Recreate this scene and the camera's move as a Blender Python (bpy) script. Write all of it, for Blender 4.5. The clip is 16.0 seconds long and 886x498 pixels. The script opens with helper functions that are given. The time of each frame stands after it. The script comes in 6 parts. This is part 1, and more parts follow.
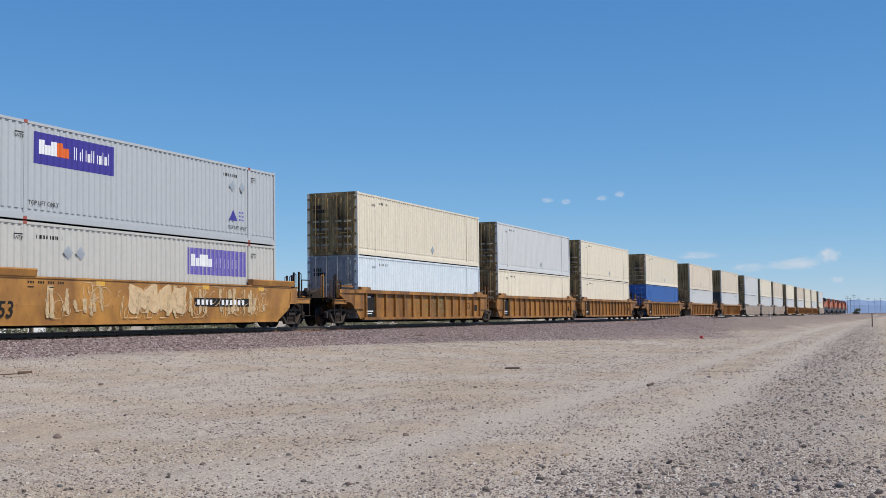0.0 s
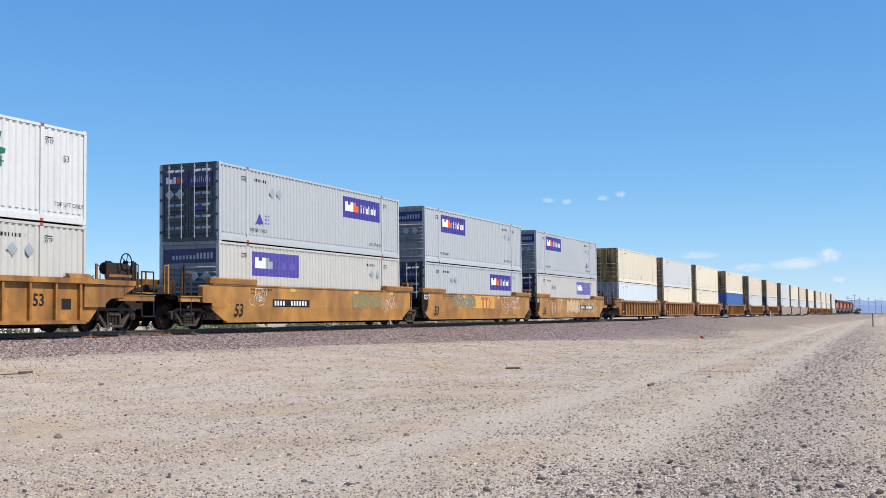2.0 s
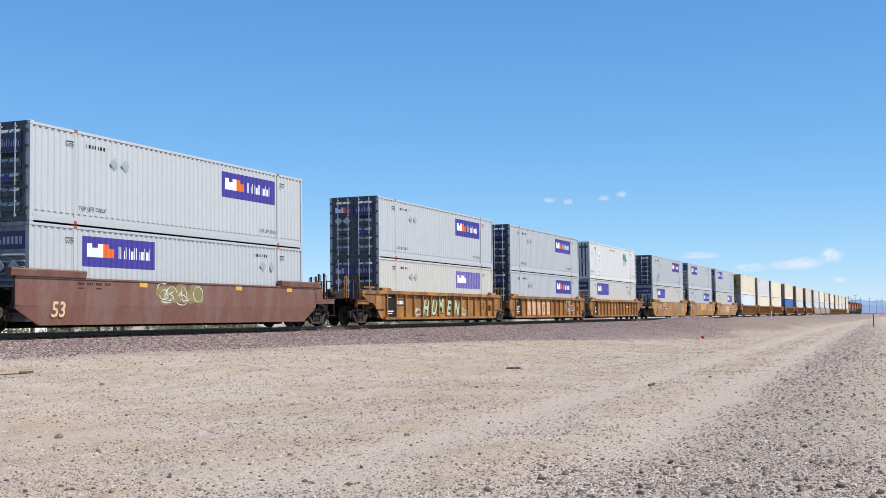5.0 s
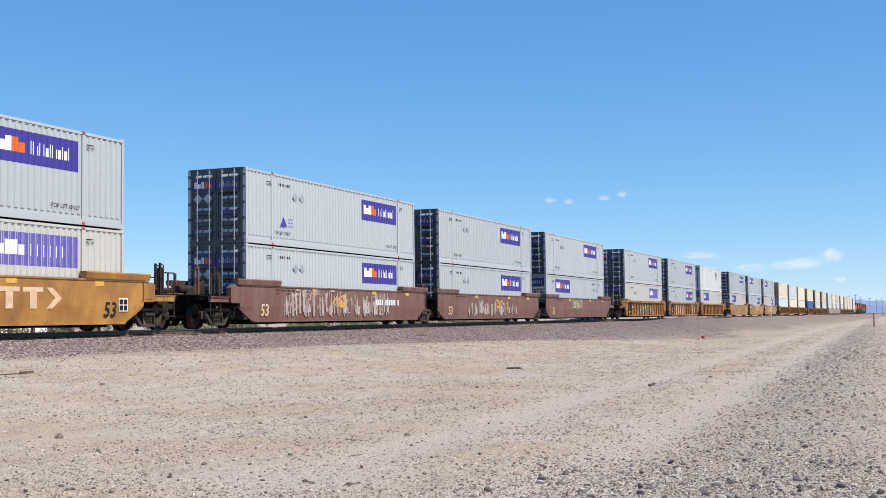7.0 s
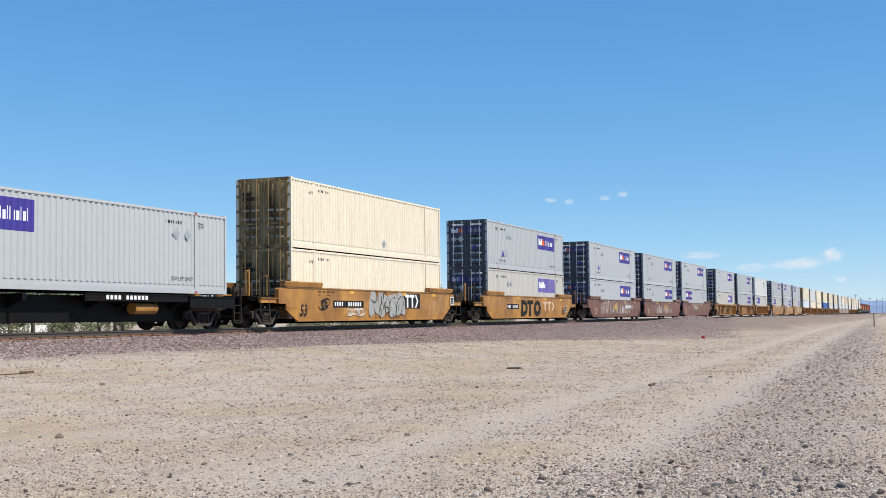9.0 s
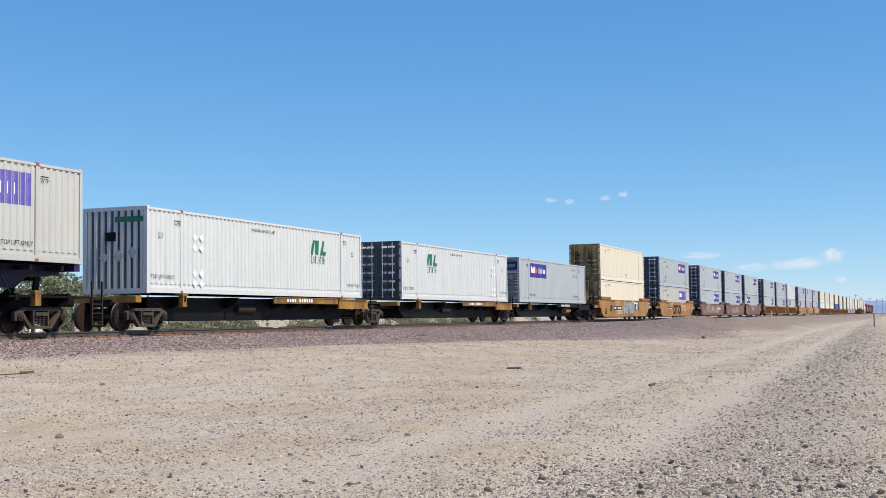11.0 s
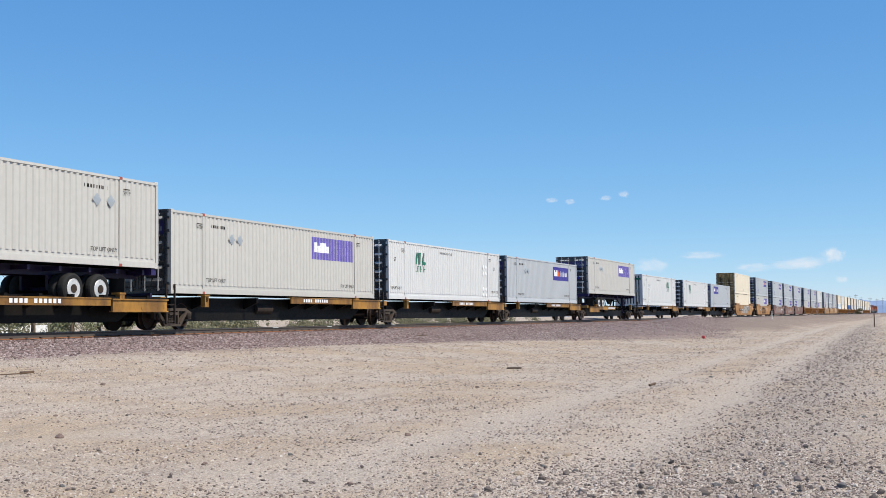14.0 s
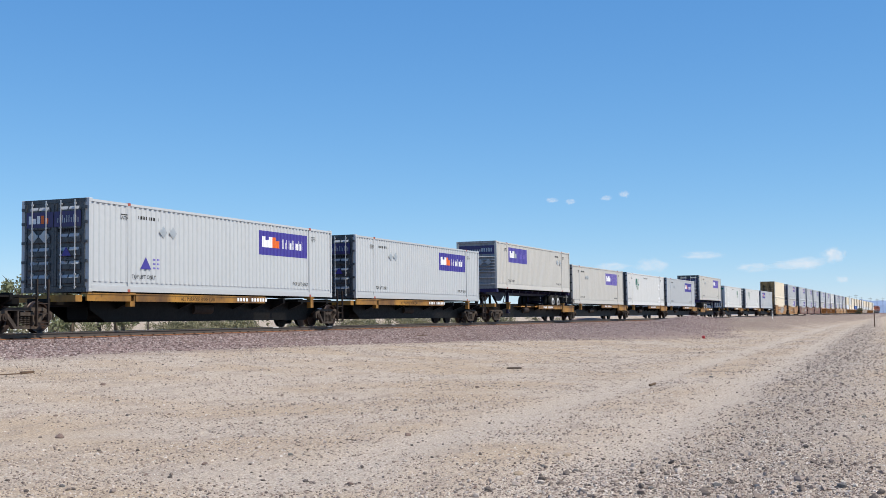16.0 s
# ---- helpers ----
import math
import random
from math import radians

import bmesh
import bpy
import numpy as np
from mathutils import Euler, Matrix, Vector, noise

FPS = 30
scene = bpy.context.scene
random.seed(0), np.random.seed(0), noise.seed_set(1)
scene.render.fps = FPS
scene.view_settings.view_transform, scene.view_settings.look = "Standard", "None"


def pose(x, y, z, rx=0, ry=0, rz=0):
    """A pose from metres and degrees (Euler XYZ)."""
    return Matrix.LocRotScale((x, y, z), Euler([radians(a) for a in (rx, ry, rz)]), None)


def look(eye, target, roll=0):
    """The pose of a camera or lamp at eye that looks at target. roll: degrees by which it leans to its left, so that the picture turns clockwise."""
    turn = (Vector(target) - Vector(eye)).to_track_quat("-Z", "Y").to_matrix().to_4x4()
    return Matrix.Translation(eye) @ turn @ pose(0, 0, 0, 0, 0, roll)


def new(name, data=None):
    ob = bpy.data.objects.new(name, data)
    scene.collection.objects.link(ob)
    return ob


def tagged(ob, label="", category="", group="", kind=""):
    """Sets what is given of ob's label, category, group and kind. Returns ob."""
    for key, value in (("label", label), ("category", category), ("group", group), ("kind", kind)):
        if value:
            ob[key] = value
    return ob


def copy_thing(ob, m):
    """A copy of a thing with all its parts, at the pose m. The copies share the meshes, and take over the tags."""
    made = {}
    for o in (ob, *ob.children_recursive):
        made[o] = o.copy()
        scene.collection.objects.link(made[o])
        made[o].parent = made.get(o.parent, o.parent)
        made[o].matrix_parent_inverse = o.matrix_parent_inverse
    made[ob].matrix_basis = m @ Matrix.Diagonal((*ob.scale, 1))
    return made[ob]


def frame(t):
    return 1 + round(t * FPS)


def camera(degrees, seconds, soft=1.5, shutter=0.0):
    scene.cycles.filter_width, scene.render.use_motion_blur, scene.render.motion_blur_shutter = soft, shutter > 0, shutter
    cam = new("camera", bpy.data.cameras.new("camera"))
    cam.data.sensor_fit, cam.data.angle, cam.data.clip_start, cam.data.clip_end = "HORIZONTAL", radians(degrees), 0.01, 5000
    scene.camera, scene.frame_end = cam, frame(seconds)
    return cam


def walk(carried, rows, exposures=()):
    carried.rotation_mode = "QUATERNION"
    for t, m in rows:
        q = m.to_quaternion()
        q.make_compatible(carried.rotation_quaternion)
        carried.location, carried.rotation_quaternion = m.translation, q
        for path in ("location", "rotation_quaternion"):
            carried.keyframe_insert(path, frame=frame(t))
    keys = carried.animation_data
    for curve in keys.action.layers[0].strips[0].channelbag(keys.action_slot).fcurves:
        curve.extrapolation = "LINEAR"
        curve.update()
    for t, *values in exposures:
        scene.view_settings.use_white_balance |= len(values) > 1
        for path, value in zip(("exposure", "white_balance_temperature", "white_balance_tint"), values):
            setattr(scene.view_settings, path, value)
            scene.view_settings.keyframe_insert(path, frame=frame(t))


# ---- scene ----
# World: the track runs along +x, the camera stands beside it at the origin.
EYE_Z = 1.30          # camera height over the ground at its foot
TRACK_Y = 24.69       # track centre line
RAIL_Z = 1.00         # top of the rails
SPEED, SLOW = 25.321, -0.00824


def heading(yaw, pitch, roll):
    a, b = radians(yaw), radians(pitch)
    way = (math.cos(a) * math.cos(b), math.sin(a) * math.cos(b), math.sin(b))
    return look((0, 0, EYE_Z), (100 * way[0], 100 * way[1], EYE_Z + 100 * way[2]), roll)


cam = camera(41.25, 16.0, soft=0.42)
walk(cam, [(0.0, heading(21.730, 3.344, -0.69)), (2.0, heading(21.757, 3.344, -0.69)), (6.5, heading(21.798, 3.344, -0.69)),
           (11.0, heading(21.812, 3.344, -0.69)), (16.0, heading(21.826, 3.344, -0.69))],
     exposures=[(0, -0.23, 6290, 10), (0.5, -0.11, 6320, 10), (1, 0.0, 6345, 10), (1.5, 0.09, 6365, 10), (2, 0.16, 6385, 10), (2.5, 0.19, 6400, 10),
                (7.5, 0.19, 6480, 10), (9, 0.12, 6560, 8), (12, 0.12, 6545, 9), (16, 0.10, 6545, 10)])

# ---- light ----
SUN_EL, SUN_AZ = 53.0, -92.0      # azimuth counted from +x towards +y
scene.view_settings.exposure = 0.0
world = bpy.data.worlds.new("sky")
scene.world = world
world.use_nodes = True
wn = world.node_tree
sky = wn.nodes.new("ShaderNodeTexSky")
sky.sky_type = "NISHITA"
sky.sun_disc = False
sky.sun_elevation = radians(SUN_EL)
sky.sun_rotation = radians(90 - SUN_AZ)
sky.air_density, sky.dust_density, sky.ozone_density, sky.altitude = 1.0, 0.0, 3.0, 3000
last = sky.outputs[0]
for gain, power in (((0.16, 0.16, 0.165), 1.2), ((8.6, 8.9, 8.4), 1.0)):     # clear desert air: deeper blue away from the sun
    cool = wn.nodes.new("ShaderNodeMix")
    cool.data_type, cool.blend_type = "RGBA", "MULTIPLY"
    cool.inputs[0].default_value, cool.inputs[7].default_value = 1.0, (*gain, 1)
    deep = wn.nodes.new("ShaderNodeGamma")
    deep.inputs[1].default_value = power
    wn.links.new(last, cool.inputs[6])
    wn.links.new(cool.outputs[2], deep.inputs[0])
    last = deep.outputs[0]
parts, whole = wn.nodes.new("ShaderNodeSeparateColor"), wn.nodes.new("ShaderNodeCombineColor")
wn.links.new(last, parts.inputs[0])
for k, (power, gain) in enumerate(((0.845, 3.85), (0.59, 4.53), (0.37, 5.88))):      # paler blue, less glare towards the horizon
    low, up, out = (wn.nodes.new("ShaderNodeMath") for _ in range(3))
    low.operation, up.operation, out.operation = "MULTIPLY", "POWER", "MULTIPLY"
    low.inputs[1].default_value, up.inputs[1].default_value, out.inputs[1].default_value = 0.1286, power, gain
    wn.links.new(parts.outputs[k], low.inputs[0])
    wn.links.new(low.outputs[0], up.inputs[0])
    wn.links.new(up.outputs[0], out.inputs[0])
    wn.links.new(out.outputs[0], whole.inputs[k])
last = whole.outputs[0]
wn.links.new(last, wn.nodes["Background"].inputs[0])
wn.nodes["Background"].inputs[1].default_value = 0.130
sun = new("sun", bpy.data.lights.new("sun", "SUN"))
sun.data.energy, sun.data.angle, sun.data.color = 5.0, radians(0.53), (1.0, 0.93, 0.81)
sa, se = radians(SUN_AZ), radians(SUN_EL)
sun.matrix_world = look((0, 0, 60), (-math.cos(sa) * math.cos(se), -math.sin(sa) * math.cos(se), 60 - math.sin(se)))


# ---- materials ----
def paint(name, color, rough=0.55, metal=0.0, dirt=None, dirt_amount=0.3, grain=6.0, var=0.10, bump=0.0, bump_scale=60.0,
          streak=(1, 1, 1), tint=0.0, cover=0.55, spec=0.5):
    """A procedural surface: base colour with fine and coarse variation, stains of colour dirt stretched by streak, and relief."""
    m = bpy.data.materials.new(name)
    m.use_nodes = True
    t = m.node_tree
    b = t.nodes["Principled BSDF"]
    b.inputs["Roughness"].default_value, b.inputs["Metallic"].default_value = rough, metal
    b.inputs["Specular IOR Level"].default_value = spec
    co = t.nodes.new("ShaderNodeTexCoord").outputs["Object"]

    def noisy(scale, stretch=(1, 1, 1), detail=5.0):
        mp = t.nodes.new("ShaderNodeMapping")
        mp.inputs["Scale"].default_value = stretch
        t.links.new(co, mp.inputs[0])
        n = t.nodes.new("ShaderNodeTexNoise")
        n.inputs["Scale"].default_value, n.inputs["Detail"].default_value = scale, detail
        t.links.new(mp.outputs[0], n.inputs["Vector"])
        return n.outputs[0]

    def ramp(fac, lo, hi, a, c):
        r = t.nodes.new("ShaderNodeMapRange")
        r.inputs[1].default_value, r.inputs[2].default_value, r.inputs[3].default_value, r.inputs[4].default_value = lo, hi, a, c
        t.links.new(fac, r.inputs[0])
        return r.outputs[0]

    def mix(kind, fac, a, c):
        x = t.nodes.new("ShaderNodeMix")
        x.data_type, x.blend_type = "RGBA", kind
        for sock, v in ((x.inputs[0], fac), (x.inputs[6], a), (x.inputs[7], c)):
            if hasattr(v, "is_linked"):
                t.links.new(v, sock)
            else:
                sock.default_value = v if isinstance(v, float) else (*v, 1)
        return x.outputs[2]

    shade = ramp(noisy(grain), 0.3, 0.7, 1 - var, 1 + var)
    cb = t.nodes.new("ShaderNodeCombineColor")
    for k in range(3):
        t.links.new(shade, cb.inputs[k])
    out = mix("MULTIPLY", 1.0, color, cb.outputs[0])
    if dirt:
        out = mix("MIX", ramp(noisy(0.9, streak, 7.0), cover - 0.08, cover + 0.25, 0.0, dirt_amount), out, dirt)
        out = mix("MIX", ramp(noisy(9.0, streak, 8.0), 0.58, 0.75, 0.0, dirt_amount * 0.8), out, dirt)
    if tint:
        oi = t.nodes.new("ShaderNodeObjectInfo").outputs["Random"]
        k = ramp(oi, 0, 1, 1 - tint, 1 + tint)
        c2 = t.nodes.new("ShaderNodeCombineColor")
        for j in range(3):
            t.links.new(k, c2.inputs[j])
        out = mix("MULTIPLY", 1.0, out, c2.outputs[0])
    t.links.new(out, b.inputs["Base Color"])
    t.links.new(ramp(noisy(grain * 2), 0.3, 0.7, rough - 0.1, min(1.0, rough + 0.1)), b.inputs["Roughness"])
    if bump:
        bp = t.nodes.new("ShaderNodeBump")
        bp.inputs["Strength"].default_value, bp.inputs["Distance"].default_value = bump, 0.01
        t.links.new(noisy(bump_scale), bp.inputs["Height"])
        t.links.new(bp.outputs[0], b.inputs["Normal"])
    return m


GRIME = (0.16, 0.12, 0.09)
RUST = (0.16, 0.065, 0.03)
V = (6, 6, 0.5)
grey_paint = paint("grey_container_paint", (0.442, 0.462, 0.478), 0.45, dirt=(0.33, 0.31, 0.28), dirt_amount=0.13, streak=V, var=0.025, tint=0.06)
warm_grey_paint = paint("warm_grey_container_paint", (0.50, 0.487, 0.452), 0.5, dirt=(0.30, 0.25, 0.20), dirt_amount=0.2, streak=V, var=0.03, tint=0.05)
white_paint = paint("white_container_paint", (0.61, 0.615, 0.605), 0.5, dirt=(0.36, 0.34, 0.31), dirt_amount=0.28, streak=V, var=0.03)
cream_paint = paint("cream_container_paint", (0.75, 0.675, 0.535), 0.55, dirt=(0.40, 0.30, 0.18), dirt_amount=0.3, streak=V, var=0.05, tint=0.07)
tan_paint = paint("tan_container_paint", (0.68, 0.59, 0.47), 0.55, dirt=(0.32, 0.22, 0.13), dirt_amount=0.35, streak=V, var=0.06, tint=0.06)
pale_blue_paint = paint("pale_blue_container_paint", (0.66, 0.72, 0.76), 0.5, dirt=(0.4, 0.4, 0.38), dirt_amount=0.3, streak=V, var=0.05)
blue_paint = paint("blue_container_paint", (0.04, 0.13, 0.40), 0.45, dirt=(0.09, 0.08, 0.07), dirt_amount=0.4, streak=V)
# Ends face away from the sun; their shade is put into this paint.
shaded_grey_end_paint = paint("shaded_end_grey_paint", (0.058, 0.065, 0.074), 0.32, dirt=(0.022, 0.017, 0.014), dirt_amount=0.85, streak=(3, 3, 0.6), var=0.12, spec=0.45)
# Base grey is darkened for the shade on the ends; the streaks are grime.
shaded_grimy_end_paint = paint("shaded_grimed_grey_paint", (0.29, 0.295, 0.30), 0.5, dirt=(0.11, 0.10, 0.09), dirt_amount=0.6, streak=V, var=0.1, spec=0.25)
brown_end_paint = paint("rusty_brown_end_paint", (0.38, 0.265, 0.125), 0.6, dirt=(0.022, 0.015, 0.010), dirt_amount=0.95, streak=(2.2, 2.2, 0.5), var=0.15, cover=0.47, spec=0.12)
# Tan that stands in for sunlight on the door ridges.
lit_ledge_tan = paint("lit_tan_ledge", (0.36, 0.28, 0.18), 0.7, dirt=RUST, dirt_amount=0.6, var=0.2)
bar_paint = paint("galvanised_bar", (0.50, 0.51, 0.52), 0.4, 0.4, dirt=RUST, dirt_amount=0.4)
logo_blue = paint("logo_blue_film", (0.050, 0.036, 0.26), 0.4, var=0.06)
# Copy of the logo blue, darkened for the shade on the container ends.
door_blue = paint("shaded_grimy_door_blue_film", (0.030, 0.025, 0.115), 0.4, dirt=(0.05, 0.045, 0.045), dirt_amount=0.6, streak=V, var=0.1)
worn_blue = paint("worn_blue_film", (0.075, 0.060, 0.30), 0.5, var=0.12)
faded_blue = paint("faded_blue_film", (0.13, 0.10, 0.40), 0.5, var=0.15)
logo_white = paint("logo_white_film", (0.80, 0.80, 0.80), 0.45, var=0.03)
logo_orange = paint("logo_orange_film", (0.72, 0.13, 0.012), 0.45, var=0.05)
logo_green = paint("logo_green_film", (0.008, 0.15, 0.075), 0.45, var=0.06)
placard_grey = paint("placard_plate", (0.40, 0.43, 0.45), 0.4, 0.3, dirt=GRIME, dirt_amount=0.5)
letter_black = paint("black_lettering", (0.022, 0.021, 0.02), 0.7, var=0.2, spec=0.12)
casting_red = paint("red_casting", (0.34, 0.075, 0.055), 0.6, dirt=RUST, dirt_amount=0.7, var=0.15)
yellow_car = paint("yellow_car_paint", (0.47, 0.225, 0.045), 0.5, dirt=(0.15, 0.058, 0.02), dirt_amount=0.7, streak=(1, 1, 0.6), var=0.16, cover=0.45, grain=2.5)
bright_yellow = paint("bright_yellow_car_paint", (0.42, 0.205, 0.03), 0.6, dirt=(0.06, 0.028, 0.014), dirt_amount=0.95, streak=(1, 1, 0.6), var=0.12, cover=0.44)
yellow_panel = paint("fresh_yellow_film", (0.66, 0.36, 0.05), 0.5, dirt=(0.35, 0.17, 0.05), dirt_amount=0.4)
ochre_car = paint("ochre_ribbed_car_paint", (0.38, 0.17, 0.032), 0.6, dirt=(0.10, 0.045, 0.02), dirt_amount=0.9, streak=(1.5, 1, 0.4), var=0.14, cover=0.46, grain=3, tint=0.1)
brown_car = paint("red_brown_car_paint", (0.165, 0.072, 0.05), 0.6, dirt=(0.30, 0.24, 0.21), dirt_amount=0.35, streak=(2, 1, 0.5), var=0.12)
grey_tan_car = paint("weathered_tan_car_paint", (0.34, 0.27, 0.21), 0.65, dirt=(0.20, 0.11, 0.06), dirt_amount=0.6, var=0.12)
black_steel = paint("black_car_steel", (0.007, 0.0066, 0.0062), 0.55, dirt=(0.018, 0.013, 0.010), dirt_amount=0.5, var=0.2, spec=0.12)
truck_steel = paint("rusty_truck_casting", (0.032, 0.024, 0.02), 0.7, dirt=(0.075, 0.047, 0.03), dirt_amount=0.7, var=0.2, bump=0.2, spec=0.2)
# Lighter than the other castings: sunlight on the frames is in the colour.
frame_casting = paint("lit_dusty_side_frame_casting", (0.055, 0.044, 0.037), 0.75, dirt=(0.14, 0.10, 0.07), dirt_amount=0.6, var=0.25, bump=0.3, spec=0.2)
wheel_steel = paint("wheel_steel", (0.03, 0.023, 0.02), 0.5, 0.5, dirt=RUST, dirt_amount=0.5, var=0.15)
rail_steel = paint("rusty_rail_side", (0.095, 0.075, 0.062), 0.65, 0.2, dirt=(0.06, 0.038, 0.025), dirt_amount=0.6, var=0.1)
rail_rust = paint("orange_rail_rust", (0.30, 0.12, 0.05), 0.85, var=0.25, grain=10)
rail_top_steel = paint("polished_rail_head", (0.45, 0.44, 0.43), 0.22, 0.95, var=0.08)
tie_concrete = paint("tie_concrete", (0.27, 0.25, 0.23), 0.85, dirt=(0.12, 0.09, 0.08), dirt_amount=0.6, bump=0.4, spec=0.2)
graffiti_white = paint("graffiti_white", (0.62, 0.60, 0.55), 0.6, var=0.15)
graffiti_faint = paint("graffiti_faint_buff", (0.50, 0.36, 0.20), 0.6, var=0.3, grain=9)
graffiti_worn = paint("graffiti_worn_white", (0.45, 0.38, 0.345), 0.65, dirt=(0.20, 0.10, 0.07), dirt_amount=0.85, streak=(4, 4, 0.6), var=0.2, cover=0.5)
graffiti_buff = paint("graffiti_pale_buff", (0.62, 0.45, 0.26), 0.6, dirt=(0.45, 0.24, 0.08), dirt_amount=0.7, var=0.15)
graffiti_silver = paint("graffiti_silver", (0.40, 0.39, 0.36), 0.5, 0.2, var=0.2)
graffiti_olive = paint("graffiti_olive", (0.24, 0.19, 0.08), 0.6, var=0.2)
graffiti_green = paint("graffiti_pale_green", (0.42, 0.50, 0.34), 0.6, var=0.1)
graffiti_pink = paint("graffiti_pale_pink", (0.66, 0.44, 0.28), 0.6, var=0.15)
graffiti_red = paint("graffiti_red", (0.46, 0.09, 0.065), 0.6, var=0.15)
chassis_blue = paint("dark_violet_chassis", (0.020, 0.016, 0.05), 0.45, dirt=(0.05, 0.04, 0.04), dirt_amount=0.5, var=0.15, spec=0.2)
violet_paint = paint("violet_bolster_paint", (0.022, 0.014, 0.085), 0.5, var=0.15)
tyre_rubber = paint("tyre_rubber", (0.022, 0.022, 0.022), 0.85, var=0.2, spec=0.2)
hub_white = paint("white_hub", (0.66, 0.66, 0.65), 0.4, 0.3, dirt=GRIME, dirt_amount=0.5)
loco_orange = paint("loco_orange", (0.50, 0.115, 0.02), 0.45, dirt=(0.10, 0.05, 0.03), dirt_amount=0.5)
loco_black = paint("loco_black", (0.02, 0.02, 0.021), 0.5, dirt=GRIME, dirt_amount=0.3)
loco_grey = paint("loco_grey", (0.30, 0.30, 0.30), 0.5, dirt=GRIME, dirt_amount=0.5)
dark_glass = paint("dark_glass", (0.01, 0.012, 0.014), 0.08)
post_wood = paint("weathered_post_wood", (0.12, 0.075, 0.045), 0.85, dirt=(0.05, 0.035, 0.025), dirt_amount=0.5, streak=(4, 4, 0.5), bump=0.4)
pole_wood = paint("utility_pole_wood", (0.07, 0.055, 0.045), 0.85, var=0.2)
post_white = paint("white_marker", (0.72, 0.72, 0.70), 0.6, dirt=GRIME, dirt_amount=0.3)
red_plastic = paint("red_plastic", (0.42, 0.02, 0.03), 0.5, var=0.15)
bark = paint("grey_brown_bark", (0.11, 0.085, 0.06), 0.9, var=0.25, bump=0.6, bump_scale=20)
leaf_green = paint("dusty_green_leaves", (0.13, 0.15, 0.075), 0.7, var=0.35, grain=1.2, dirt=(0.20, 0.20, 0.11), dirt_amount=0.6)
scrub_green = paint("dry_scrub", (0.15, 0.15, 0.08), 0.8, var=0.35, grain=1.0, dirt=(0.24, 0.20, 0.12), dirt_amount=0.7)
# Aerial haze is put into the mountains' base colour.
mountain_mat = paint("distant_mountain", (0.20, 0.27, 0.40), 1.0, var=0.15, grain=0.004)


# ---- mesh helpers ----
def box(bm, x0, x1, y0, y1, z0, z1):
    v = [bm.verts.new((x, y, z)) for z in (z0, z1) for x, y in ((x0, y0), (x1, y0), (x1, y1), (x0, y1))]
    for f in ((3, 2, 1, 0), (4, 5, 6, 7), (0, 1, 5, 4), (1, 2, 6, 5), (2, 3, 7, 6), (3, 0, 4, 7)):
        bm.faces.new([v[i] for i in f])


def prism_y(bm, outline, y0, y1):
    """A plate with an outline in x, z, from y0 to y1."""
    a = [bm.verts.new((x, y0, z)) for x, z in outline]
    b = [bm.verts.new((x, y1, z)) for x, z in outline]
    bm.faces.new(a)
    bm.faces.new(b[::-1])
    n = len(a)
    for i in range(n):
        bm.faces.new((a[i], b[i], b[(i + 1) % n], a[(i + 1) % n]))


def prism_x(bm, outline, x0, x1):
    """A bar with an outline in y, z, from x0 to x1."""
    a = [bm.verts.new((x0, y, z)) for y, z in outline]
    b = [bm.verts.new((x1, y, z)) for y, z in outline]
    bm.faces.new(a)
    bm.faces.new(b[::-1])
    n = len(a)
    for i in range(n):
        bm.faces.new((a[i], b[i], b[(i + 1) % n], a[(i + 1) % n]))


def rod(bm, p, q, r, n=8, r2=None):
    """A round bar from p to q, tapering to r2."""
    p, q = Vector(p), Vector(q)
    turn = (q - p).to_track_quat("Z", "Y")
    r2 = r if r2 is None else r2
    rings = []
    for c, k in ((p, r), (q, r2)):
        rings.append([bm.verts.new(c + turn @ Vector((k * math.cos(2 * math.pi * i / n), k * math.sin(2 * math.pi * i / n), 0))) for i in range(n)])
    for i in range(n):
        bm.faces.new((rings[0][i], rings[0][(i + 1) % n], rings[1][(i + 1) % n], rings[1][i]))
    bm.faces.new(rings[0][::-1])
    bm.faces.new(rings[1])


def lathe_y(bm, profile, n=20):
    """A round body about the y axis from rows of y, radius; closed at both ends."""
    rings = [[bm.verts.new((r * math.cos(2 * math.pi * i / n), y, r * math.sin(2 * math.pi * i / n))) for i in range(n)] for y, r in profile]
    for a, b in zip(rings, rings[1:]):
        for i in range(n):
            bm.faces.new((a[i], a[(i + 1) % n], b[(i + 1) % n], b[i]))
    bm.faces.new(rings[0][::-1])
    bm.faces.new(rings[-1])


def bevelled(bm, width=0.01):
    bmesh.ops.recalc_face_normals(bm, faces=bm.faces)
    bmesh.ops.bevel(bm, geom=bm.edges[:], offset=width, segments=1, affect="EDGES", clamp_overlap=True)


MESHES = {}


def shape(key, build, material):
    """The mesh that build(bm) makes, made once for each key and material."""
    full = (key, material.name)
    if full not in MESHES:
        bm = bmesh.new()
        build(bm)
        bmesh.ops.recalc_face_normals(bm, faces=bm.faces)
        me = bpy.data.meshes.new(key)
        bm.to_mesh(me)
        bm.free()
        me.materials.append(material)
        MESHES[full] = me
    return MESHES[full]


def part(name, key, build, material, parent, label="", at=None):
    ob = new(name, shape(key, build, material))
    ob.parent = parent
    if at is not None:
        ob.matrix_basis = at
    if label:
        ob["label"] = label
    return ob


def thing(name, label, category, group="", kind=""):
    ob = new(name)
    ob.empty_display_size = 0.2
    return tagged(ob, label, category, group, kind)


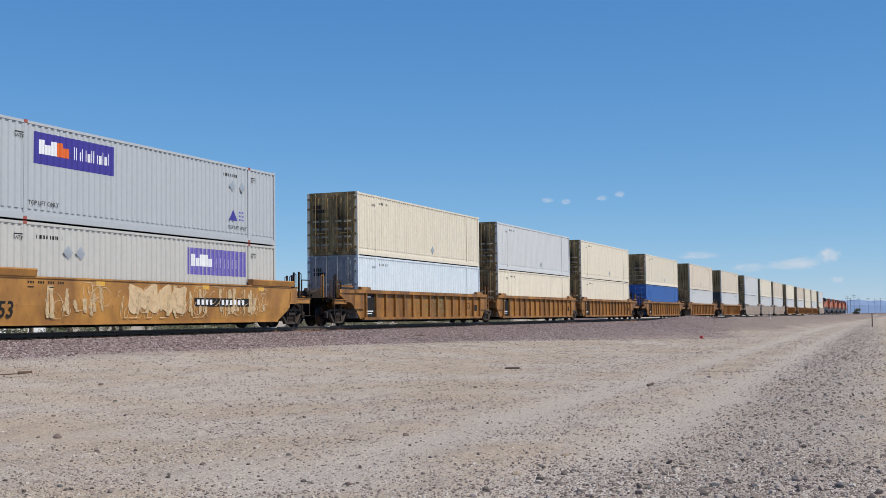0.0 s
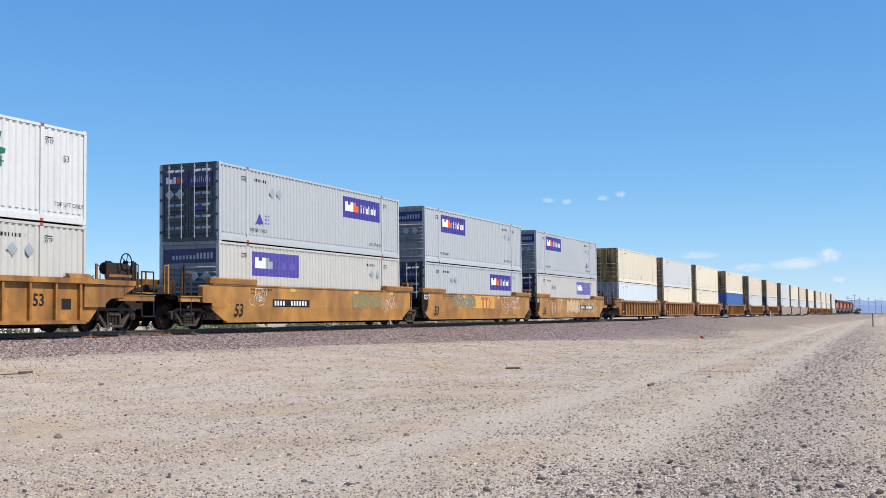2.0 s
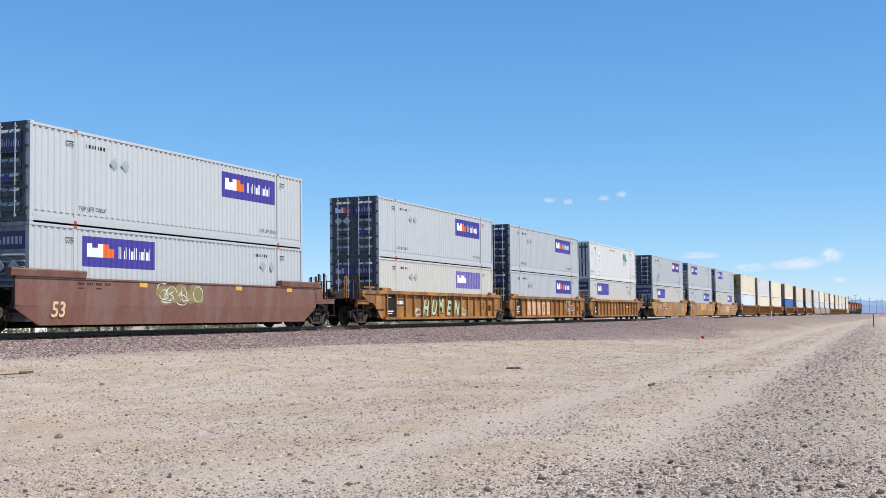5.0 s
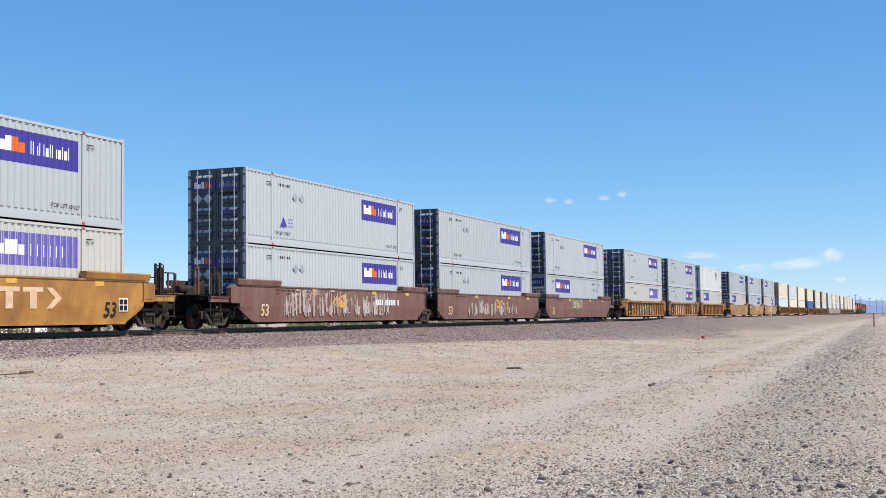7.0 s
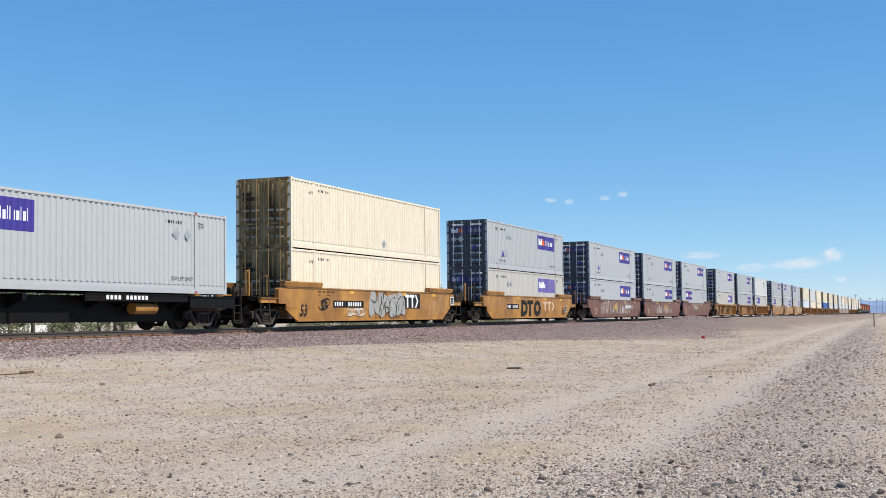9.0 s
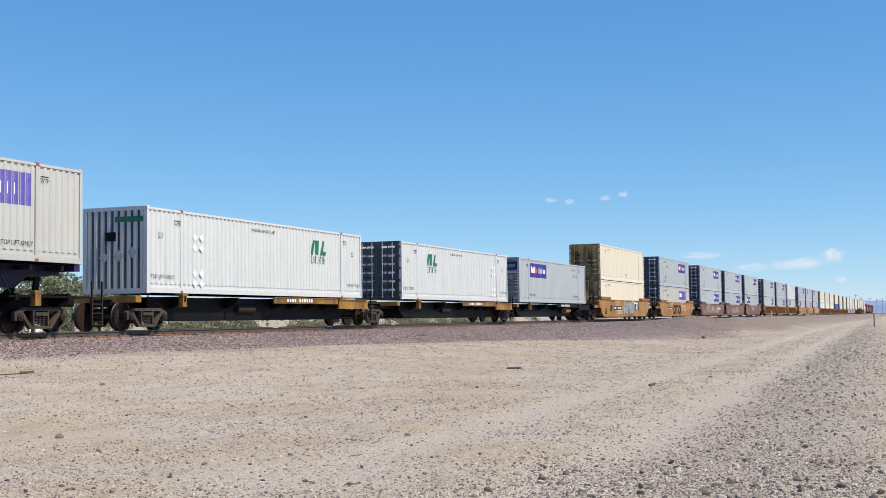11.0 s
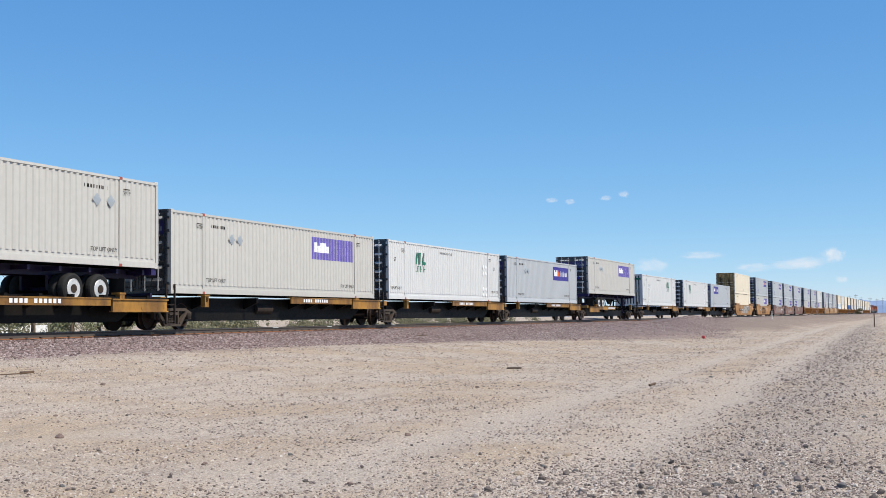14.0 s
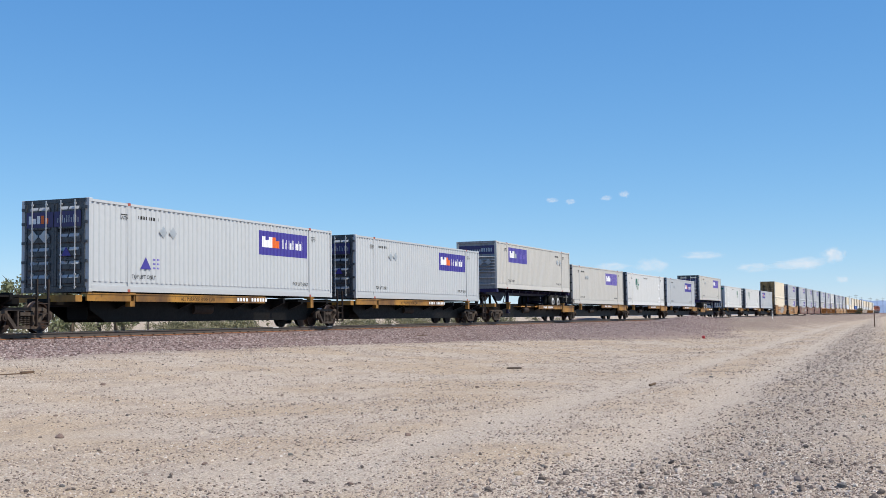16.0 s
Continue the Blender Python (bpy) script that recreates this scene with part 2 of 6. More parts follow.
def lettering(words, size, material, bold=0.0, shear=0.0):
    """A mesh of words in the built-in font, lying in the xz plane and facing -y, its origin at lower left."""
    key = ("words " + words + str(size) + str(bold), material.name)
    if key not in MESHES:
        cu = bpy.data.curves.new("words", "FONT")
        cu.body, cu.size, cu.offset, cu.shear, cu.resolution_u = words, size, bold, shear, 2
        tmp = bpy.data.objects.new("words", cu)
        scene.collection.objects.link(tmp)
        bpy.context.view_layer.update()
        me = bpy.data.meshes.new_from_object(tmp.evaluated_get(bpy.context.evaluated_depsgraph_get()))
        bpy.data.objects.remove(tmp)
        me.transform(Matrix.Rotation(radians(90), 4, "X"))
        me.materials.clear()
        me.materials.append(material)
        MESHES[key] = me
    return MESHES[key]


def words_on(name, words, size, material, parent, at, bold=0.0, shear=0.0, label=""):
    ob = new(name, lettering(words, size, material, bold, shear))
    ob.parent = parent
    ob.matrix_basis = at
    if label:
        ob["label"] = label
    return ob


# ---- terrain ----
def smooth(a, b, x):
    k = min(1.0, max(0.0, (x - a) / (b - a)))
    return k * k * (3 - 2 * k)


def ground_z(x, y):
    """Height of the desert floor: level by the camera, rising to the railway bank."""
    toe = 0.52 - 0.27 * smooth(22, 55, x)
    z = toe * smooth(8, 19.5, y)
    if y > 19:
        near = smooth(19.4, 22.0, y) * smooth(45.0, 34.0, y) if y > 28 else smooth(19.4, 22.0, y)
        z += (0.62 - toe) * near
    # spoil heap of old ballast that widens the bank
    heap = smooth(0.0, 3.5, y - max(17 - 0.44 * (x - 50), 0.150 * x)) * smooth(50, 72, x) * smooth(150, 125, x)
    z += 0.5 * heap * (1 - smooth(19, 22, y))
    z += 0.62 * smooth(96, 112, x) * smooth(8.2 + 0.01 * (x - 100), 13.0, y) * smooth(700, 300, x) * (1 - smooth(19, 22, y))
    d = math.hypot(x, y)
    w = smooth(3, 9, d)
    z += w * 0.035 * noise.noise(Vector((x * 0.23, y * 0.23, 0.0))) * (1 - smooth(19, 21, y))
    z += w * 0.012 * noise.noise(Vector((x * 1.1, y * 1.1, 3.0)))
    z += 0.20 * smooth(100, 115, x) * smooth(400, 250, x) * smooth(8, 14, y) * (1 - smooth(20, 22, y)) * noise.noise(Vector((x * 0.12, y * 0.3, 2.0)))
    # wheel ruts of the dirt road
    for c in (4.5, 2.35):
        k = y - c - 0.026 * x
        z -= 0.04 * math.exp(-(k / 0.42) ** 2) * smooth(5, 12, x) * smooth(170, 110, x)
    z += 0.05 * math.exp(-((y - 1.0 - 0.028 * x) / 0.8) ** 2) * smooth(12, 18, x) * smooth(170, 110, x)
    z += 2.5 * smooth(300, 2500, abs(y - 24)) * noise.noise(Vector((x * 0.002, y * 0.002, 9.0)))
    return z


def spaced(stops):
    """Grid lines: rows of (start, step), ending with (end, 0)."""
    out = []
    for (a, s), (b, _) in zip(stops, stops[1:]):
        n = max(1, round((b - a) / s))
        out += [a + (b - a) * i / n for i in range(n)]
    return out + [stops[-1][0]]


def grid_mesh(name, xs, ys, height, material):
    verts = [(x, y, height(x, y)) for y in ys for x in xs]
    n = len(xs)
    faces = [(j * n + i, j * n + i + 1, (j + 1) * n + i + 1, (j + 1) * n + i) for j in range(len(ys) - 1) for i in range(n - 1)]
    me = bpy.data.meshes.new(name)
    me.from_pydata(verts, [], faces)
    me.polygons.foreach_set("use_smooth", [True] * len(faces))
    me.materials.append(material)
    return me


def earth(name):
    """Sand with coarse gravel patches, tyre-smoothed lanes and scattered pebbles, in world metres."""
    m = bpy.data.materials.new(name)
    m.use_nodes = True
    t = m.node_tree
    b = t.nodes["Principled BSDF"]
    b.inputs["Roughness"].default_value = 0.95
    b.inputs["Specular IOR Level"].default_value = 0.15
    co = t.nodes.new("ShaderNodeTexCoord").outputs["Object"]

    def node(kind, **k):
        n = t.nodes.new(kind)
        for a, v in k.items():
            n.inputs[a].default_value = v
        return n

    def noisy(scale, detail=6.0, stretch=(1, 1, 1)):
        mp = node("ShaderNodeMapping", Scale=stretch)
        t.links.new(co, mp.inputs[0])
        n = node("ShaderNodeTexNoise", Scale=scale, Detail=detail)
        t.links.new(mp.outputs[0], n.inputs["Vector"])
        return n.outputs[0]

    def ramp(fac, lo, hi, a=0.0, c=1.0):
        r = t.nodes.new("ShaderNodeMapRange")
        for i, v in enumerate((lo, hi, a, c)):
            r.inputs[i + 1].default_value = v
        t.links.new(fac, r.inputs[0])
        return r.outputs[0]

    def math2(op, a, c):
        n = t.nodes.new("ShaderNodeMath")
        n.operation = op
        for i, v in enumerate((a, c)):
            if hasattr(v, "is_linked"):
                t.links.new(v, n.inputs[i])
            else:
                n.inputs[i].default_value = v
        return n.outputs[0]

    def mix(kind, fac, a, c):
        x = t.nodes.new("ShaderNodeMix")
        x.data_type, x.blend_type = "RGBA", kind
        for sock, v in ((x.inputs[0], fac), (x.inputs[6], a), (x.inputs[7], c)):
            if hasattr(v, "is_linked"):
                t.links.new(v, sock)
            else:
                sock.default_value = v if isinstance(v, float) else (*v, 1)
        return x.outputs[2]

    sep = t.nodes.new("ShaderNodeSeparateXYZ")
    t.links.new(co, sep.inputs[0])
    x, y = sep.outputs[0], sep.outputs[1]
    wob = ramp(noisy(0.25, 4.0), 0, 1, -2.2, 2.2)
    lane = math2("SUBTRACT", y, math2("MULTIPLY", x, 0.026))
    # sand, with pinkish and greyish drifts
    col = mix("MIX", ramp(noisy(0.32, 6.0), 0.42, 0.58), (0.635, 0.535, 0.432), (0.600, 0.475, 0.345))
    col = mix("MIX", ramp(noisy(1.7, 6.0, (0.5, 1.6, 1)), 0.5, 0.72, 0.0, 0.6), col, (0.40, 0.33, 0.275))
    # ballast-coloured gravel towards the track
    edge = math2("MAXIMUM", math2("ADD", math2("MULTIPLY", x, -0.44), 39.0), math2("MULTIPLY", x, 0.150))
    edge = math2("MINIMUM", edge, 18.4)
    bank = math2("ADD", math2("SUBTRACT", y, edge), math2("ADD", math2("MULTIPLY", wob, 1.3), 18.4))
    col = mix("MIX", math2("MULTIPLY", math2("MULTIPLY", ramp(math2("ADD", y, wob), 8.4, 10.4), ramp(x, 86, 102)), math2("MULTIPLY", ramp(y, 27, 33, 1.0, 0.0), 0.95)), col, (0.34, 0.265, 0.215))
    col = mix("MIX", math2("MULTIPLY", ramp(bank, 16.8, 20.4), ramp(y, 27, 33, 1.0, 0.0)), col, (0.29, 0.22, 0.205))
    # grey gravel windrow on the other side of the road
    row = ramp(math2("ABSOLUTE", math2("SUBTRACT", math2("ADD", lane, math2("MULTIPLY", wob, 0.30)), 1.05), 0.0), 0.35, 1.3, 1.0, 0.0)
    col = mix("MIX", math2("MULTIPLY", row, 0.6), col, (0.45, 0.385, 0.325))
    # compacted lanes
    for c in (4.5, 2.35):
        k = ramp(math2("ABSOLUTE", math2("SUBTRACT", math2("ADD", lane, math2("MULTIPLY", wob, 0.10)), c), 0.0), 0.20, 0.75, 0.85, 0.0)
        k = math2("MULTIPLY", k, ramp(x, 110, 170, 1.0, 0.0))
        col = mix("MIX", k, col, (0.640, 0.548, 0.452))
    # grit, pebbles
    grit = noisy(38.0, 5.0)
    col = mix("MULTIPLY", ramp(grit, 0.4, 0.66, 0.0, 0.85), col, (0.52, 0.50, 0.48))
    fine = noisy(120.0, 3.0)
    col = mix("MULTIPLY", ramp(fine, 0.4, 0.62, 0.0, 0.75), col, (0.52, 0.50, 0.49))
    v2 = node("ShaderNodeTexVoronoi", Scale=42.0)
    t.links.new(co, v2.inputs["Vector"])
    speck = math2("MULTIPLY", ramp(v2.outputs["Distance"], 0.17, 0.28, 1.0, 0.0), ramp(noisy(2.6, 4.0), 0.28, 0.48))
    h2 = t.nodes.new("ShaderNodeSeparateColor")
    t.links.new(v2.outputs["Color"], h2.inputs[0])
    col = mix("MIX", math2("MULTIPLY", speck, 0.88), col, mix("MIX", h2.outputs[1], (0.12, 0.095, 0.08), (0.72, 0.66, 0.59)))
    vo = node("ShaderNodeTexVoronoi", Scale=16.0)
    t.links.new(co, vo.inputs["Vector"])
    peb = math2("MULTIPLY", ramp(vo.outputs["Distance"], 0.16, 0.24, 1.0, 0.0), ramp(noisy(1.3, 3.0), 0.42, 0.6))
    hue = t.nodes.new("ShaderNodeSeparateColor")
    t.links.new(vo.outputs["Color"], hue.inputs[0])
    pc = mix("MIX", hue.outputs[0], (0.18, 0.145, 0.13), (0.58, 0.53, 0.48))
    col = mix("MIX", math2("MULTIPLY", peb, 0.7), col, pc)
    t.links.new(col, b.inputs["Base Color"])
    h = math2("ADD", math2("MULTIPLY", grit, 0.6), math2("MULTIPLY", peb, 0.8))
    h = math2("ADD", h, noisy(6.0, 6.0))
    bp = node("ShaderNodeBump", Strength=0.95, Distance=0.045)
    t.links.new(h, bp.inputs["Height"])
    t.links.new(bp.outputs[0], b.inputs["Normal"])
    return m


earth_mat = earth("desert_sand_and_gravel")
gx = spaced([(-400, 40), (-40, 4), (0, 1), (5, 0.25), (40, 0.5), (90, 1), (160, 4), (300, 25), (900, 200), (4600, 0)])
gy = spaced([(-2600, 200), (-400, 30), (-40, 3), (-10, 0.5), (-3, 0.2), (23, 0.5), (30, 2), (50, 10), (150, 50), (500, 200), (3000, 0)])
ground = tagged(new("ground", grid_mesh("ground", gx, gy, ground_z, earth_mat)), "pale desert sand with gravel and wheel ruts", "ground", kind="structure")


def stones_mesh(name, spots, material, flat=1.0, lump=False):
    """Angular stones, joined: rows of x, y, z, size; lump gives each one twenty faces."""
    base = np.array([(-1, -1, -0.6), (1, -1, -0.6), (1, 1, -0.6), (-1, 1, -0.6), (-0.7, -0.7, 0.6), (0.7, -0.7, 0.6), (0.7, 0.7, 0.6), (-0.7, 0.7, 0.6)])
    quads = np.array([(3, 2, 1, 0), (4, 5, 6, 7), (0, 1, 5, 4), (1, 2, 6, 5), (2, 3, 7, 6), (3, 0, 4, 7)])
    if lump:
        bm = bmesh.new()
        bmesh.ops.create_icosphere(bm, subdivisions=1, radius=1.1)
        base = np.array([k.co[:] for k in bm.verts])
        quads = np.array([[k.index for k in f.verts] for f in bm.faces])
        bm.free()
    n, count = len(spots), len(base)
    s = np.array(spots)
    rng = np.random.default_rng(7)
    v = base[None] * (1 + rng.uniform(-0.38, 0.38, (n, count, 1 if lump else 3)))
    v *= rng.uniform(0.6, 1.15, (n, 1, 3)) * np.array((1, 1, flat)) * s[:, None, 3:4] * 0.5
    a, c = rng.uniform(0, 6.28, n), rng.uniform(-0.5, 0.5, n)
    ca, sa2, cc, sc = np.cos(a)[:, None], np.sin(a)[:, None], np.cos(c)[:, None], np.sin(c)[:, None]
    x, y, z = v[..., 0], v[..., 1], v[..., 2]
    y, z = y * cc - z * sc, y * sc + z * cc
    v = np.stack([x * ca - y * sa2, x * sa2 + y * ca, z], -1) + s[:, None, :3]
    me = bpy.data.meshes.new(name)
    q = (quads[None] + count * np.arange(n)[:, None, None]).reshape(-1, quads.shape[1])
    me.from_pydata(v.reshape(-1, 3).tolist(), [], q.tolist())
    me.materials.append(material)
    return me


def stone_paint(name, dark, light, warm):
    m = bpy.data.materials.new(name)
    m.use_nodes = True
    t = m.node_tree
    b = t.nodes["Principled BSDF"]
    b.inputs["Roughness"].default_value = 0.9
    b.inputs["Specular IOR Level"].default_value = 0.2
    g = t.nodes.new("ShaderNodeNewGeometry")
    r = t.nodes.new("ShaderNodeValToRGB")
    r.color_ramp.elements[0].color, r.color_ramp.elements[1].color = (*dark, 1), (*light, 1)
    e = r.color_ramp.elements.new(0.55)
    e.color = (*warm, 1)
    t.links.new(g.outputs["Random Per Island"], r.inputs[0])
    n = t.nodes.new("ShaderNodeTexNoise")
    n.inputs["Scale"].default_value = 45
    x = t.nodes.new("ShaderNodeMix")
    x.data_type, x.blend_type = "RGBA", "OVERLAY"
    x.inputs[0].default_value = 0.35
    t.links.new(r.outputs[0], x.inputs[6])
    t.links.new(n.outputs[0], x.inputs[7])
    t.links.new(x.outputs[2], b.inputs["Base Color"])
    return m


ballast_stone = stone_paint("ballast_stone", (0.11, 0.076, 0.070), (0.43, 0.36, 0.335), (0.28, 0.20, 0.185))
desert_stone = stone_paint("desert_stone", (0.14, 0.105, 0.09), (0.62, 0.55, 0.48), (0.39, 0.315, 0.255))
coarse_stone = stone_paint("coarse_gravel_stone", (0.10, 0.085, 0.075), (0.48, 0.42, 0.365), (0.29, 0.235, 0.20))
rng = np.random.default_rng(3)

# railway: bank of crushed stone, ties, two rails
track = thing("railway_track", "straight single railway track with rusty rails on crushed stone", "railway track", kind="structure")


def bank_z(x, y):
    d = abs(y - TRACK_Y)
    toe = ground_z(x, 19.6)
    top = RAIL_Z - 0.205
    k = smooth(4.9, 1.5, d)
    z = toe - 0.05 + (top - toe + 0.05) * k
    return z + 0.02 * noise.noise(Vector((x * 2.2, y * 2.2, 5.0))) * smooth(0.9, 1.6, d)


ballast_bed = paint("ballast_bed", (0.15, 0.108, 0.10), 0.95, var=0.45, grain=14, dirt=(0.12, 0.09, 0.09), dirt_amount=0.6, bump=1.0, bump_scale=22)
bx = spaced([(-60, 5), (0, 1), (12, 0.3), (70, 0.6), (130, 3), (300, 30), (1500, 0)])
by = [TRACK_Y + d for d in (-5.0, -4.6, -4.2, -3.8, -3.4, -3.0, -2.6, -2.2, -1.9, -1.6, -1.3, 0, 1.3, 1.6, 1.9, 2.6, 3.4, 4.2, 5.0)]
tagged(new("ballast_bank", grid_mesh("ballast_bank", bx, by, bank_z, ballast_bed)), "bank of mauve crushed stone under the track", "ballast", kind="structure")
spots = []
for _ in range(46000):
    x = 14 + 86 * rng.random() ** 1.5
    d = rng.uniform(1.35, 5.0) if rng.random() < 0.85 else rng.uniform(4.0, 6.4)
    y = TRACK_Y - d
    z = max(ground_z(x, y), bank_z(x, y) if d < 5 else -9)
    spots.append((x, y, z + 0.005, 0.032 + 0.05 * rng.random() ** 1.6))
for _ in range(15000):
    x = rng.uniform(48, 122)
    edge = max(17 - 0.44 * (x - 50), 0.150 * x)
    y = edge - 1.5 + (22.0 - edge) * rng.random()
    if y < 20.5 and edge < 20 and rng.random() < (y - edge + 1.5) / 3.5:
        spots.append((x, y, ground_z(x, y) + 0.005, rng.uniform(0.03, 0.075)))
tagged(new("ballast_stones", stones_mesh("ballast_stones", spots, ballast_stone)), "loose mauve crushed stones on the bank", "gravel", kind="stuff")


def rail_profile(bm):
    o = [(-0.07, -0.172), (0.07, -0.172), (0.07, -0.155), (0.012, -0.13), (0.01, -0.045), (0.036, -0.032), (0.036, -0.006), (0.03, -0.003),
         (-0.03, -0.003), (-0.036, -0.006), (-0.036, -0.032), (-0.01, -0.045), (-0.012, -0.13), (-0.07, -0.155)]
    prism_x(bm, o, -60, 1500)


for side in (-0.7525, 0.7525):
    r = part("rail", "rail", rail_profile, rail_steel, track, "rusty steel rail", pose(0, TRACK_Y + side, RAIL_Z))
    part("rail_foot", "rail_foot", lambda bm: box(bm, -60, 1500, -0.078, -0.071, -0.175, -0.150), rail_rust, r, "orange rusty rail foot")
    part("rail_head", "rail_head", lambda bm: box(bm, -60, 1500, -0.03, 0.03, -0.002, 0.0), rail_top_steel, r, "polished running surface")


def tie_shape(bm):
    box(bm, -0.11, 0.11, -1.3, 1.3, -0.40, -0.215)
    bevelled(bm, 0.02)


def clip_shape(bm):
    box(bm, -0.03, 0.03, -0.10, -0.03, -0.155, -0.125)


for i in range(150):
    x = 18 + 0.61 * i
    part("tie", "tie", tie_shape, tie_concrete, track, "", pose(x, TRACK_Y, RAIL_Z))
    part("rail_clip", "clip", clip_shape, truck_steel, track, "", pose(x, TRACK_Y - 0.7525, RAIL_Z))

for x in (41.5, 53.0, 46.2):
    part("paint_mark", "rail_paint", lambda bm: box(bm, -0.22, 0.22, -0.0405, -0.0365, -0.03, -0.005), post_white, track, "white paint mark on the rail", pose(x, TRACK_Y - 0.7525, RAIL_Z))


# ---- containers: 53 foot, origin at the middle of the base, door end towards -x ----
LEN, HALF, HIGH = 16.15, 1.295, 2.896
X0, X1 = -LEN / 2, LEN / 2
POST = 1.98            # lifting posts stand this far from the ends
PITCH = 0.268


def corrugation(x):
    """Depth of the pressed side sheet at x."""
    k = (x - X0) % PITCH / PITCH
    if k < 0.36:
        return 0.0
    if k < 0.48:
        return (k - 0.36) / 0.12
    if k < 0.86:
        return 1.0
    return 1 - (k - 0.86) / 0.14


def fold_lines(xa, xb):
    out = {xa, xb}
    n = int((xa - X0) / PITCH) - 1
    while X0 + n * PITCH < xb:
        for k in (0.0, 0.36, 0.48, 0.86):
            x = X0 + (n + k) * PITCH
            if xa < x < xb:
                out.add(x)
        n += 1
    return sorted(out)


def sheet(bm, xa, xb, z0, z1, off=0.0, depth=0.034, slant=0.0):
    """A strip of the pressed side sheet, facing -y, standing off it by off."""
    prev = None
    for x in fold_lines(xa, xb):
        y = -HALF + 0.012 + depth * corrugation(x) - off
        lo, hi = bm.verts.new((x, y, z0)), bm.verts.new((x + slant, y, z1))
        if prev:
            bm.faces.new((prev[0], lo, hi, prev[1]))
        prev = (lo, hi)


SEGMENTS = ((X0 + 0.09, X0 + POST - 0.06), (X0 + POST + 0.06, X1 - POST - 0.06), (X1 - POST + 0.06, X1 - 0.09))


def side_sheet(bm):
    for a, b in SEGMENTS:
        sheet(bm, a, b, 0.33, HIGH - 0.09)


def bottom_rail(bm):
    box(bm, X0 + 0.12, X1 - 0.12, -HALF, -HALF + 0.10, 0.022, 0.20)
    for a, b in SEGMENTS:
        box(bm, a, b, -HALF + 0.040, -HALF + 0.07, 0.20, 0.345)


def top_rail(bm):
    box(bm, X0 + 0.12, X1 - 0.12, -HALF, -HALF + 0.06, HIGH - 0.11, HIGH - 0.032)


def corner_post(bm):
    box(bm, 0, 0.11, -HALF, -HALF + 0.14, 0.12, HIGH - 0.12)


def lift_post(bm):
    box(bm, -0.065, 0.065, -HALF - 0.002, -HALF + 0.07, 0.12, HIGH - 0.12)


def casting(bm):
    box(bm, -0.085, 0.085, -0.006, 0.16, -0.06, 0.06)
    bevelled(bm, 0.012)


def lift_casting(bm):
    box(bm, -0.07, 0.07, -0.006, 0.12, -0.045, 0.045)


def roof(bm):
    box(bm, X0 + 0.05, X1 - 0.05, -HALF + 0.03, HALF - 0.03, HIGH - 0.085, HIGH - 0.045)
    for i in range(40):
        x = X0 + 0.3 + i * 0.395
        box(bm, x, x + 0.18, -HALF + 0.12, HALF - 0.12, HIGH - 0.055, HIGH - 0.03)


def underframe(bm):
    box(bm, X0 + 0.05, X1 - 0.05, -HALF + 0.06, HALF - 0.06, 0.10, 0.17)
    for i in range(26):
        x = X0 + 0.4 + i * 0.6
        box(bm, x, x + 0.06, -HALF + 0.08, HALF - 0.08, 0.02, 0.10)


def end_sill(bm):
    box(bm, 0, 0.12, -HALF + 0.1, HALF - 0.1, 0.0, 0.17)


def end_header(bm):
    box(bm, 0, 0.12, -HALF + 0.1, HALF - 0.1, HIGH - 0.13, HIGH - 0.005)


def door_leaf(bm):
    """One leaf, from y = 0 to 1.15, facing -x, with five pressed panels."""
    box(bm, 0.04, 0.09, 0.01, 1.145, 0.18, HIGH - 0.14)
    box(bm, 0.015, 0.04, 0.01, 0.09, 0.18, HIGH - 0.14)
    box(bm, 0.015, 0.04, 1.065, 1.145, 0.18, HIGH - 0.14)
    n, z0, z1 = 6, 0.20, HIGH - 0.16
    h = (z1 - z0) / n
    for i in range(n):
        a = z0 + i * h
        o = [(0.045, a + 0.03), (0.0, a + 0.08), (0.0, a + h * 0.60), (0.045, a + h * 0.60 + 0.075)]
        prism_y(bm, o, 0.16, 1.0)


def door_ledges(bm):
    """Upper edges of the pressed panels; sunlit streaks put in as paler strips."""
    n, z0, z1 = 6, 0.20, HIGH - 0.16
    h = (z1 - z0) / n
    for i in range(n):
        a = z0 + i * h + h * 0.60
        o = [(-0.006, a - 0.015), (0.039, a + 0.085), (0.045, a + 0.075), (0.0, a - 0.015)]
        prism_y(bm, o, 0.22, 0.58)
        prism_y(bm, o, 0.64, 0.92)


LOW_PANELS = (0.24, 0.60, 0.96, 1.32)


def tall_door_leaf(bm):
    """One leaf with two tall upper panels over four rows of short pressed ridges."""
    box(bm, 0.04, 0.09, 0.01, 1.145, 0.18, HIGH - 0.14)
    box(bm, 0.015, 0.04, 0.01, 0.09, 0.18, HIGH - 0.14)
    box(bm, 0.015, 0.04, 1.065, 1.145, 0.18, HIGH - 0.14)
    for ya, yb in ((0.15, 0.55), (0.63, 1.0)):
        for za in LOW_PANELS:
            prism_y(bm, [(0.045, za), (-0.005, za + 0.06), (-0.005, za + 0.20), (0.045, za + 0.28)], ya, yb)
        o = [(ya, 0.045), (ya + 0.07, 0.0), (yb - 0.07, 0.0), (yb, 0.045)]
        lo, hi = ([bm.verts.new((x, y, z)) for y, x in o] for z in (1.74, 2.62))
        for k in range(4):
            bm.faces.new((lo[k], lo[(k + 1) % 4], hi[(k + 1) % 4], hi[k]))
        bm.faces.new(lo)
        bm.faces.new(hi)


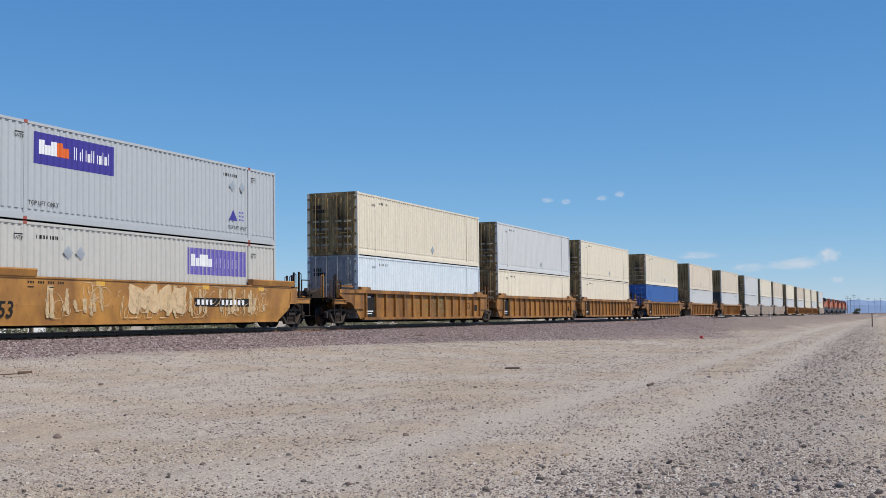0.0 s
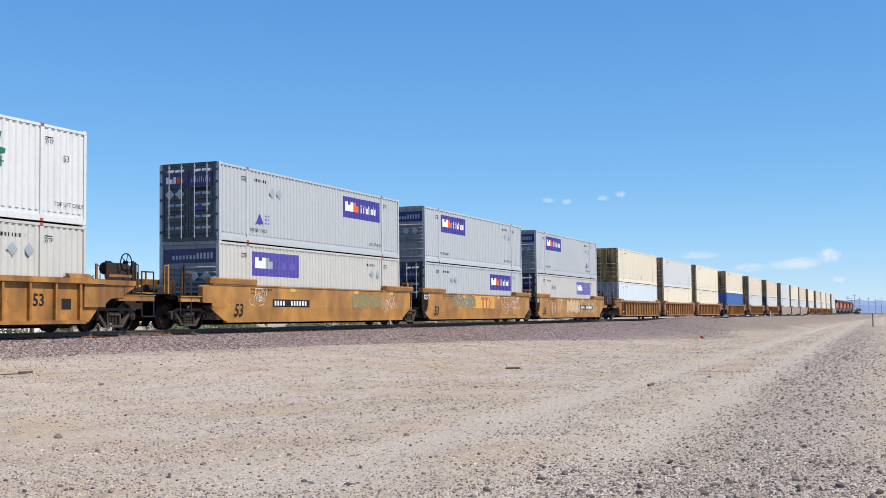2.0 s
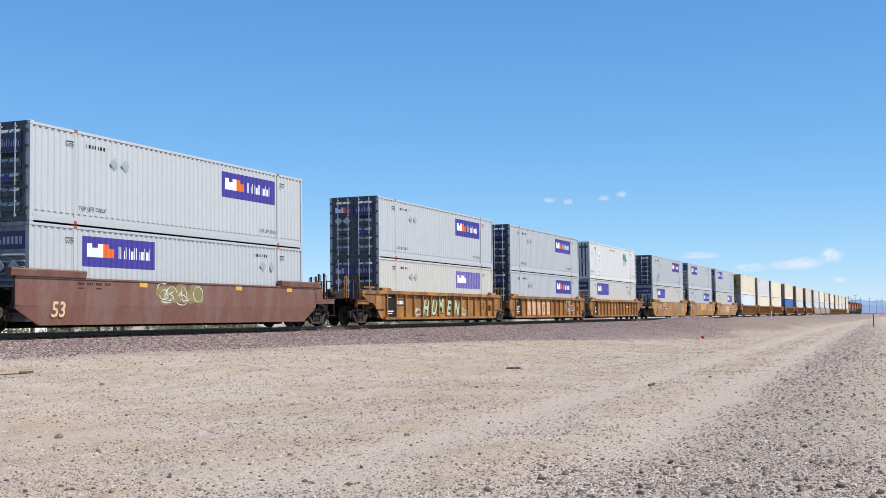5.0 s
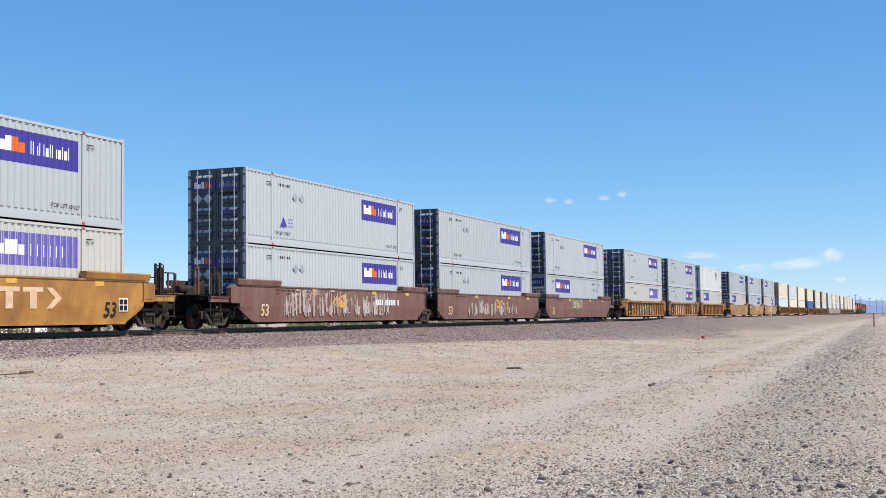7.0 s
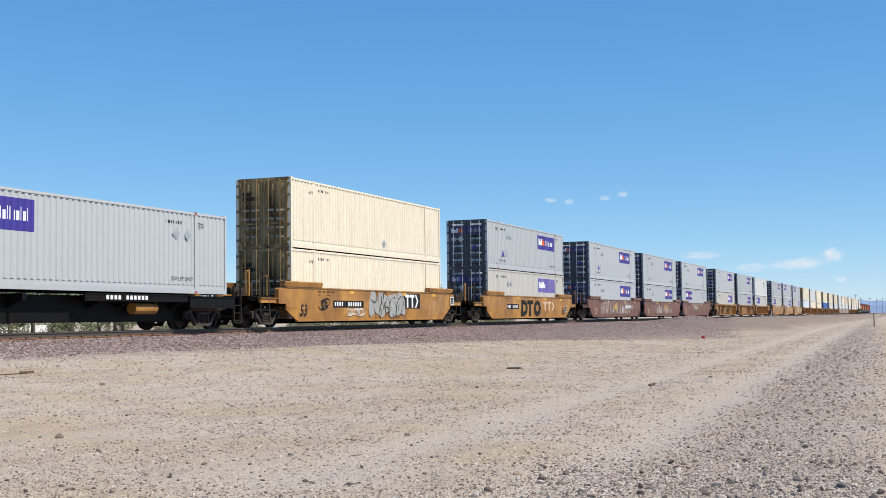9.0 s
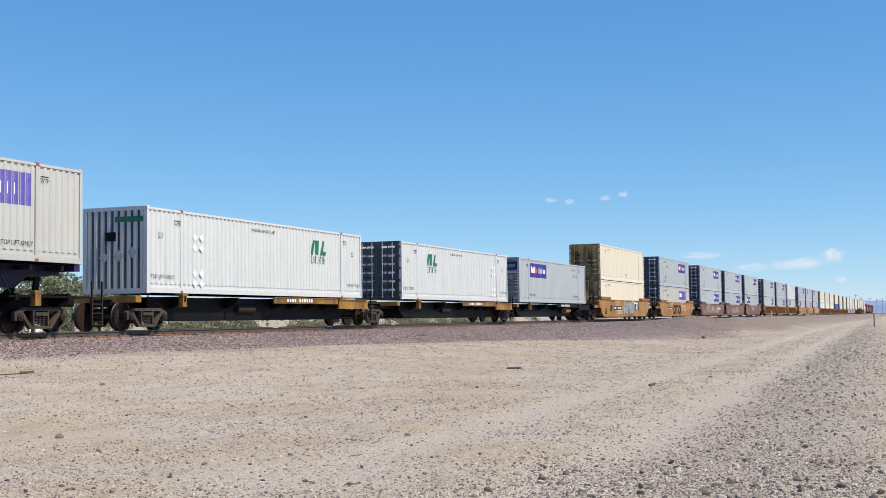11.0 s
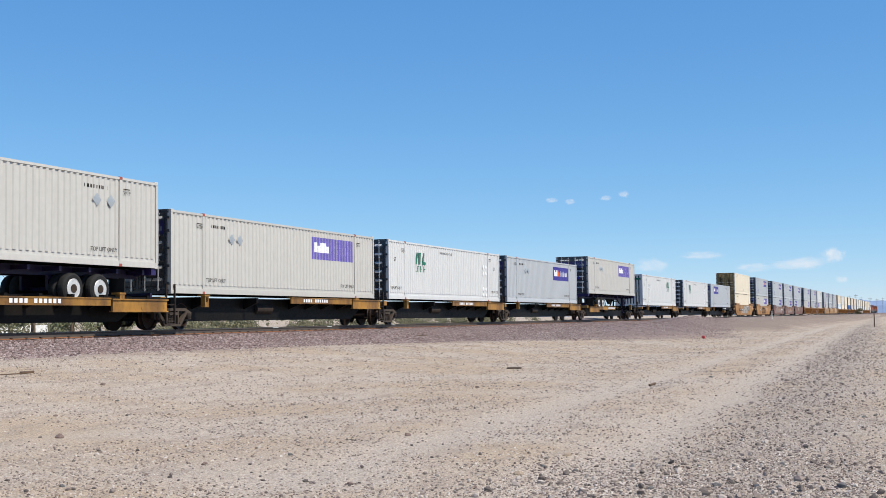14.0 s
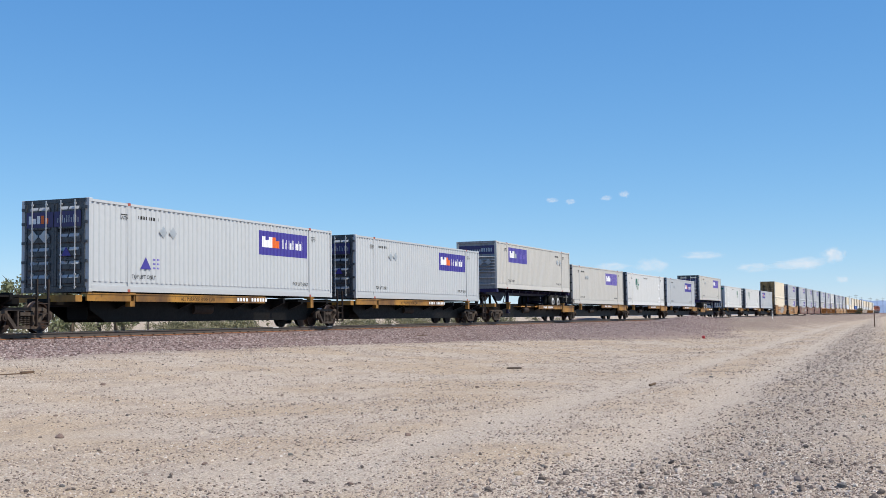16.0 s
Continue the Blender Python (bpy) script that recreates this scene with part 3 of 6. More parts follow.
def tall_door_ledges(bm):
    """Edges of the short ridges; sunlight on them put in as tan strips."""
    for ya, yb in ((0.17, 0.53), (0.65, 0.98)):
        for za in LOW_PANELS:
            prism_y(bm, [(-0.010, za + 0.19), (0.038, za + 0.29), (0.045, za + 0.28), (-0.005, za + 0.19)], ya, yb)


def lock_rod(bm):
    rod(bm, (-0.03, 0, 0.10), (-0.03, 0, HIGH - 0.05), 0.018, 8)
    for z in (0.16, 0.55, 1.15, 2.0, HIGH - 0.16):
        box(bm, -0.042, 0.02, -0.03, 0.03, z - 0.025, z + 0.025)


def rod_handle(bm):
    box(bm, -0.05, -0.03, 0.0, 0.42, -0.02, 0.02)
    box(bm, -0.045, 0.0, 0.36, 0.44, -0.05, 0.05)


def hinge(bm):
    box(bm, -0.012, 0.03, -0.09, 0.09, -0.045, 0.045)


NOSE_RIBS = (0.22, 0.62, 0.98, 1.16, 1.34, 1.52, 1.70, 1.88)


def nose_wall(bm):
    """Front end, facing +x."""
    box(bm, -0.10, -0.06, -HALF + 0.1, HALF - 0.1, 0.15, HIGH - 0.12)


def nose_rib(bm):
    prism_y(bm, [(-0.10, 0), (0.0, 0.01), (0.0, 0.045), (-0.10, 0.115)], -HALF + 0.14, HALF - 0.14)


def nose_rib_upright(bm):
    """One upright rib of a front end, facing +x."""
    v = []
    for z in (0.17, HIGH - 0.13):
        v.append([bm.verts.new((x, d, z)) for x, d in ((-0.06, 0), (-0.005, 0.03), (-0.005, 0.13), (-0.06, 0.16))])
    for k in range(3):
        bm.faces.new((v[0][k], v[0][k + 1], v[1][k + 1], v[1][k]))
    bm.faces.new(v[0])
    bm.faces.new(v[1][::-1])


def diamond(bm):
    prism_y(bm, [(0, -0.21), (0.21, 0), (0, 0.21), (-0.21, 0)], -0.012, 0.0)


def logo_panel(xa, xb, z0, z1):
    return lambda bm: sheet(bm, xa, xb, z0, z1, 0.003)


def bars(rows, off=0.006, shear=0.0):
    """Plain upright bars on the side sheet: rows of x, width, z, height."""
    def build(bm):
        for x, w, z, h in rows:
            sheet(bm, x, x + w, z, z + h, off, slant=shear)
    return build


def code_bars(x, z, n, h=0.11, seed=1):
    r = random.Random(seed)
    out, c = [], x
    for i in range(n):
        w = r.choice((0.03, 0.045, 0.06))
        out.append((c, w, z, h))
        c += w + (0.05 if i % 4 else 0.14)
    return bars(out, 0.004)


FLIP = Matrix.Rotation(math.pi, 4, "Z")


def container(label, side_mat, end_mat, casting_mat, livery_in="", turned=False, upright=False, sharp=True, mark=False, group="containers on the train"):
    """A closed 53 foot box; livery decides what is stuck on both long sides and on the ends."""
    c = thing("container", label, "shipping container", group)
    livery = livery_in
    part("roof", "roof", roof, side_mat, c)
    part("underframe", "underframe", underframe, black_steel, c)
    for turn in (Matrix.Identity(4), FLIP):
        wall = part("side_wall", "side_sheet", side_sheet, side_mat, c, "", turn)
        part("bottom_rail", "bottom_rail", bottom_rail, side_mat, c, "", turn)
        part("top_rail", "top_rail", top_rail, side_mat, c, "", turn)
        part("corner_post", "corner_post", corner_post, side_mat, c, "", turn @ pose(X0, 0, 0))
        part("corner_post", "corner_post", corner_post, side_mat, c, "", turn @ pose(X1 - 0.11, 0, 0))
        for x in (X0 + POST, X1 - POST):
            part("lifting_post", "lift_post", lift_post, side_mat, c, "", turn @ pose(x, 0, 0))
            for z in (0.06, HIGH - 0.06):
                part("lifting_casting", "lift_casting", lift_casting, casting_mat, c, "red lifting casting" if casting_mat == casting_red else "", turn @ pose(x, -HALF, z))
        for x in (X0 + 0.085, X1 - 0.085):
            for z in (0.06, HIGH - 0.06):
                part("corner_casting", "casting", casting, side_mat, c, "", turn @ pose(x, -HALF, z))
        near_side = turn == Matrix.Identity(4)
        livery = livery_in if near_side != turned else "none"
        on = turn @ pose(0, -HALF + 0.010, 0)
        # the nose lies to the right when looking at one side, and to the left at the other
        nose = 1 if near_side else -1

        def at_nose(a, width):
            return (X1 - POST - 0.06 - a - width) if nose > 0 else (X0 + POST + 0.06 + a)

        def at_door(a, width):
            return at_nose(LEN - 2 * POST - 0.12 - a - width, width)

        if livery in ("courier", "worn", "faded"):
            w, h, z = (3.8, 0.94, 1.60) if nose > 0 else (3.65, 0.93, 1.67)
            xa = at_nose(0.18 if nose > 0 else 0.32, w)
            tag = "%s%d" % (livery, nose)
            if livery in ("courier", "worn"):
                lg = part("logo_panel", "logo" + tag, logo_panel(xa, xa + w, z, z + h), logo_blue if livery == "courier" else worn_blue, c, "dark blue logo panel", turn)
                white = [(xa + 0.22, 0.20, z + 0.30, 0.42), (xa + 0.47, 0.22, z + 0.30, 0.29), (xa + 0.74, 0.21, z + 0.30, 0.42)]
                orange = [(xa + 1.00, 0.22, z + 0.30, 0.42), (xa + 1.27, 0.26, z + 0.30, 0.29)]
                part("logo_white", "lw" + tag, bars(white), logo_white, lg, "white logo shapes")
                part("logo_orange", "lo" + tag, bars(orange), logo_orange if livery == "courier" else placard_grey, lg, "orange logo shapes")
                thin, cx = [], xa + 1.72
                for hh in (0.36, 0.36, 0.24, 0.36, 0.33, 0.24, 0.36, 0.36, 0.25, 0.25, 0.36, 0.25, 0.36):
                    thin.append((cx, 0.034 + 0.05 * (hh < 0.3), z + 0.30, hh + 0.02))
                    cx += 0.135
                part("logo_thin_white", "lt" + tag, bars(thin), logo_white if livery == "courier" else faded_blue, lg, "row of thin white bars")
            else:
                # the film has peeled off the outer folds, so that only strips in the hollows stay blue
                def peeled(bm, xa=xa, z=z, w=w, h=h):
                    n = 0
                    x = X0
                    while x < xa + w:
                        for k0, k1 in ((0.10, 0.30), (0.40, 1.0)):
                            a, b2 = max(xa, x + k0 * PITCH), min(xa + w, x + k1 * PITCH)
                            if b2 - a > 0.02:
                                sheet(bm, a, b2, z, z + h, 0.003)
                        x += PITCH
                        n += 1
                lg = part("logo_panel", "logo" + tag, peeled, faded_blue, c, "faded and peeling blue logo panel", turn)
                part("logo_white", "lw" + tag, bars([(xa + 0.22, 0.22, z + 0.30, 0.42), (xa + 0.50, 0.22, z + 0.30, 0.29), (xa + 0.76, 0.20, z + 0.30, 0.42), (xa + 1.0, 0.24, z + 0.30, 0.42), (xa + 1.30, 0.24, z + 0.30, 0.29)] + [(xa + 1.75 + 0.27 * j, 0.07, z + 0.28, 0.34) for j in range(6)]), logo_white, lg, "faded white logo shapes")
            p, gap = (at_door(2.08, 0), 0.28) if nose > 0 else (at_door(0.78, 0), 0.34)
            for dx in (-gap, gap):
                part("placard", "placard", diamond, placard_grey, c, "grey diamond placard", turn @ pose(p + dx, -HALF + 0.008, 2.05))
            part("code_strip", "code" + tag, code_bars(at_door(0.42, 1.3), 2.40, 10), letter_black, c, "dark unreadable code", turn)
            words_on("lettering", "TOP LIFT ONLY", 0.185, letter_black, c, on @ pose(at_door(0.10, 1.3), 0, 0.46), bold=0.002)
            words_on("lettering", "TOP LIFT ONLY", 0.185, letter_black, c, on @ pose(at_nose(0.08, 1.3), 0, 0.46), bold=0.002)
            if mark:
                q = at_door(0.55, 0.8)
                part("rail_mark", "mark", lambda bm: prism_y(bm, [(0, 0), (0.58, 0), (0.29, 0.40)], -0.006, 0), logo_blue, c, "small blue triangle mark", on @ pose(q, 0, 0.78))
                part("rail_mark_text", "mark_bars%d" % nose, bars([(q + 0.68 + 0.11 * j, 0.07, 0.80 + k * 0.14, 0.06) for k in range(3) for j in range(4)]), faded_blue, c, "", turn)
        if livery == "green":
            xa = at_door(1.25, 1.5)
            def mono(bm, xa=xa):
                z = 1.80
                prism_y(bm, [(xa, z), (xa + 0.16, z), (xa + 0.34, z + 0.6), (xa + 0.18, z + 0.6)], -0.006, 0)
                prism_y(bm, [(xa + 0.40, z), (xa + 0.62, z), (xa + 0.70, z + 0.6), (xa + 0.40, z + 0.6)], -0.006, 0)
                prism_y(bm, [(xa + 0.86, z), (xa + 1.30, z), (xa + 1.34, z + 0.13), (xa + 1.06, z + 0.17), (xa + 1.17, z + 0.6), (xa + 1.02, z + 0.6)], -0.006, 0)
            part("logo_monogram", "mono%d" % nose, mono, logo_green, c, "green logo shapes", turn @ pose(0, -HALF + 0.008, 0))
            small = [(xa + 0.06 + 0.158 * i, 0.045, 1.42, 0.30) for i in range(8)] + [(xa + 0.06 + 0.158 * i, 0.11, 1.42 + 0.135 * (i % 3), 0.035) for i in range(8)]
            part("logo_text", "mono_bars%d" % nose, bars(small, 0.006), logo_green, c, "row of green bars", turn)
            for dx, dz in ((0, 0), (0.42, 0), (0, 0.38), (0.42, 0.38), (0, -1.25), (0.42, -1.25), (0, -0.9), (0.42, -0.9)):
                part("placard", "small_placard", lambda bm: prism_y(bm, [(0, -0.14), (0.14, 0), (0, 0.14), (-0.14, 0)], -0.01, 0), logo_white, c, "white diamond placard",
                     turn @ pose(at_nose(0.75, 0) + dx, -HALF + 0.008, 1.62 + dz))
            words_on("lettering", "WARNING HIGH CUBE", 0.17, letter_black, c, on @ pose(X0 + 6.6, 0, 2.45))
            for x in (X0 + 0.62, X1 - 1.05):
                words_on("lettering", "53", 0.28, letter_black, c, on @ pose(x, 0, 1.85))
                words_on("lettering", "TOP LIFT ONLY", 0.19, letter_black, c, on @ pose(x - 0.4, 0, 0.50))
        if livery in ("courier", "worn", "faded", "green"):
            for x in (X0 + POST - 0.42, X1 - POST + 0.14):
                words_on("lettering", "WTP", 0.17, letter_black, c, on @ pose(x, 0, 2.32))
                part("lettering_bar", "wtp_bar", lambda bm: box(bm, 0, 0.34, -0.004, 0, 0, 0.03), letter_black, c, "", on @ pose(x, 0, 2.48))
        if livery == "plain":
            part("placard", "placard", diamond, placard_grey, c, "grey diamond placard", turn @ pose(at_nose(5.1, 0), -HALF + 0.008, 0.62))
            part("code_strip", "codep%d" % nose, code_bars(at_door(0.35, 1.3), 2.46, 9, seed=4), letter_black, c, "dark unreadable code", turn)
            words_on("lettering", "WTP", 0.17, letter_black, c, on @ pose(X0 + POST - 0.42, 0, 2.32))
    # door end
    ledge_mat = side_mat if livery_in != "plain" else lit_ledge_tan
    livery = livery_in
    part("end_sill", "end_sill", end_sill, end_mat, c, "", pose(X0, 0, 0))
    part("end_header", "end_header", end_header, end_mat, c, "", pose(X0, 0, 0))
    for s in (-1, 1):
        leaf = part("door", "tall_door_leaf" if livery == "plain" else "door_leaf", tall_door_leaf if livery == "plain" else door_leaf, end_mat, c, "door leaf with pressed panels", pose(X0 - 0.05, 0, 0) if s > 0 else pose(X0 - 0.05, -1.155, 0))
        for y in (0.28, 0.82) if s > 0 else (0.33, 0.87):
            part("lock_rod", "lock_rod", lock_rod, bar_paint if livery in ("courier", "worn", "faded", "green") else end_mat, leaf, "upright lock rod", pose(0, y, 0))
        part("panel_ledge", "tall_door_ledges" if livery == "plain" else "door_ledges", tall_door_ledges if livery == "plain" else door_ledges, ledge_mat, leaf, "pale panel ledges coloured as sunlit")
        part("door_handle", "rod_handle", rod_handle, end_mat, leaf, "", pose(0, 0.30, 1.0))
        for z in (0.35, 0.95, 1.55, 2.15, 2.6):
            part("hinge", "hinge", hinge, end_mat, leaf, "", pose(0, 1.16 if s > 0 else -0.005, z))
        if livery in ("courier", "worn", "faded"):
            band = part("door_logo", "door_logo%d" % s, lambda bm: box(bm, -0.010, -0.004, 0.02, 1.05 if s > 0 else 1.14, 2.02, 2.50) if s > 0 else box(bm, -0.010, -0.004, 0.12, 1.14, 2.02, 2.50), door_blue, leaf, "dark blue logo band")
            if s > 0:
                for y in (0.36, 0.80):
                    part("placard", "end_placard", lambda bm: prism_x(bm, [(0, -0.2), (0.2, 0), (0, 0.2), (-0.2, 0)], -0.016, -0.004), placard_grey, leaf, "grey diamond placard", pose(0, y, 1.74))
                part("door_logo_mark", "door_logo_white", lambda bm: [box(bm, -0.016, -0.011, y, y + w, 2.14, 2.14 + h) for y, w, h in ((0.84, 0.12, 0.25), (0.68, 0.12, 0.17), (0.53, 0.11, 0.25))], placard_grey if livery != "courier" else logo_white, band, "white logo shapes")
                part("door_logo_accent", "door_logo_orange", lambda bm: [box(bm, -0.016, -0.011, y, y + w, 2.14, 2.14 + h) for y, w, h in ((0.37, 0.12, 0.25), (0.21, 0.12, 0.17))], logo_orange if livery == "courier" else faded_blue, band, "orange logo shapes")
            else:
                part("door_logo_mark", "door_logo_thin", lambda bm: [box(bm, -0.016, -0.011, 0.98 - 0.085 * k, 1.005 - 0.085 * k, 2.15, 2.38 if k % 3 else 2.30) for k in range(10)], placard_grey, band, "row of thin pale bars")
                part("door_code", "door_code", lambda bm: [box(bm, -0.012, -0.006, 0.95 - 0.085 * k, 1.0 - 0.085 * k, 1.86, 1.96) for k in range(9)], letter_black, leaf, "dark unreadable code")
                part("rail_mark", "door_rail_mark", lambda bm: prism_x(bm, [(0.50, 1.12), (0.86, 1.12), (0.68, 1.40)], -0.012, -0.004), logo_blue, leaf, "small blue triangle mark")
        if livery == "plain" and s > 0:
            part("door_code", "plain_door_code", lambda bm: [box(bm, -0.012, -0.006, 0.86 - 0.10 * k, 0.93 - 0.10 * k, z, z + 0.15) for k, z in ((0, 2.16), (1, 2.16), (2, 2.16), (3, 2.16), (0, 1.96), (1, 1.96), (2, 1.96), (3, 1.96), (4, 1.96), (5, 1.96))], letter_black, leaf, "dark unreadable code")
    # nose end
    part("end_sill", "end_sill", end_sill, end_mat if upright else (shaded_grimy_end_paint if livery not in ("plain", "", "green") else side_mat), c, "", pose(X1 - 0.12, 0, 0))
    part("end_header", "end_header", end_header, end_mat if upright else (shaded_grimy_end_paint if livery not in ("plain", "", "green") else side_mat), c, "", pose(X1 - 0.12, 0, 0))
    if livery == "green":
        fw = part("front_wall", "nose", nose_wall, shaded_grey_end_paint, c, "grimy front wall with white upright ribs", pose(X1, 0, 0))
        for k in range(9):
            part("wall_rib", "nose_rib_up", nose_rib_upright, side_mat, fw, "", pose(0, -HALF + 0.16 + k * 0.265, 0))
        part("front_band", "nose_band", lambda bm: box(bm, -0.004, 0.002, 0.0, HALF - 0.16, 2.38, 2.56), logo_green, c, "green band", pose(X1, 0, 0))
        part("vent_box", "nose_hatch", lambda bm: box(bm, -0.02, 0.03, -0.35, 0.05, 1.75, 2.05), black_steel, c, "dark hatch", pose(X1, 0, 0))
        for y, z in ((0.75, 1.35), (0.2, 1.25), (-0.4, 1.2)):
            part("placard", "nose_placard", lambda bm: prism_x(bm, [(0, -0.2), (0.2, 0), (0, 0.2), (-0.2, 0)], 0.0, 0.012), placard_grey, c, "grey diamond placard", pose(X1, y, z))
    elif upright:
        fw = part("front_wall", "nose", nose_wall, end_mat, c, "rust-stained front wall with upright ribs", pose(X1, 0, 0))
        for k in range(9):
            part("wall_rib", "nose_rib_up", nose_rib_upright, end_mat, fw, "", pose(0, -HALF + 0.16 + k * 0.265, 0))
    else:
        fw = part("front_wall", "nose", nose_wall, shaded_grimy_end_paint if livery else end_mat, c, "front wall with level ribs", pose(X1, 0, 0))
        for z in NOSE_RIBS if turned else ():
            part("wall_rib", "nose_rib", nose_rib, shaded_grimy_end_paint if livery else end_mat, fw, "", pose(0.035, 0, z))
        if livery in ("courier", "worn", "faded"):
            fb = part("front_band", "nose_logo", lambda bm: box(bm, -0.062, -0.045, -HALF + 0.16, HALF - 0.16, 2.10, 2.62), door_blue, c, "dark blue logo band", pose(X1, 0, 0))
            part("band_mark", "nose_bars", lambda bm: [box(bm, -0.047, -0.042, 0.9 - 0.15 * i, 0.99 - 0.15 * i, 2.24, 2.46 if i < 5 else 2.38) for i in range(12)], placard_grey, fb, "pale logo bars")
            for y in (0.25, 0.75):
                part("placard", "nose_placard", lambda bm: prism_x(bm, [(0, -0.2), (0.2, 0), (0, 0.2), (-0.2, 0)], 0.036, 0.046), placard_grey, c, "grey diamond placard", pose(X1, y, 1.60))
            part("vent_box", "vent_box", lambda bm: box(bm, -0.06, -0.02, -1.0, -0.8, 0.72, 0.95), end_mat, c, "", pose(X1, 0, 0))
    return c


BOXES = {
    "courier": ("light grey corrugated container with dark blue logo panel", grey_paint, shaded_grey_end_paint, casting_red, "courier", {}),
    "courier_mark": ("light grey container with blue logo panel and small triangle mark", grey_paint, shaded_grey_end_paint, casting_red, "courier", {"mark": True}),
    "worn": ("light grey corrugated container with worn blue logo panel", warm_grey_paint, shaded_grey_end_paint, casting_red, "worn", {}),
    "faded": ("light grey corrugated container with peeling faded blue logo", warm_grey_paint, shaded_grey_end_paint, casting_red, "faded", {}),
    "green": ("white corrugated container with green logo shapes", white_paint, shaded_grey_end_paint, casting_red, "green", {}),
    "cream": ("cream corrugated container with rusty brown doors", cream_paint, brown_end_paint, cream_paint, "plain", {}),
    "white": ("plain white container with dark doors", white_paint, brown_end_paint, white_paint, "plain", {}),
    "tan": ("tan container with rust-stained upright ribbed end", tan_paint, brown_end_paint, tan_paint, "plain", {"upright": True}),
    "white_tan": ("white container with upright ribbed grey end", white_paint, shaded_grey_end_paint, white_paint, "plain", {"upright": True}),
    "pale_blue": ("pale blue-white container with grey doors", pale_blue_paint, shaded_grimy_end_paint, pale_blue_paint, "plain", {}),
    "blue": ("plain blue container with blue doors", blue_paint, blue_paint, blue_paint, "", {}),
}
PROTO = {}


# ---- bogies and cars: origin on the rail head under the middle of the container ----
def wheel_shape(bm):
    lathe_y(bm, [(-0.70, 0.10), (-0.70, 0.2), (-0.69, 0.22), (-0.70, 0.40), (-0.79, 0.415), (-0.81, 0.457), (-0.70, 0.462), (-0.68, 0.485), (-0.66, 0.485), (-0.66, 0.40), (-0.655, 0.2), (-0.64, 0.12)][::1], 24)


def side_frame(bm):
    """Cast side frame of a three-piece bogie, with open triangles, at y = -1.0."""
    y0, y1 = -1.10, -0.97
    prism_y(bm, [(-1.08, 0.36), (-1.10, 0.60), (-0.74, 0.74), (0.74, 0.74), (1.10, 0.60), (1.08, 0.36), (0.98, 0.36), (0.94, 0.56), (0.68, 0.64), (-0.68, 0.64), (-0.94, 0.56), (-0.98, 0.36)], y0, y1)
    prism_y(bm, [(-0.86, 0.58), (-0.76, 0.62), (-0.40, 0.24), (-0.40, 0.13), (-0.46, 0.13)], y0, y1)
    prism_y(bm, [(0.86, 0.58), (0.46, 0.13), (0.40, 0.13), (0.40, 0.24), (0.76, 0.62)], y0, y1)
    box(bm, -0.42, 0.42, y0, y1, 0.12, 0.20)
    box(bm, -0.34, -0.28, y0, y1, 0.18, 0.66)
    box(bm, 0.28, 0.34, y0, y1, 0.18, 0.66)


def spring(bm):
    for dx in (-0.15, 0.0, 0.15):
        for k in range(5):
            rod(bm, (dx, -1.03, 0.21 + k * 0.055), (dx, -1.03, 0.24 + k * 0.055), 0.06, 10)
    box(bm, -0.25, 0.25, -1.12, -0.9, 0.50, 0.60)


def bearing(bm):
    rod(bm, (0, -1.16, 0.46), (0, -0.92, 0.46), 0.105, 12)
    rod(bm, (0, -1.18, 0.46), (0, -1.16, 0.46), 0.05, 8)


def bolster(bm):
    prism_x(bm, [(-0.95, 0.46), (-0.5, 0.36), (0.5, 0.36), (0.95, 0.46), (0.95, 0.62), (0.5, 0.74), (-0.5, 0.74), (-0.95, 0.62)], -0.18, 0.18)


def axle(bm):
    rod(bm, (0, -0.95, 0.46), (0, 0.95, 0.46), 0.085, 10)


def brake_beam(bm):
    rod(bm, (0, -0.75, 0.34), (0, 0.75, 0.34), 0.04, 6)
    box(bm, -0.04, 0.06, -0.80, -0.70, 0.25, 0.6)


def bogie(parent, x, wheelbase=1.78):
    """A two-axle bogie under a car at x."""
    t = part("bogie", "bolster", bolster, truck_steel, parent, "rusty cast two-axle bogie", pose(x, 0, 0))
    for turn in (Matrix.Identity(4), FLIP):
        part("side_frame", "side_frame", side_frame, frame_casting, t, "", turn)
        part("spring_nest", "spring", spring, frame_casting, t, "", turn)
        for s in (-1, 1):
            part("bearing", "bearing", bearing, truck_steel, t, "", turn @ pose(s * wheelbase / 2, 0, 0))
            part("wheel", "wheel", wheel_shape, wheel_steel, t, "", turn @ pose(s * wheelbase / 2, 0, 0.46))
    for s in (-1, 1):
        part("axle", "axle", axle, wheel_steel, t, "", pose(s * wheelbase / 2, 0, 0))
        part("brake_beam", "brake_beam", brake_beam, truck_steel, t, "", pose(s * 0.33, 0, 0))
    return t


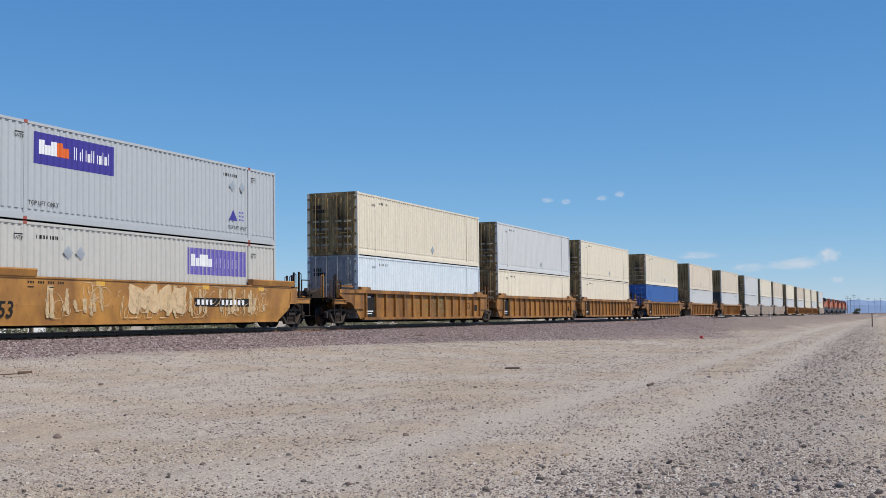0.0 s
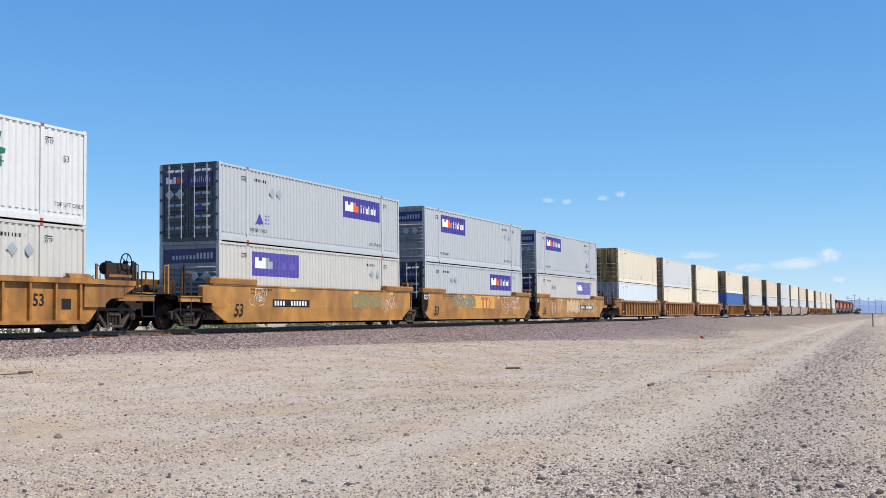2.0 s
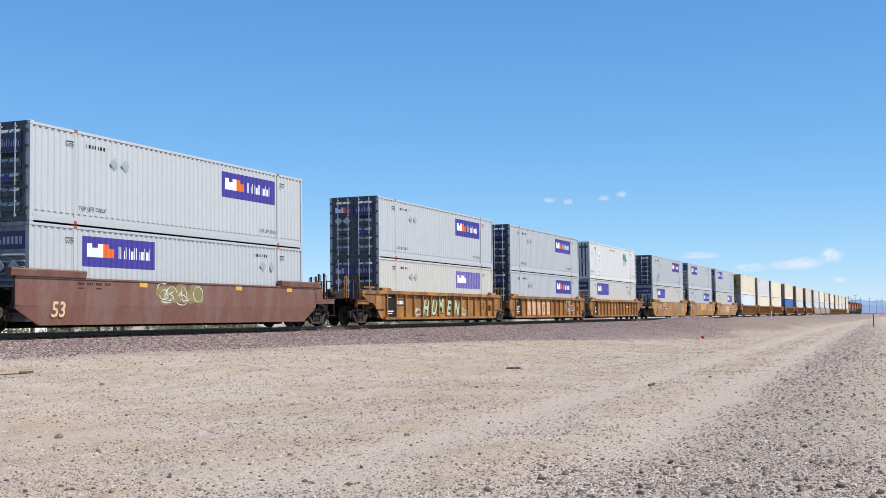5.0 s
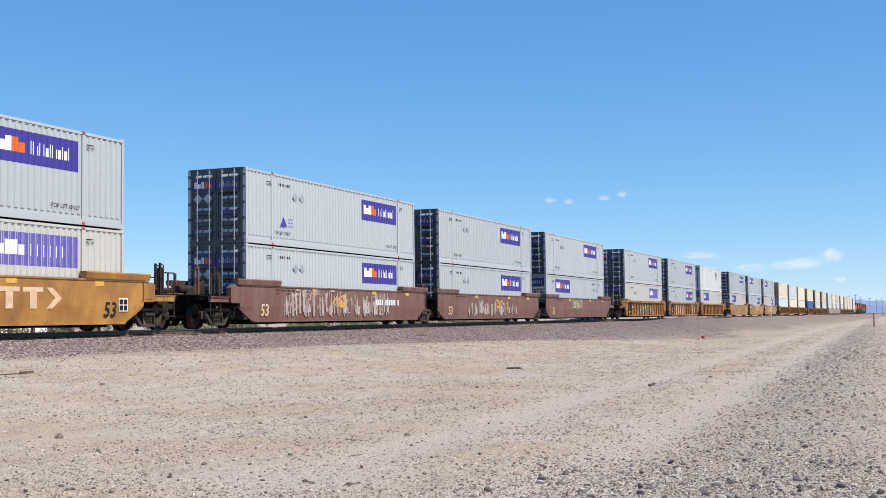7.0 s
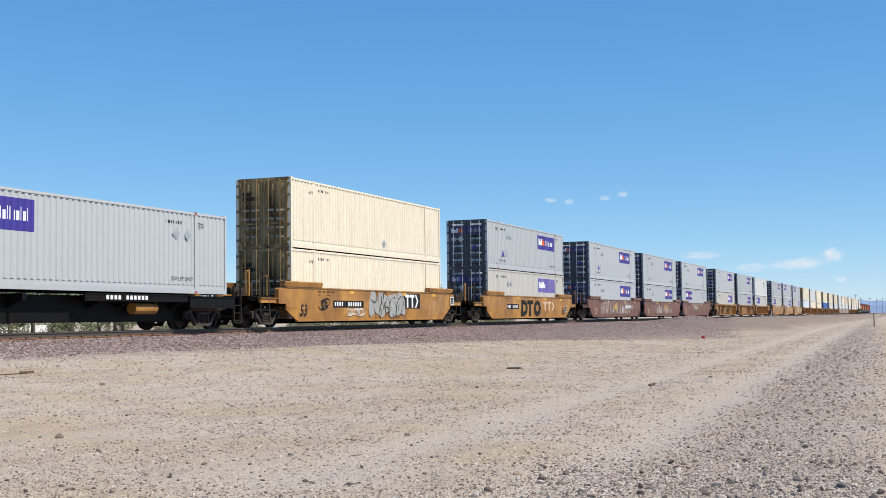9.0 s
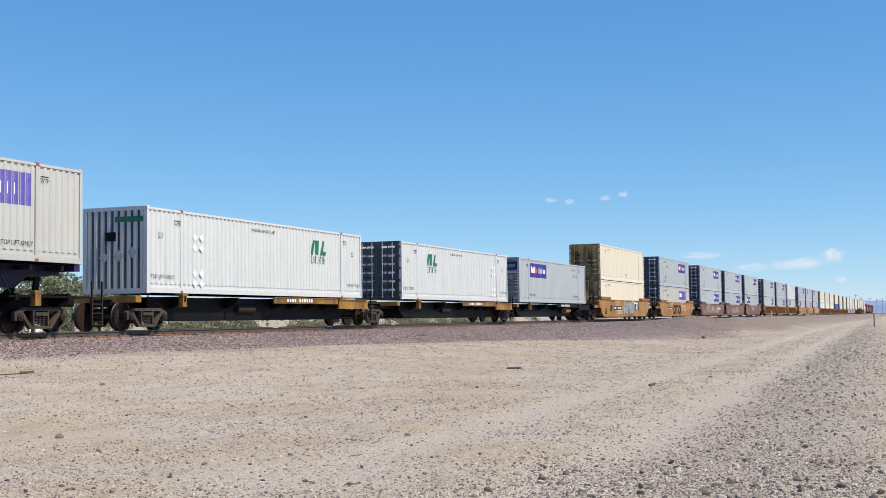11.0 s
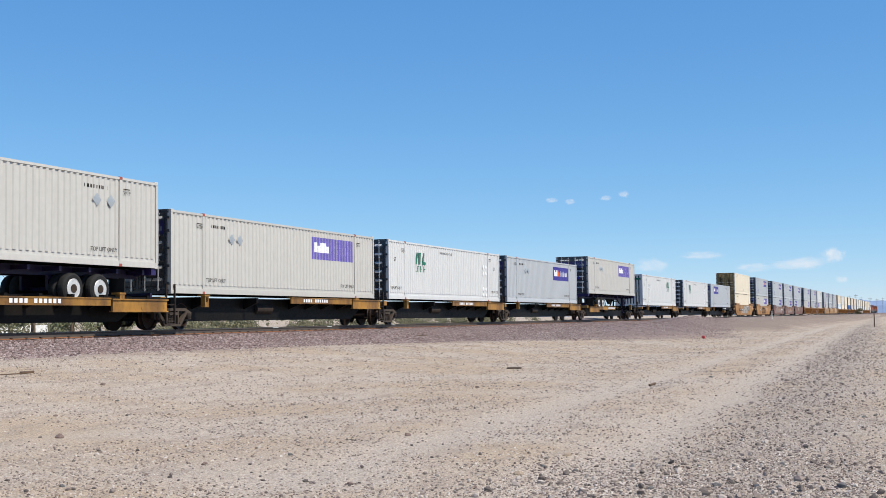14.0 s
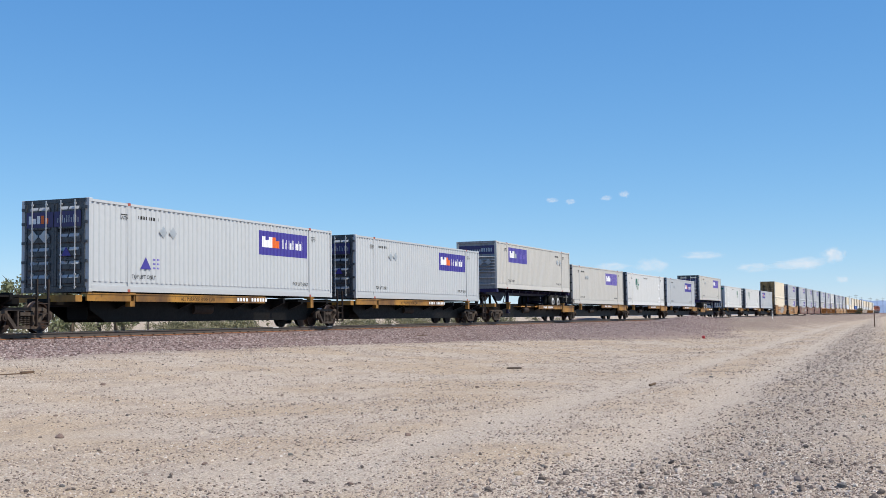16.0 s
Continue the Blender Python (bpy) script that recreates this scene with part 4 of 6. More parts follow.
def smooth_side(bm):
    """Plate side of a well with a folded belly, swept up over the bogies."""
    xs = (-8.85, -8.62, -7.95, 7.95, 8.62, 8.85)
    lows = (0.74, 0.60, 0.27, 0.27, 0.60, 0.74)
    rows = []
    for x, lo in zip(xs, lows):
        mid = max(0.80, lo + 0.04)
        rows.append([bm.verts.new((x, y, z)) for y, z in ((-1.46, lo), (-1.50, mid), (-1.50, 1.60), (-1.44, 1.60), (-1.44, mid), (-1.41, lo))])
    for p, q in zip(rows, rows[1:]):
        for k in range(6):
            bm.faces.new((p[k], q[k], q[(k + 1) % 6], p[(k + 1) % 6]))
    bm.faces.new(rows[0])
    bm.faces.new(rows[-1][::-1])
    box(bm, -8.85, 8.85, -1.53, -1.40, 1.57, 1.62)
    box(bm, -7.9, 7.9, -1.51, -1.36, 0.22, 0.27)


def end_coaming(bm):
    """Raised guide flange over the top chord."""
    o = [(-1.56, 1.62), (-1.40, 1.62), (-1.32, 1.84), (-1.56, 1.84), (-1.60, 1.80)]
    prism_x(bm, o, -1.6, 1.6)


def end_plate(bm):
    """Dark end of the side, over the bogie."""
    prism_y(bm, [(-0.48, 0.74), (-0.15, 0.62), (0.12, 0.98), (0.16, 1.56), (-0.48, 1.56)], -0.012, 0.0)


def ribbed_plate(bm):
    prism_y(bm, [(-8.1, 0.30), (8.1, 0.30), (8.6, 0.8), (8.6, 1.5), (-8.6, 1.5), (-8.6, 0.8)], -1.40, -1.37)


def top_chord(bm):
    box(bm, -8.75, 8.75, -1.52, -1.36, 1.48, 1.62)
    box(bm, -8.75, 8.75, -1.54, -1.50, 1.46, 1.49)


def bottom_chord(bm):
    box(bm, -7.85, 7.85, -1.51, -1.30, 0.25, 0.36)


def rib(bm):
    prism_x(bm, [(-1.40, 0.36), (-1.51, 0.36), (-1.51, 1.46), (-1.40, 1.46)], -0.045, 0.045)


def well_floor(bm):
    box(bm, -7.9, 7.9, -1.36, 1.36, 0.20, 0.26)
    for x in (-6.1, -3, 0, 3, 6.1):
        box(bm, x - 0.1, x + 0.1, -1.4, 1.4, 0.14, 0.24)


def end_platform(bm):
    """Body bolster and end deck above the bogie."""
    box(bm, 8.15, 8.9, -1.42, 1.42, 0.86, 1.30)
    box(bm, 8.1, 9.35, -0.6, 0.6, 0.80, 1.22)
    box(bm, 8.85, 9.1, -1.35, 1.35, 1.22, 1.28)
    prism_y(bm, [(8.1, 0.3), (8.35, 0.3), (8.9, 0.86), (8.1, 0.86)], -0.5, 0.5)


def ladder(bm):
    for x in (-0.24, 0.24):
        box(bm, x - 0.025, x + 0.025, -0.03, 0.03, 0.75, 2.10)
    for z in (0.85, 1.12, 1.40):
        box(bm, -0.22, 0.22, -0.015, 0.015, z - 0.015, z + 0.015)
    box(bm, -0.26, 0.26, -0.05, 0.05, 0.74, 0.78)


def handrail(bm):
    rod(bm, (0, 0, 1.2), (0, 0, 2.05), 0.022, 6)
    rod(bm, (0, 0, 2.05), (0, 0.32, 2.05), 0.022, 6)
    rod(bm, (0, 0.32, 2.05), (0, 0.32, 1.2), 0.022, 6)


def hand_wheel(bm):
    n = 20
    for i in range(n):
        a, b = 2 * math.pi * i / n, 2 * math.pi * (i + 1) / n
        rod(bm, (0.29 * math.cos(a), 0, 0.29 * math.sin(a)), (0.29 * math.cos(b), 0, 0.29 * math.sin(b)), 0.02, 6)
    for i in range(5):
        a = 2 * math.pi * i / 5
        rod(bm, (0, 0, 0), (0.28 * math.cos(a), 0, 0.28 * math.sin(a)), 0.013, 6)
    rod(bm, (0, -0.05, 0), (0, 0.1, 0), 0.05, 8)


def coupler(bm):
    box(bm, 0.0, 1.1, -0.09, 0.09, 0.72, 0.92)
    prism_y(bm, [(1.0, 0.66), (1.32, 0.70), (1.32, 0.98), (1.0, 1.0)], -0.16, 0.16)
    rod(bm, (0.5, -0.35, 0.75), (1.1, -0.30, 0.35), 0.025, 6)


def scrawl(seed, x0, x1, z0, z1, strokes, width):
    """Spray-painted loops as flat ribbons in the xz plane."""
    def build(bm):
        r = random.Random(seed)
        for layer in range(strokes):
            cx, cz = r.uniform(x0 + 0.2, x1 - 0.2), r.uniform(z0 + 0.15, z1 - 0.15)
            a0, ra, rb = r.uniform(0, 6), r.uniform(0.15, 0.42), r.uniform(0.12, (z1 - z0) * 0.45)
            span, lean = r.uniform(2.0, 6.0), r.uniform(-0.4, 0.4)
            prev = None
            for i in range(15):
                a = a0 + span * i / 14
                x = cx + ra * math.cos(a) + lean * rb * math.sin(a)
                z = min(z1, max(z0, cz + rb * math.sin(a)))
                w = width * (0.6 + 0.4 * math.sin(i * 0.8))
                va, vb = (bm.verts.new((x + e * w * math.cos(a), -0.00012 * layer, z + e * w * math.sin(a))) for e in (-1, 1))
                if prev:
                    bm.faces.new((prev[0], va, vb, prev[1]))
                prev = (va, vb)
    return build


def blob(seed, x0, x1, z0, z1, n):
    """Puffy overlapping letter bodies as flat fills."""
    def build(bm):
        r = random.Random(seed)
        w = (x1 - x0) / n
        for i in range(n):
            cx, cz = x0 + w * (i + 0.5), (z0 + z1) / 2
            k = 18
            ph = r.uniform(0, 6)
            vs = []
            for j in range(k):
                a = 2 * math.pi * j / k
                s = 1 + 0.16 * math.sin(3 * a + ph) + 0.08 * math.sin(5 * a + 2 * ph)
                c1, s1 = math.cos(a), math.sin(a)
                vs.append(bm.verts.new((cx + w * 0.55 * s * math.copysign(abs(c1) ** 0.7, c1), -0.0012 * i, cz + (z1 - z0) * 0.46 * s * math.copysign(abs(s1) ** 0.7, s1))))
            bm.faces.new(vs)
    return build


def streaks(seed, x0, x1, z0, z1, n):
    """Faded roller-painted upright strokes with ragged edges."""
    def build(bm):
        r = random.Random(seed)
        for layer in range(n):
            x, w, lo, hi = r.uniform(x0, x1), r.uniform(0.03, 0.24), r.uniform(z0, z0 + 0.25), r.uniform(z1 - 0.65, z1)
            lean = r.uniform(-0.12, 0.12)
            prev = None
            for i in range(8):
                k = i / 7
                z = lo + (hi - lo) * k
                a, b = x + lean * k + r.uniform(-0.02, 0.02), x + lean * k + w * (0.6 + 0.5 * r.random())
                va, vb = bm.verts.new((a, -0.00012 * layer, z)), bm.verts.new((b, -0.00012 * layer, z))
                if prev:
                    bm.faces.new((prev[0], prev[1], vb, va))
                prev = (va, vb)
    return build


def bar_row(rows):
    """Plain bars on a car side: rows of x, width, z, height."""
    return lambda bm: [box(bm, x, x + w, -0.004, 0, z, z + h) for x, w, z, h in rows]


def cross_mark(bm):
    """Plain red shapes of the car owner's mark."""
    box(bm, 0.0, 0.52, -0.004, 0, 0.50, 0.64)
    box(bm, 0.18, 0.36, -0.004, 0, 0.0, 0.50)
    box(bm, 0.60, 1.12, -0.004, 0, 0.50, 0.64)
    box(bm, 0.78, 0.96, -0.004, 0, 0.0, 0.50)
    prism_y(bm, [(1.2, 0.64), (1.36, 0.64), (1.62, 0.32), (1.36, 0.0), (1.2, 0.0), (1.44, 0.32)], -0.004, 0)


def well_car(label, kind, mat, frontmost=True, rear_coupler=False, group="well cars of the train"):
    """One well unit of the train. Bogie at the rear joint; one more in front where the set ends."""
    c = thing("well_car", label, "well car", group)
    part("well_floor", "well_floor", well_floor, black_steel, c)
    for turn in (Matrix.Identity(4), FLIP):
        if kind == "smooth":
            side = part("side_plate", "smooth_side", smooth_side, mat, c, "smooth folded side plate", turn)
            for x in (-7.5, 7.5):
                part("guide_flange", "end_coaming", end_coaming, mat, side, "", pose(x, 0, 0))
        else:
            side = part("side_plate", "ribbed_plate", ribbed_plate, mat, c, "recessed side plate", turn)
            part("top_chord", "top_chord", top_chord, mat, side)
            part("bottom_chord", "bottom_chord", bottom_chord, mat, side)
            for i in range(15):
                part("rib", "rib", rib, mat, side, "", pose(-7.6 + i * 15.2 / 14, 0, 0))
            for x in (-8.3, 8.3):
                part("end_gusset", "gusset", lambda bm: prism_y(bm, [(-0.5, 0.75), (0.5, 0.75), (0.5, 1.48), (-0.5, 1.48)], -1.47, -1.40), mat, side, "", pose(x, 0, 0))
            for x in (-7.6, 7.6):
                part("guide_bracket", "bracket", lambda bm: prism_x(bm, [(-1.50, 1.62), (-1.36, 1.62), (-1.32, 1.76), (-1.46, 1.74)], -0.5, 0.5), mat, side, "", pose(x, 0, 0))
        part("end_platform", "end_platform", end_platform, black_steel if kind == "smooth" else mat, c, "", turn)
        if not (frontmost and turn is not FLIP):
            part("ladder", "ladder", ladder, mat, c, "rusty end ladder", turn @ pose(9.05, -1.36, 0))
            part("handrail", "handrail", handrail, mat, c, "", turn @ pose(9.2, 0.5, 0))
    bogie(c, -9.70)
    if frontmost:
        b2 = bogie(c, 9.70)
    for x in (8.8, -8.8):
        part("end_apron", "end_apron", lambda bm: box(bm, -0.5, 0.5, -0.5, 0.5, 0.78, 1.1), black_steel, c, "", pose(x, 0, 0))
    return c


def dress(c, y, rows):
    """Marks and spray paint on the camera side of a car: rows of name, key, builder or words, material, x, z, label."""
    for name, key, build, mat, x, z, label in rows:
        if isinstance(build, tuple):
            words_on(name, build[0], build[1], mat, c, pose(x, y, z), bold=build[2], shear=build[3], label=label)
        else:
            part(name, key, build, mat, c, label, pose(x, y, z))


NUMBER = [(0.14 + 0.22 * i, 0.12, 0.06, 0.18) for i in range(4)] + [(1.44 + 0.23 * i, 0.13, 0.06, 0.18) for i in range(6)]


def number_board(c, x, y, z, wide=1.0):
    b = part("number_board", "board", lambda bm: box(bm, 0, 3.0, -0.004, 0, 0, 0.30), letter_black, c, "black number board", pose(x, y, z) @ Matrix.Diagonal((wide, 1, 1, 1)))
    part("number_strip", "board_bars", lambda bm: [box(bm, a, a + w, -0.009, -0.004, e, e + h) for a, w, e, h in NUMBER], logo_white, b, "white unreadable number")


# spine cars
def spine_beam(bm):
    prism_x(bm, [(-0.36, 0.36), (0.36, 0.36), (0.42, 0.5), (0.42, 1.02), (-0.42, 1.02), (-0.42, 0.5)], -7.0, 7.0)
    prism_x(bm, [(-0.36, 0.78), (0.36, 0.78), (0.42, 0.84), (0.42, 1.02), (-0.42, 1.02), (-0.42, 0.84)], -8.8, 8.8)


def beam_web(bm):
    """Deep plate beside the centre beam."""
    for y in (-0.02,):
        prism_y(bm, [(-6.6, 0.29), (6.6, 0.29), (7.4, 0.70), (7.4, 1.12), (-7.4, 1.12), (-7.4, 0.70)], y, y + 0.04)


def side_sill(bm):
    """Shallow yellow flange that carries the container."""
    box(bm, 0.0, 5.45, -1.42, -1.36, 0.94, 1.15)
    box(bm, 0.0, 5.45, -1.44, -1.20, 1.15, 1.19)


def long_sill(bm):
    box(bm, -8.3, -6.15, -1.42, -1.36, 0.94, 1.15)
    box(bm, -5.9, 2.2, -1.42, -1.36, 0.94, 1.15)
    box(bm, -8.3, 2.2, -1.44, -1.20, 1.15, 1.19)


def sill_plate(bm):
    box(bm, 5.5, 8.35, -1.46, -1.38, 0.78, 1.12)
    box(bm, 5.45, 8.4, -1.50, -1.36, 1.12, 1.16)
    box(bm, 5.45, 8.4, -1.49, -1.36, 0.74, 0.78)


def cross_arm(bm):
    prism_x(bm, [(-1.40, 0.95), (-0.4, 0.55), (0.4, 0.55), (1.40, 0.95), (1.40, 1.14), (-1.40, 1.14)], -0.07, 0.07)


def pedestal(bm):
    box(bm, -0.12, 0.12, -1.40, -1.22, 0.78, 1.20)
    box(bm, -0.16, 0.16, -1.42, -1.10, 1.16, 1.22)


def platform_deck(bm):
    box(bm, -1.8, 1.8, -1.38, 1.38, 1.02, 1.08)


def spine_unit(label, group, flip, rear_x, front_x=None, drop=0.0, sill=None, tank=None, rear=False):
    sill = sill or bright_yellow
    c = thing("spine_car", label, "spine car", group)
    body = Matrix.Identity(4)
    part("spine_beam", "spine_beam", spine_beam, black_steel, c, "deep black centre beam")
    for y in (-0.78, 0.78):
        part("beam_web", "beam_web", beam_web, black_steel, c, "", pose(0, y, 0))
    part("end_deck", "platform_deck", platform_deck, black_steel, c, "", pose(6.7, 0, 0))
    for turn, back in ((Matrix.Identity(4), rear), (FLIP, not rear)):
        part("side_sill", "long_sill", long_sill, sill, c, "yellow side sill", turn) if flip else \
            part("side_sill", "side_sill" + str(back), side_sill if not back else (lambda bm: (side_sill(bm), bmesh.ops.scale(bm, vec=(-1, 1, 1), verts=bm.verts))), sill, c, "black side sill" if sill is black_steel else "yellow side sill", turn @ pose(0, 0, -drop))
        if not flip:
            part("sill_plate", "sill_plate" + str(back), sill_plate if not back else (lambda bm: (sill_plate(bm), bmesh.ops.scale(bm, vec=(-1, 1, 1), verts=bm.verts))), sill, c, "rusty yellow end panel" if sill is bright_yellow else "black end panel", turn @ pose(0, 0, -drop))
        for x in (-6.05, 6.05):
            part("pedestal", "pedestal", pedestal, bright_yellow, c, "", turn @ pose(x, 0, 0))
    part("end_step", "spine_step", lambda bm: ladder(bm), truck_steel, c, "", pose(8.75, -1.32, -0.55))
    if flip:
        words_on("lettering", "ALL PURPOSE SPINE CAR", 0.19, letter_black, c, pose(-3.4, -1.424, 0.98))
    part("end_sill", "spine_end_sill", lambda bm: box(bm, -8.75, -8.45, -1.35, 1.35, 0.92, 1.12), bright_yellow, c)
    for x in (-6.05, -2.6, 0.9, 2.3, 3.7, 5.2, 7.4):
        part("cross_arm", "cross_arm", cross_arm, black_steel, c, "", body @ pose(x, 0, 0))
    part("air_tank", "air_tank", lambda bm: rod(bm, (-0.6, -0.75, 0.72), (0.6, -0.75, 0.72), 0.19, 14), tank or truck_steel, c, "rusty air tank" if tank is None else "ochre air tank", body @ pose(-1.2, 0, 0) if tank is None else pose(3.3, -0.35, 0))
    for x in (-3.0, -5.0):
        part("brake_pipe", "brake_pipe", lambda bm: rod(bm, (-2, -0.62, 0.95), (2, -0.62, 0.95), 0.03, 6), truck_steel, c, "", body @ pose(x, 0, 0))
    bogie(c, rear_x)
    if front_x is not None:
        bogie(c, front_x)
    return c


# road chassis under a container
def chassis_beam(bm):
    for y in (-0.45, 0.45):
        box(bm, X0 + 0.1, X1 - 0.1, y - 0.07, y + 0.07, -0.32, -0.02)
    for i in range(12):
        x = X0 + 0.6 + i * 1.35
        box(bm, x - 0.05, x + 0.05, -1.15, 1.15, -0.20, -0.06)


def gooseneck(bm):
    prism_y(bm, [(4.4, -0.30), (7.6, -0.30), (7.4, -0.36), (6.5, -0.40), (6.0, -0.72), (5.3, -0.72), (4.8, -0.45)], -0.55, -0.45)
    prism_y(bm, [(4.4, -0.30), (7.6, -0.30), (7.4, -0.36), (6.5, -0.40), (6.0, -0.72), (5.3, -0.72), (4.8, -0.45)], 0.45, 0.55)


def landing_leg(bm):
    box(bm, -0.09, 0.09, -0.09, 0.09, -1.0, -0.2)
    box(bm, -0.05, 0.05, -0.05, 0.05, -1.45, -1.0)
    box(bm, -0.16, 0.16, -0.14, 0.14, -1.5, -1.44)
    rod(bm, (0.1, -0.12, -0.35), (0.5, -0.12, -0.9), 0.03, 6)


def road_tyre(bm):
    lathe_y(bm, [(-0.13, 0.30), (-0.14, 0.40), (-0.10, 0.46), (-0.05, 0.475), (0.05, 0.475), (0.10, 0.46), (0.14, 0.40), (0.13, 0.30)], 28)


def road_rim(bm):
    lathe_y(bm, [(-0.135, 0.30), (-0.145, 0.29), (-0.10, 0.27), (-0.03, 0.22), (-0.02, 0.12), (-0.10, 0.11), (-0.11, 0.05), (0.0, 0.05), (0.01, 0.12), (0.0, 0.24), (-0.05, 0.30)], 24)


def chassis(label, axle):
    """Origin at the container's base; nose end towards +x."""
    c = thing("container_chassis", label, "trailer chassis")
    part("frame", "chassis_beam", chassis_beam, chassis_blue, c, "dark violet steel frame")
    for x in (X0 + 0.05, X1 - 0.3):
        part("bolster", "chassis_bolster", lambda bm: box(bm, 0, 0.25, -1.25, 1.25, -0.21, 0.0), violet_paint, c, "dark violet end bolster", pose(x, 0, 0))
    part("gooseneck", "gooseneck", gooseneck, chassis_blue, c)
    for y in (-0.85, 0.85):
        part("landing_leg", "landing_leg", landing_leg, chassis_blue, c, "violet landing leg", pose(4.9, y, 0))
    for x in (axle, axle + 1.25):
        for y, turn in ((-1.08, Matrix.Identity(4)), (-0.74, Matrix.Identity(4)), (0.74, FLIP), (1.08, FLIP)):
            w = part("tyre", "road_tyre", road_tyre, tyre_rubber, c, "black road tyre", pose(x, y, -0.72) @ turn)
            rim = part("rim", "road_rim", road_rim, hub_white, w, "pale steel rim")
            part("hub", "road_hub", lambda bm: rod(bm, (0, -0.155, 0), (0, -0.03, 0), 0.13, 12), truck_steel, w, "grimy axle hub")
            for k in range(5):
                a = 2 * math.pi * k / 5
                part("hand_hole", "hand_hole", lambda bm: rod(bm, (0, -0.05, 0), (0, -0.02, 0), 0.05, 8), tyre_rubber, w, "", pose(0.185 * math.cos(a), 0, 0.185 * math.sin(a)))
        part("axle", "road_axle", lambda bm: rod(bm, (0, -1, -0.72), (0, 1, -0.72), 0.07, 8), chassis_blue, c, "", pose(x, 0, 0))
    part("suspension", "suspension", lambda bm: [box(bm, -6.3, -3.6, y - 0.05, y + 0.05, -0.75, -0.3) for y in (-0.5, 0.5)], chassis_blue, c)
    for y in (-0.9, 0.9):
        part("mud_flap", "mud_flap", lambda bm: box(bm, -6.45, -6.42, -0.3, 0.3, -1.2, -0.35), tyre_rubber, c, "", pose(0, y, 0))
    part("bumper", "bumper", lambda bm: box(bm, X0 + 0.05, X0 + 0.15, -1.1, 1.1, -0.95, -0.8), chassis_blue, c)
    return c


def end_fascia(bm):
    """Boxed corner of a smooth car over its outer bogie."""
    prism_y(bm, [(8.78, 0.93), (9.40, 0.93), (9.46, 0.99), (9.46, 1.50), (9.36, 1.56), (8.78, 1.58)], -0.10, 0.10)
    box(bm, 8.9, 9.3, -0.115, -0.10, 1.02, 1.40)


def ribbed_fascia(bm):
    """Long tapering corner of a ribbed car over its outer bogie."""
    prism_y(bm, [(8.70, 0.80), (9.10, 1.02), (9.75, 1.06), (9.75, 1.44), (8.70, 1.44)], -0.05, 0.05)
    box(bm, 8.70, 10.30, -0.10, 0.10, 1.44, 1.60)
    box(bm, 8.9, 10.05, -0.12, 0.06, 1.70, 1.78)
    prism_y(bm, [(9.75, 1.14), (10.30, 1.40), (10.30, 1.44), (9.75, 1.44)], -0.06, 0.06)


def step_beam(bm):
    box(bm, 0.0, 1.0, -0.05, 0.05, 0.96, 1.13)
    box(bm, -0.02, 1.02, -0.07, 0.10, 1.13, 1.16)


def stirrup(bm):
    """Bent bar that is a step below and a handrail above."""
    for x in (-0.32, 0.32):
        rod(bm, (x, 0, 0.46), (x, 0, 1.92), 0.024, 6)
    for z in (0.46, 1.92):
        rod(bm, (-0.32, 0, z), (0.32, 0, z), 0.024, 6)
    box(bm, -0.34, 0.34, -0.06, 0.06, 0.45, 0.48)


def grab_post(bm):
    box(bm, -0.04, 0.04, -0.03, 0.03, 1.1, 2.26)
    rod(bm, (0.04, 0, 2.22), (0.19, 0, 2.18), 0.018, 6)
    rod(bm, (0.19, 0, 2.18), (0.19, 0, 1.3), 0.018, 6)


def crossover_deck(bm):
    box(bm, 9.2, 11.1, -1.30, 1.30, 1.17, 1.22)


def brake_rig(bm):
    """Levers, pipes and cylinder above the end deck."""
    rod(bm, (9.1, -0.9, 1.42), (10.9, -0.9, 1.36), 0.05, 8)
    rod(bm, (9.1, -0.55, 1.6), (10.3, -0.75, 1.45), 0.035, 8)
    rod(bm, (9.3, -0.2, 1.45), (10.4, -0.2, 1.45), 0.14, 12)
    prism_y(bm, [(9.0, 1.22), (10.1, 1.22), (9.8, 1.5), (9.0, 1.8)], -0.06, 0.06)
    rod(bm, (11.0, -0.45, 1.0), (11.5, -0.38, 0.55), 0.03, 8)


def air_reservoir(bm):
    rod(bm, (9.9, -0.55, 2.02), (11.0, -0.55, 2.02), 0.2, 14)
    prism_y(bm, [(9.7, 1.22), (11.2, 1.22), (10.7, 1.95), (9.9, 2.25), (9.7, 2.25)], -0.8, -0.74)
    box(bm, 10.8, 10.95, -0.8, -0.3, 1.22, 1.9)


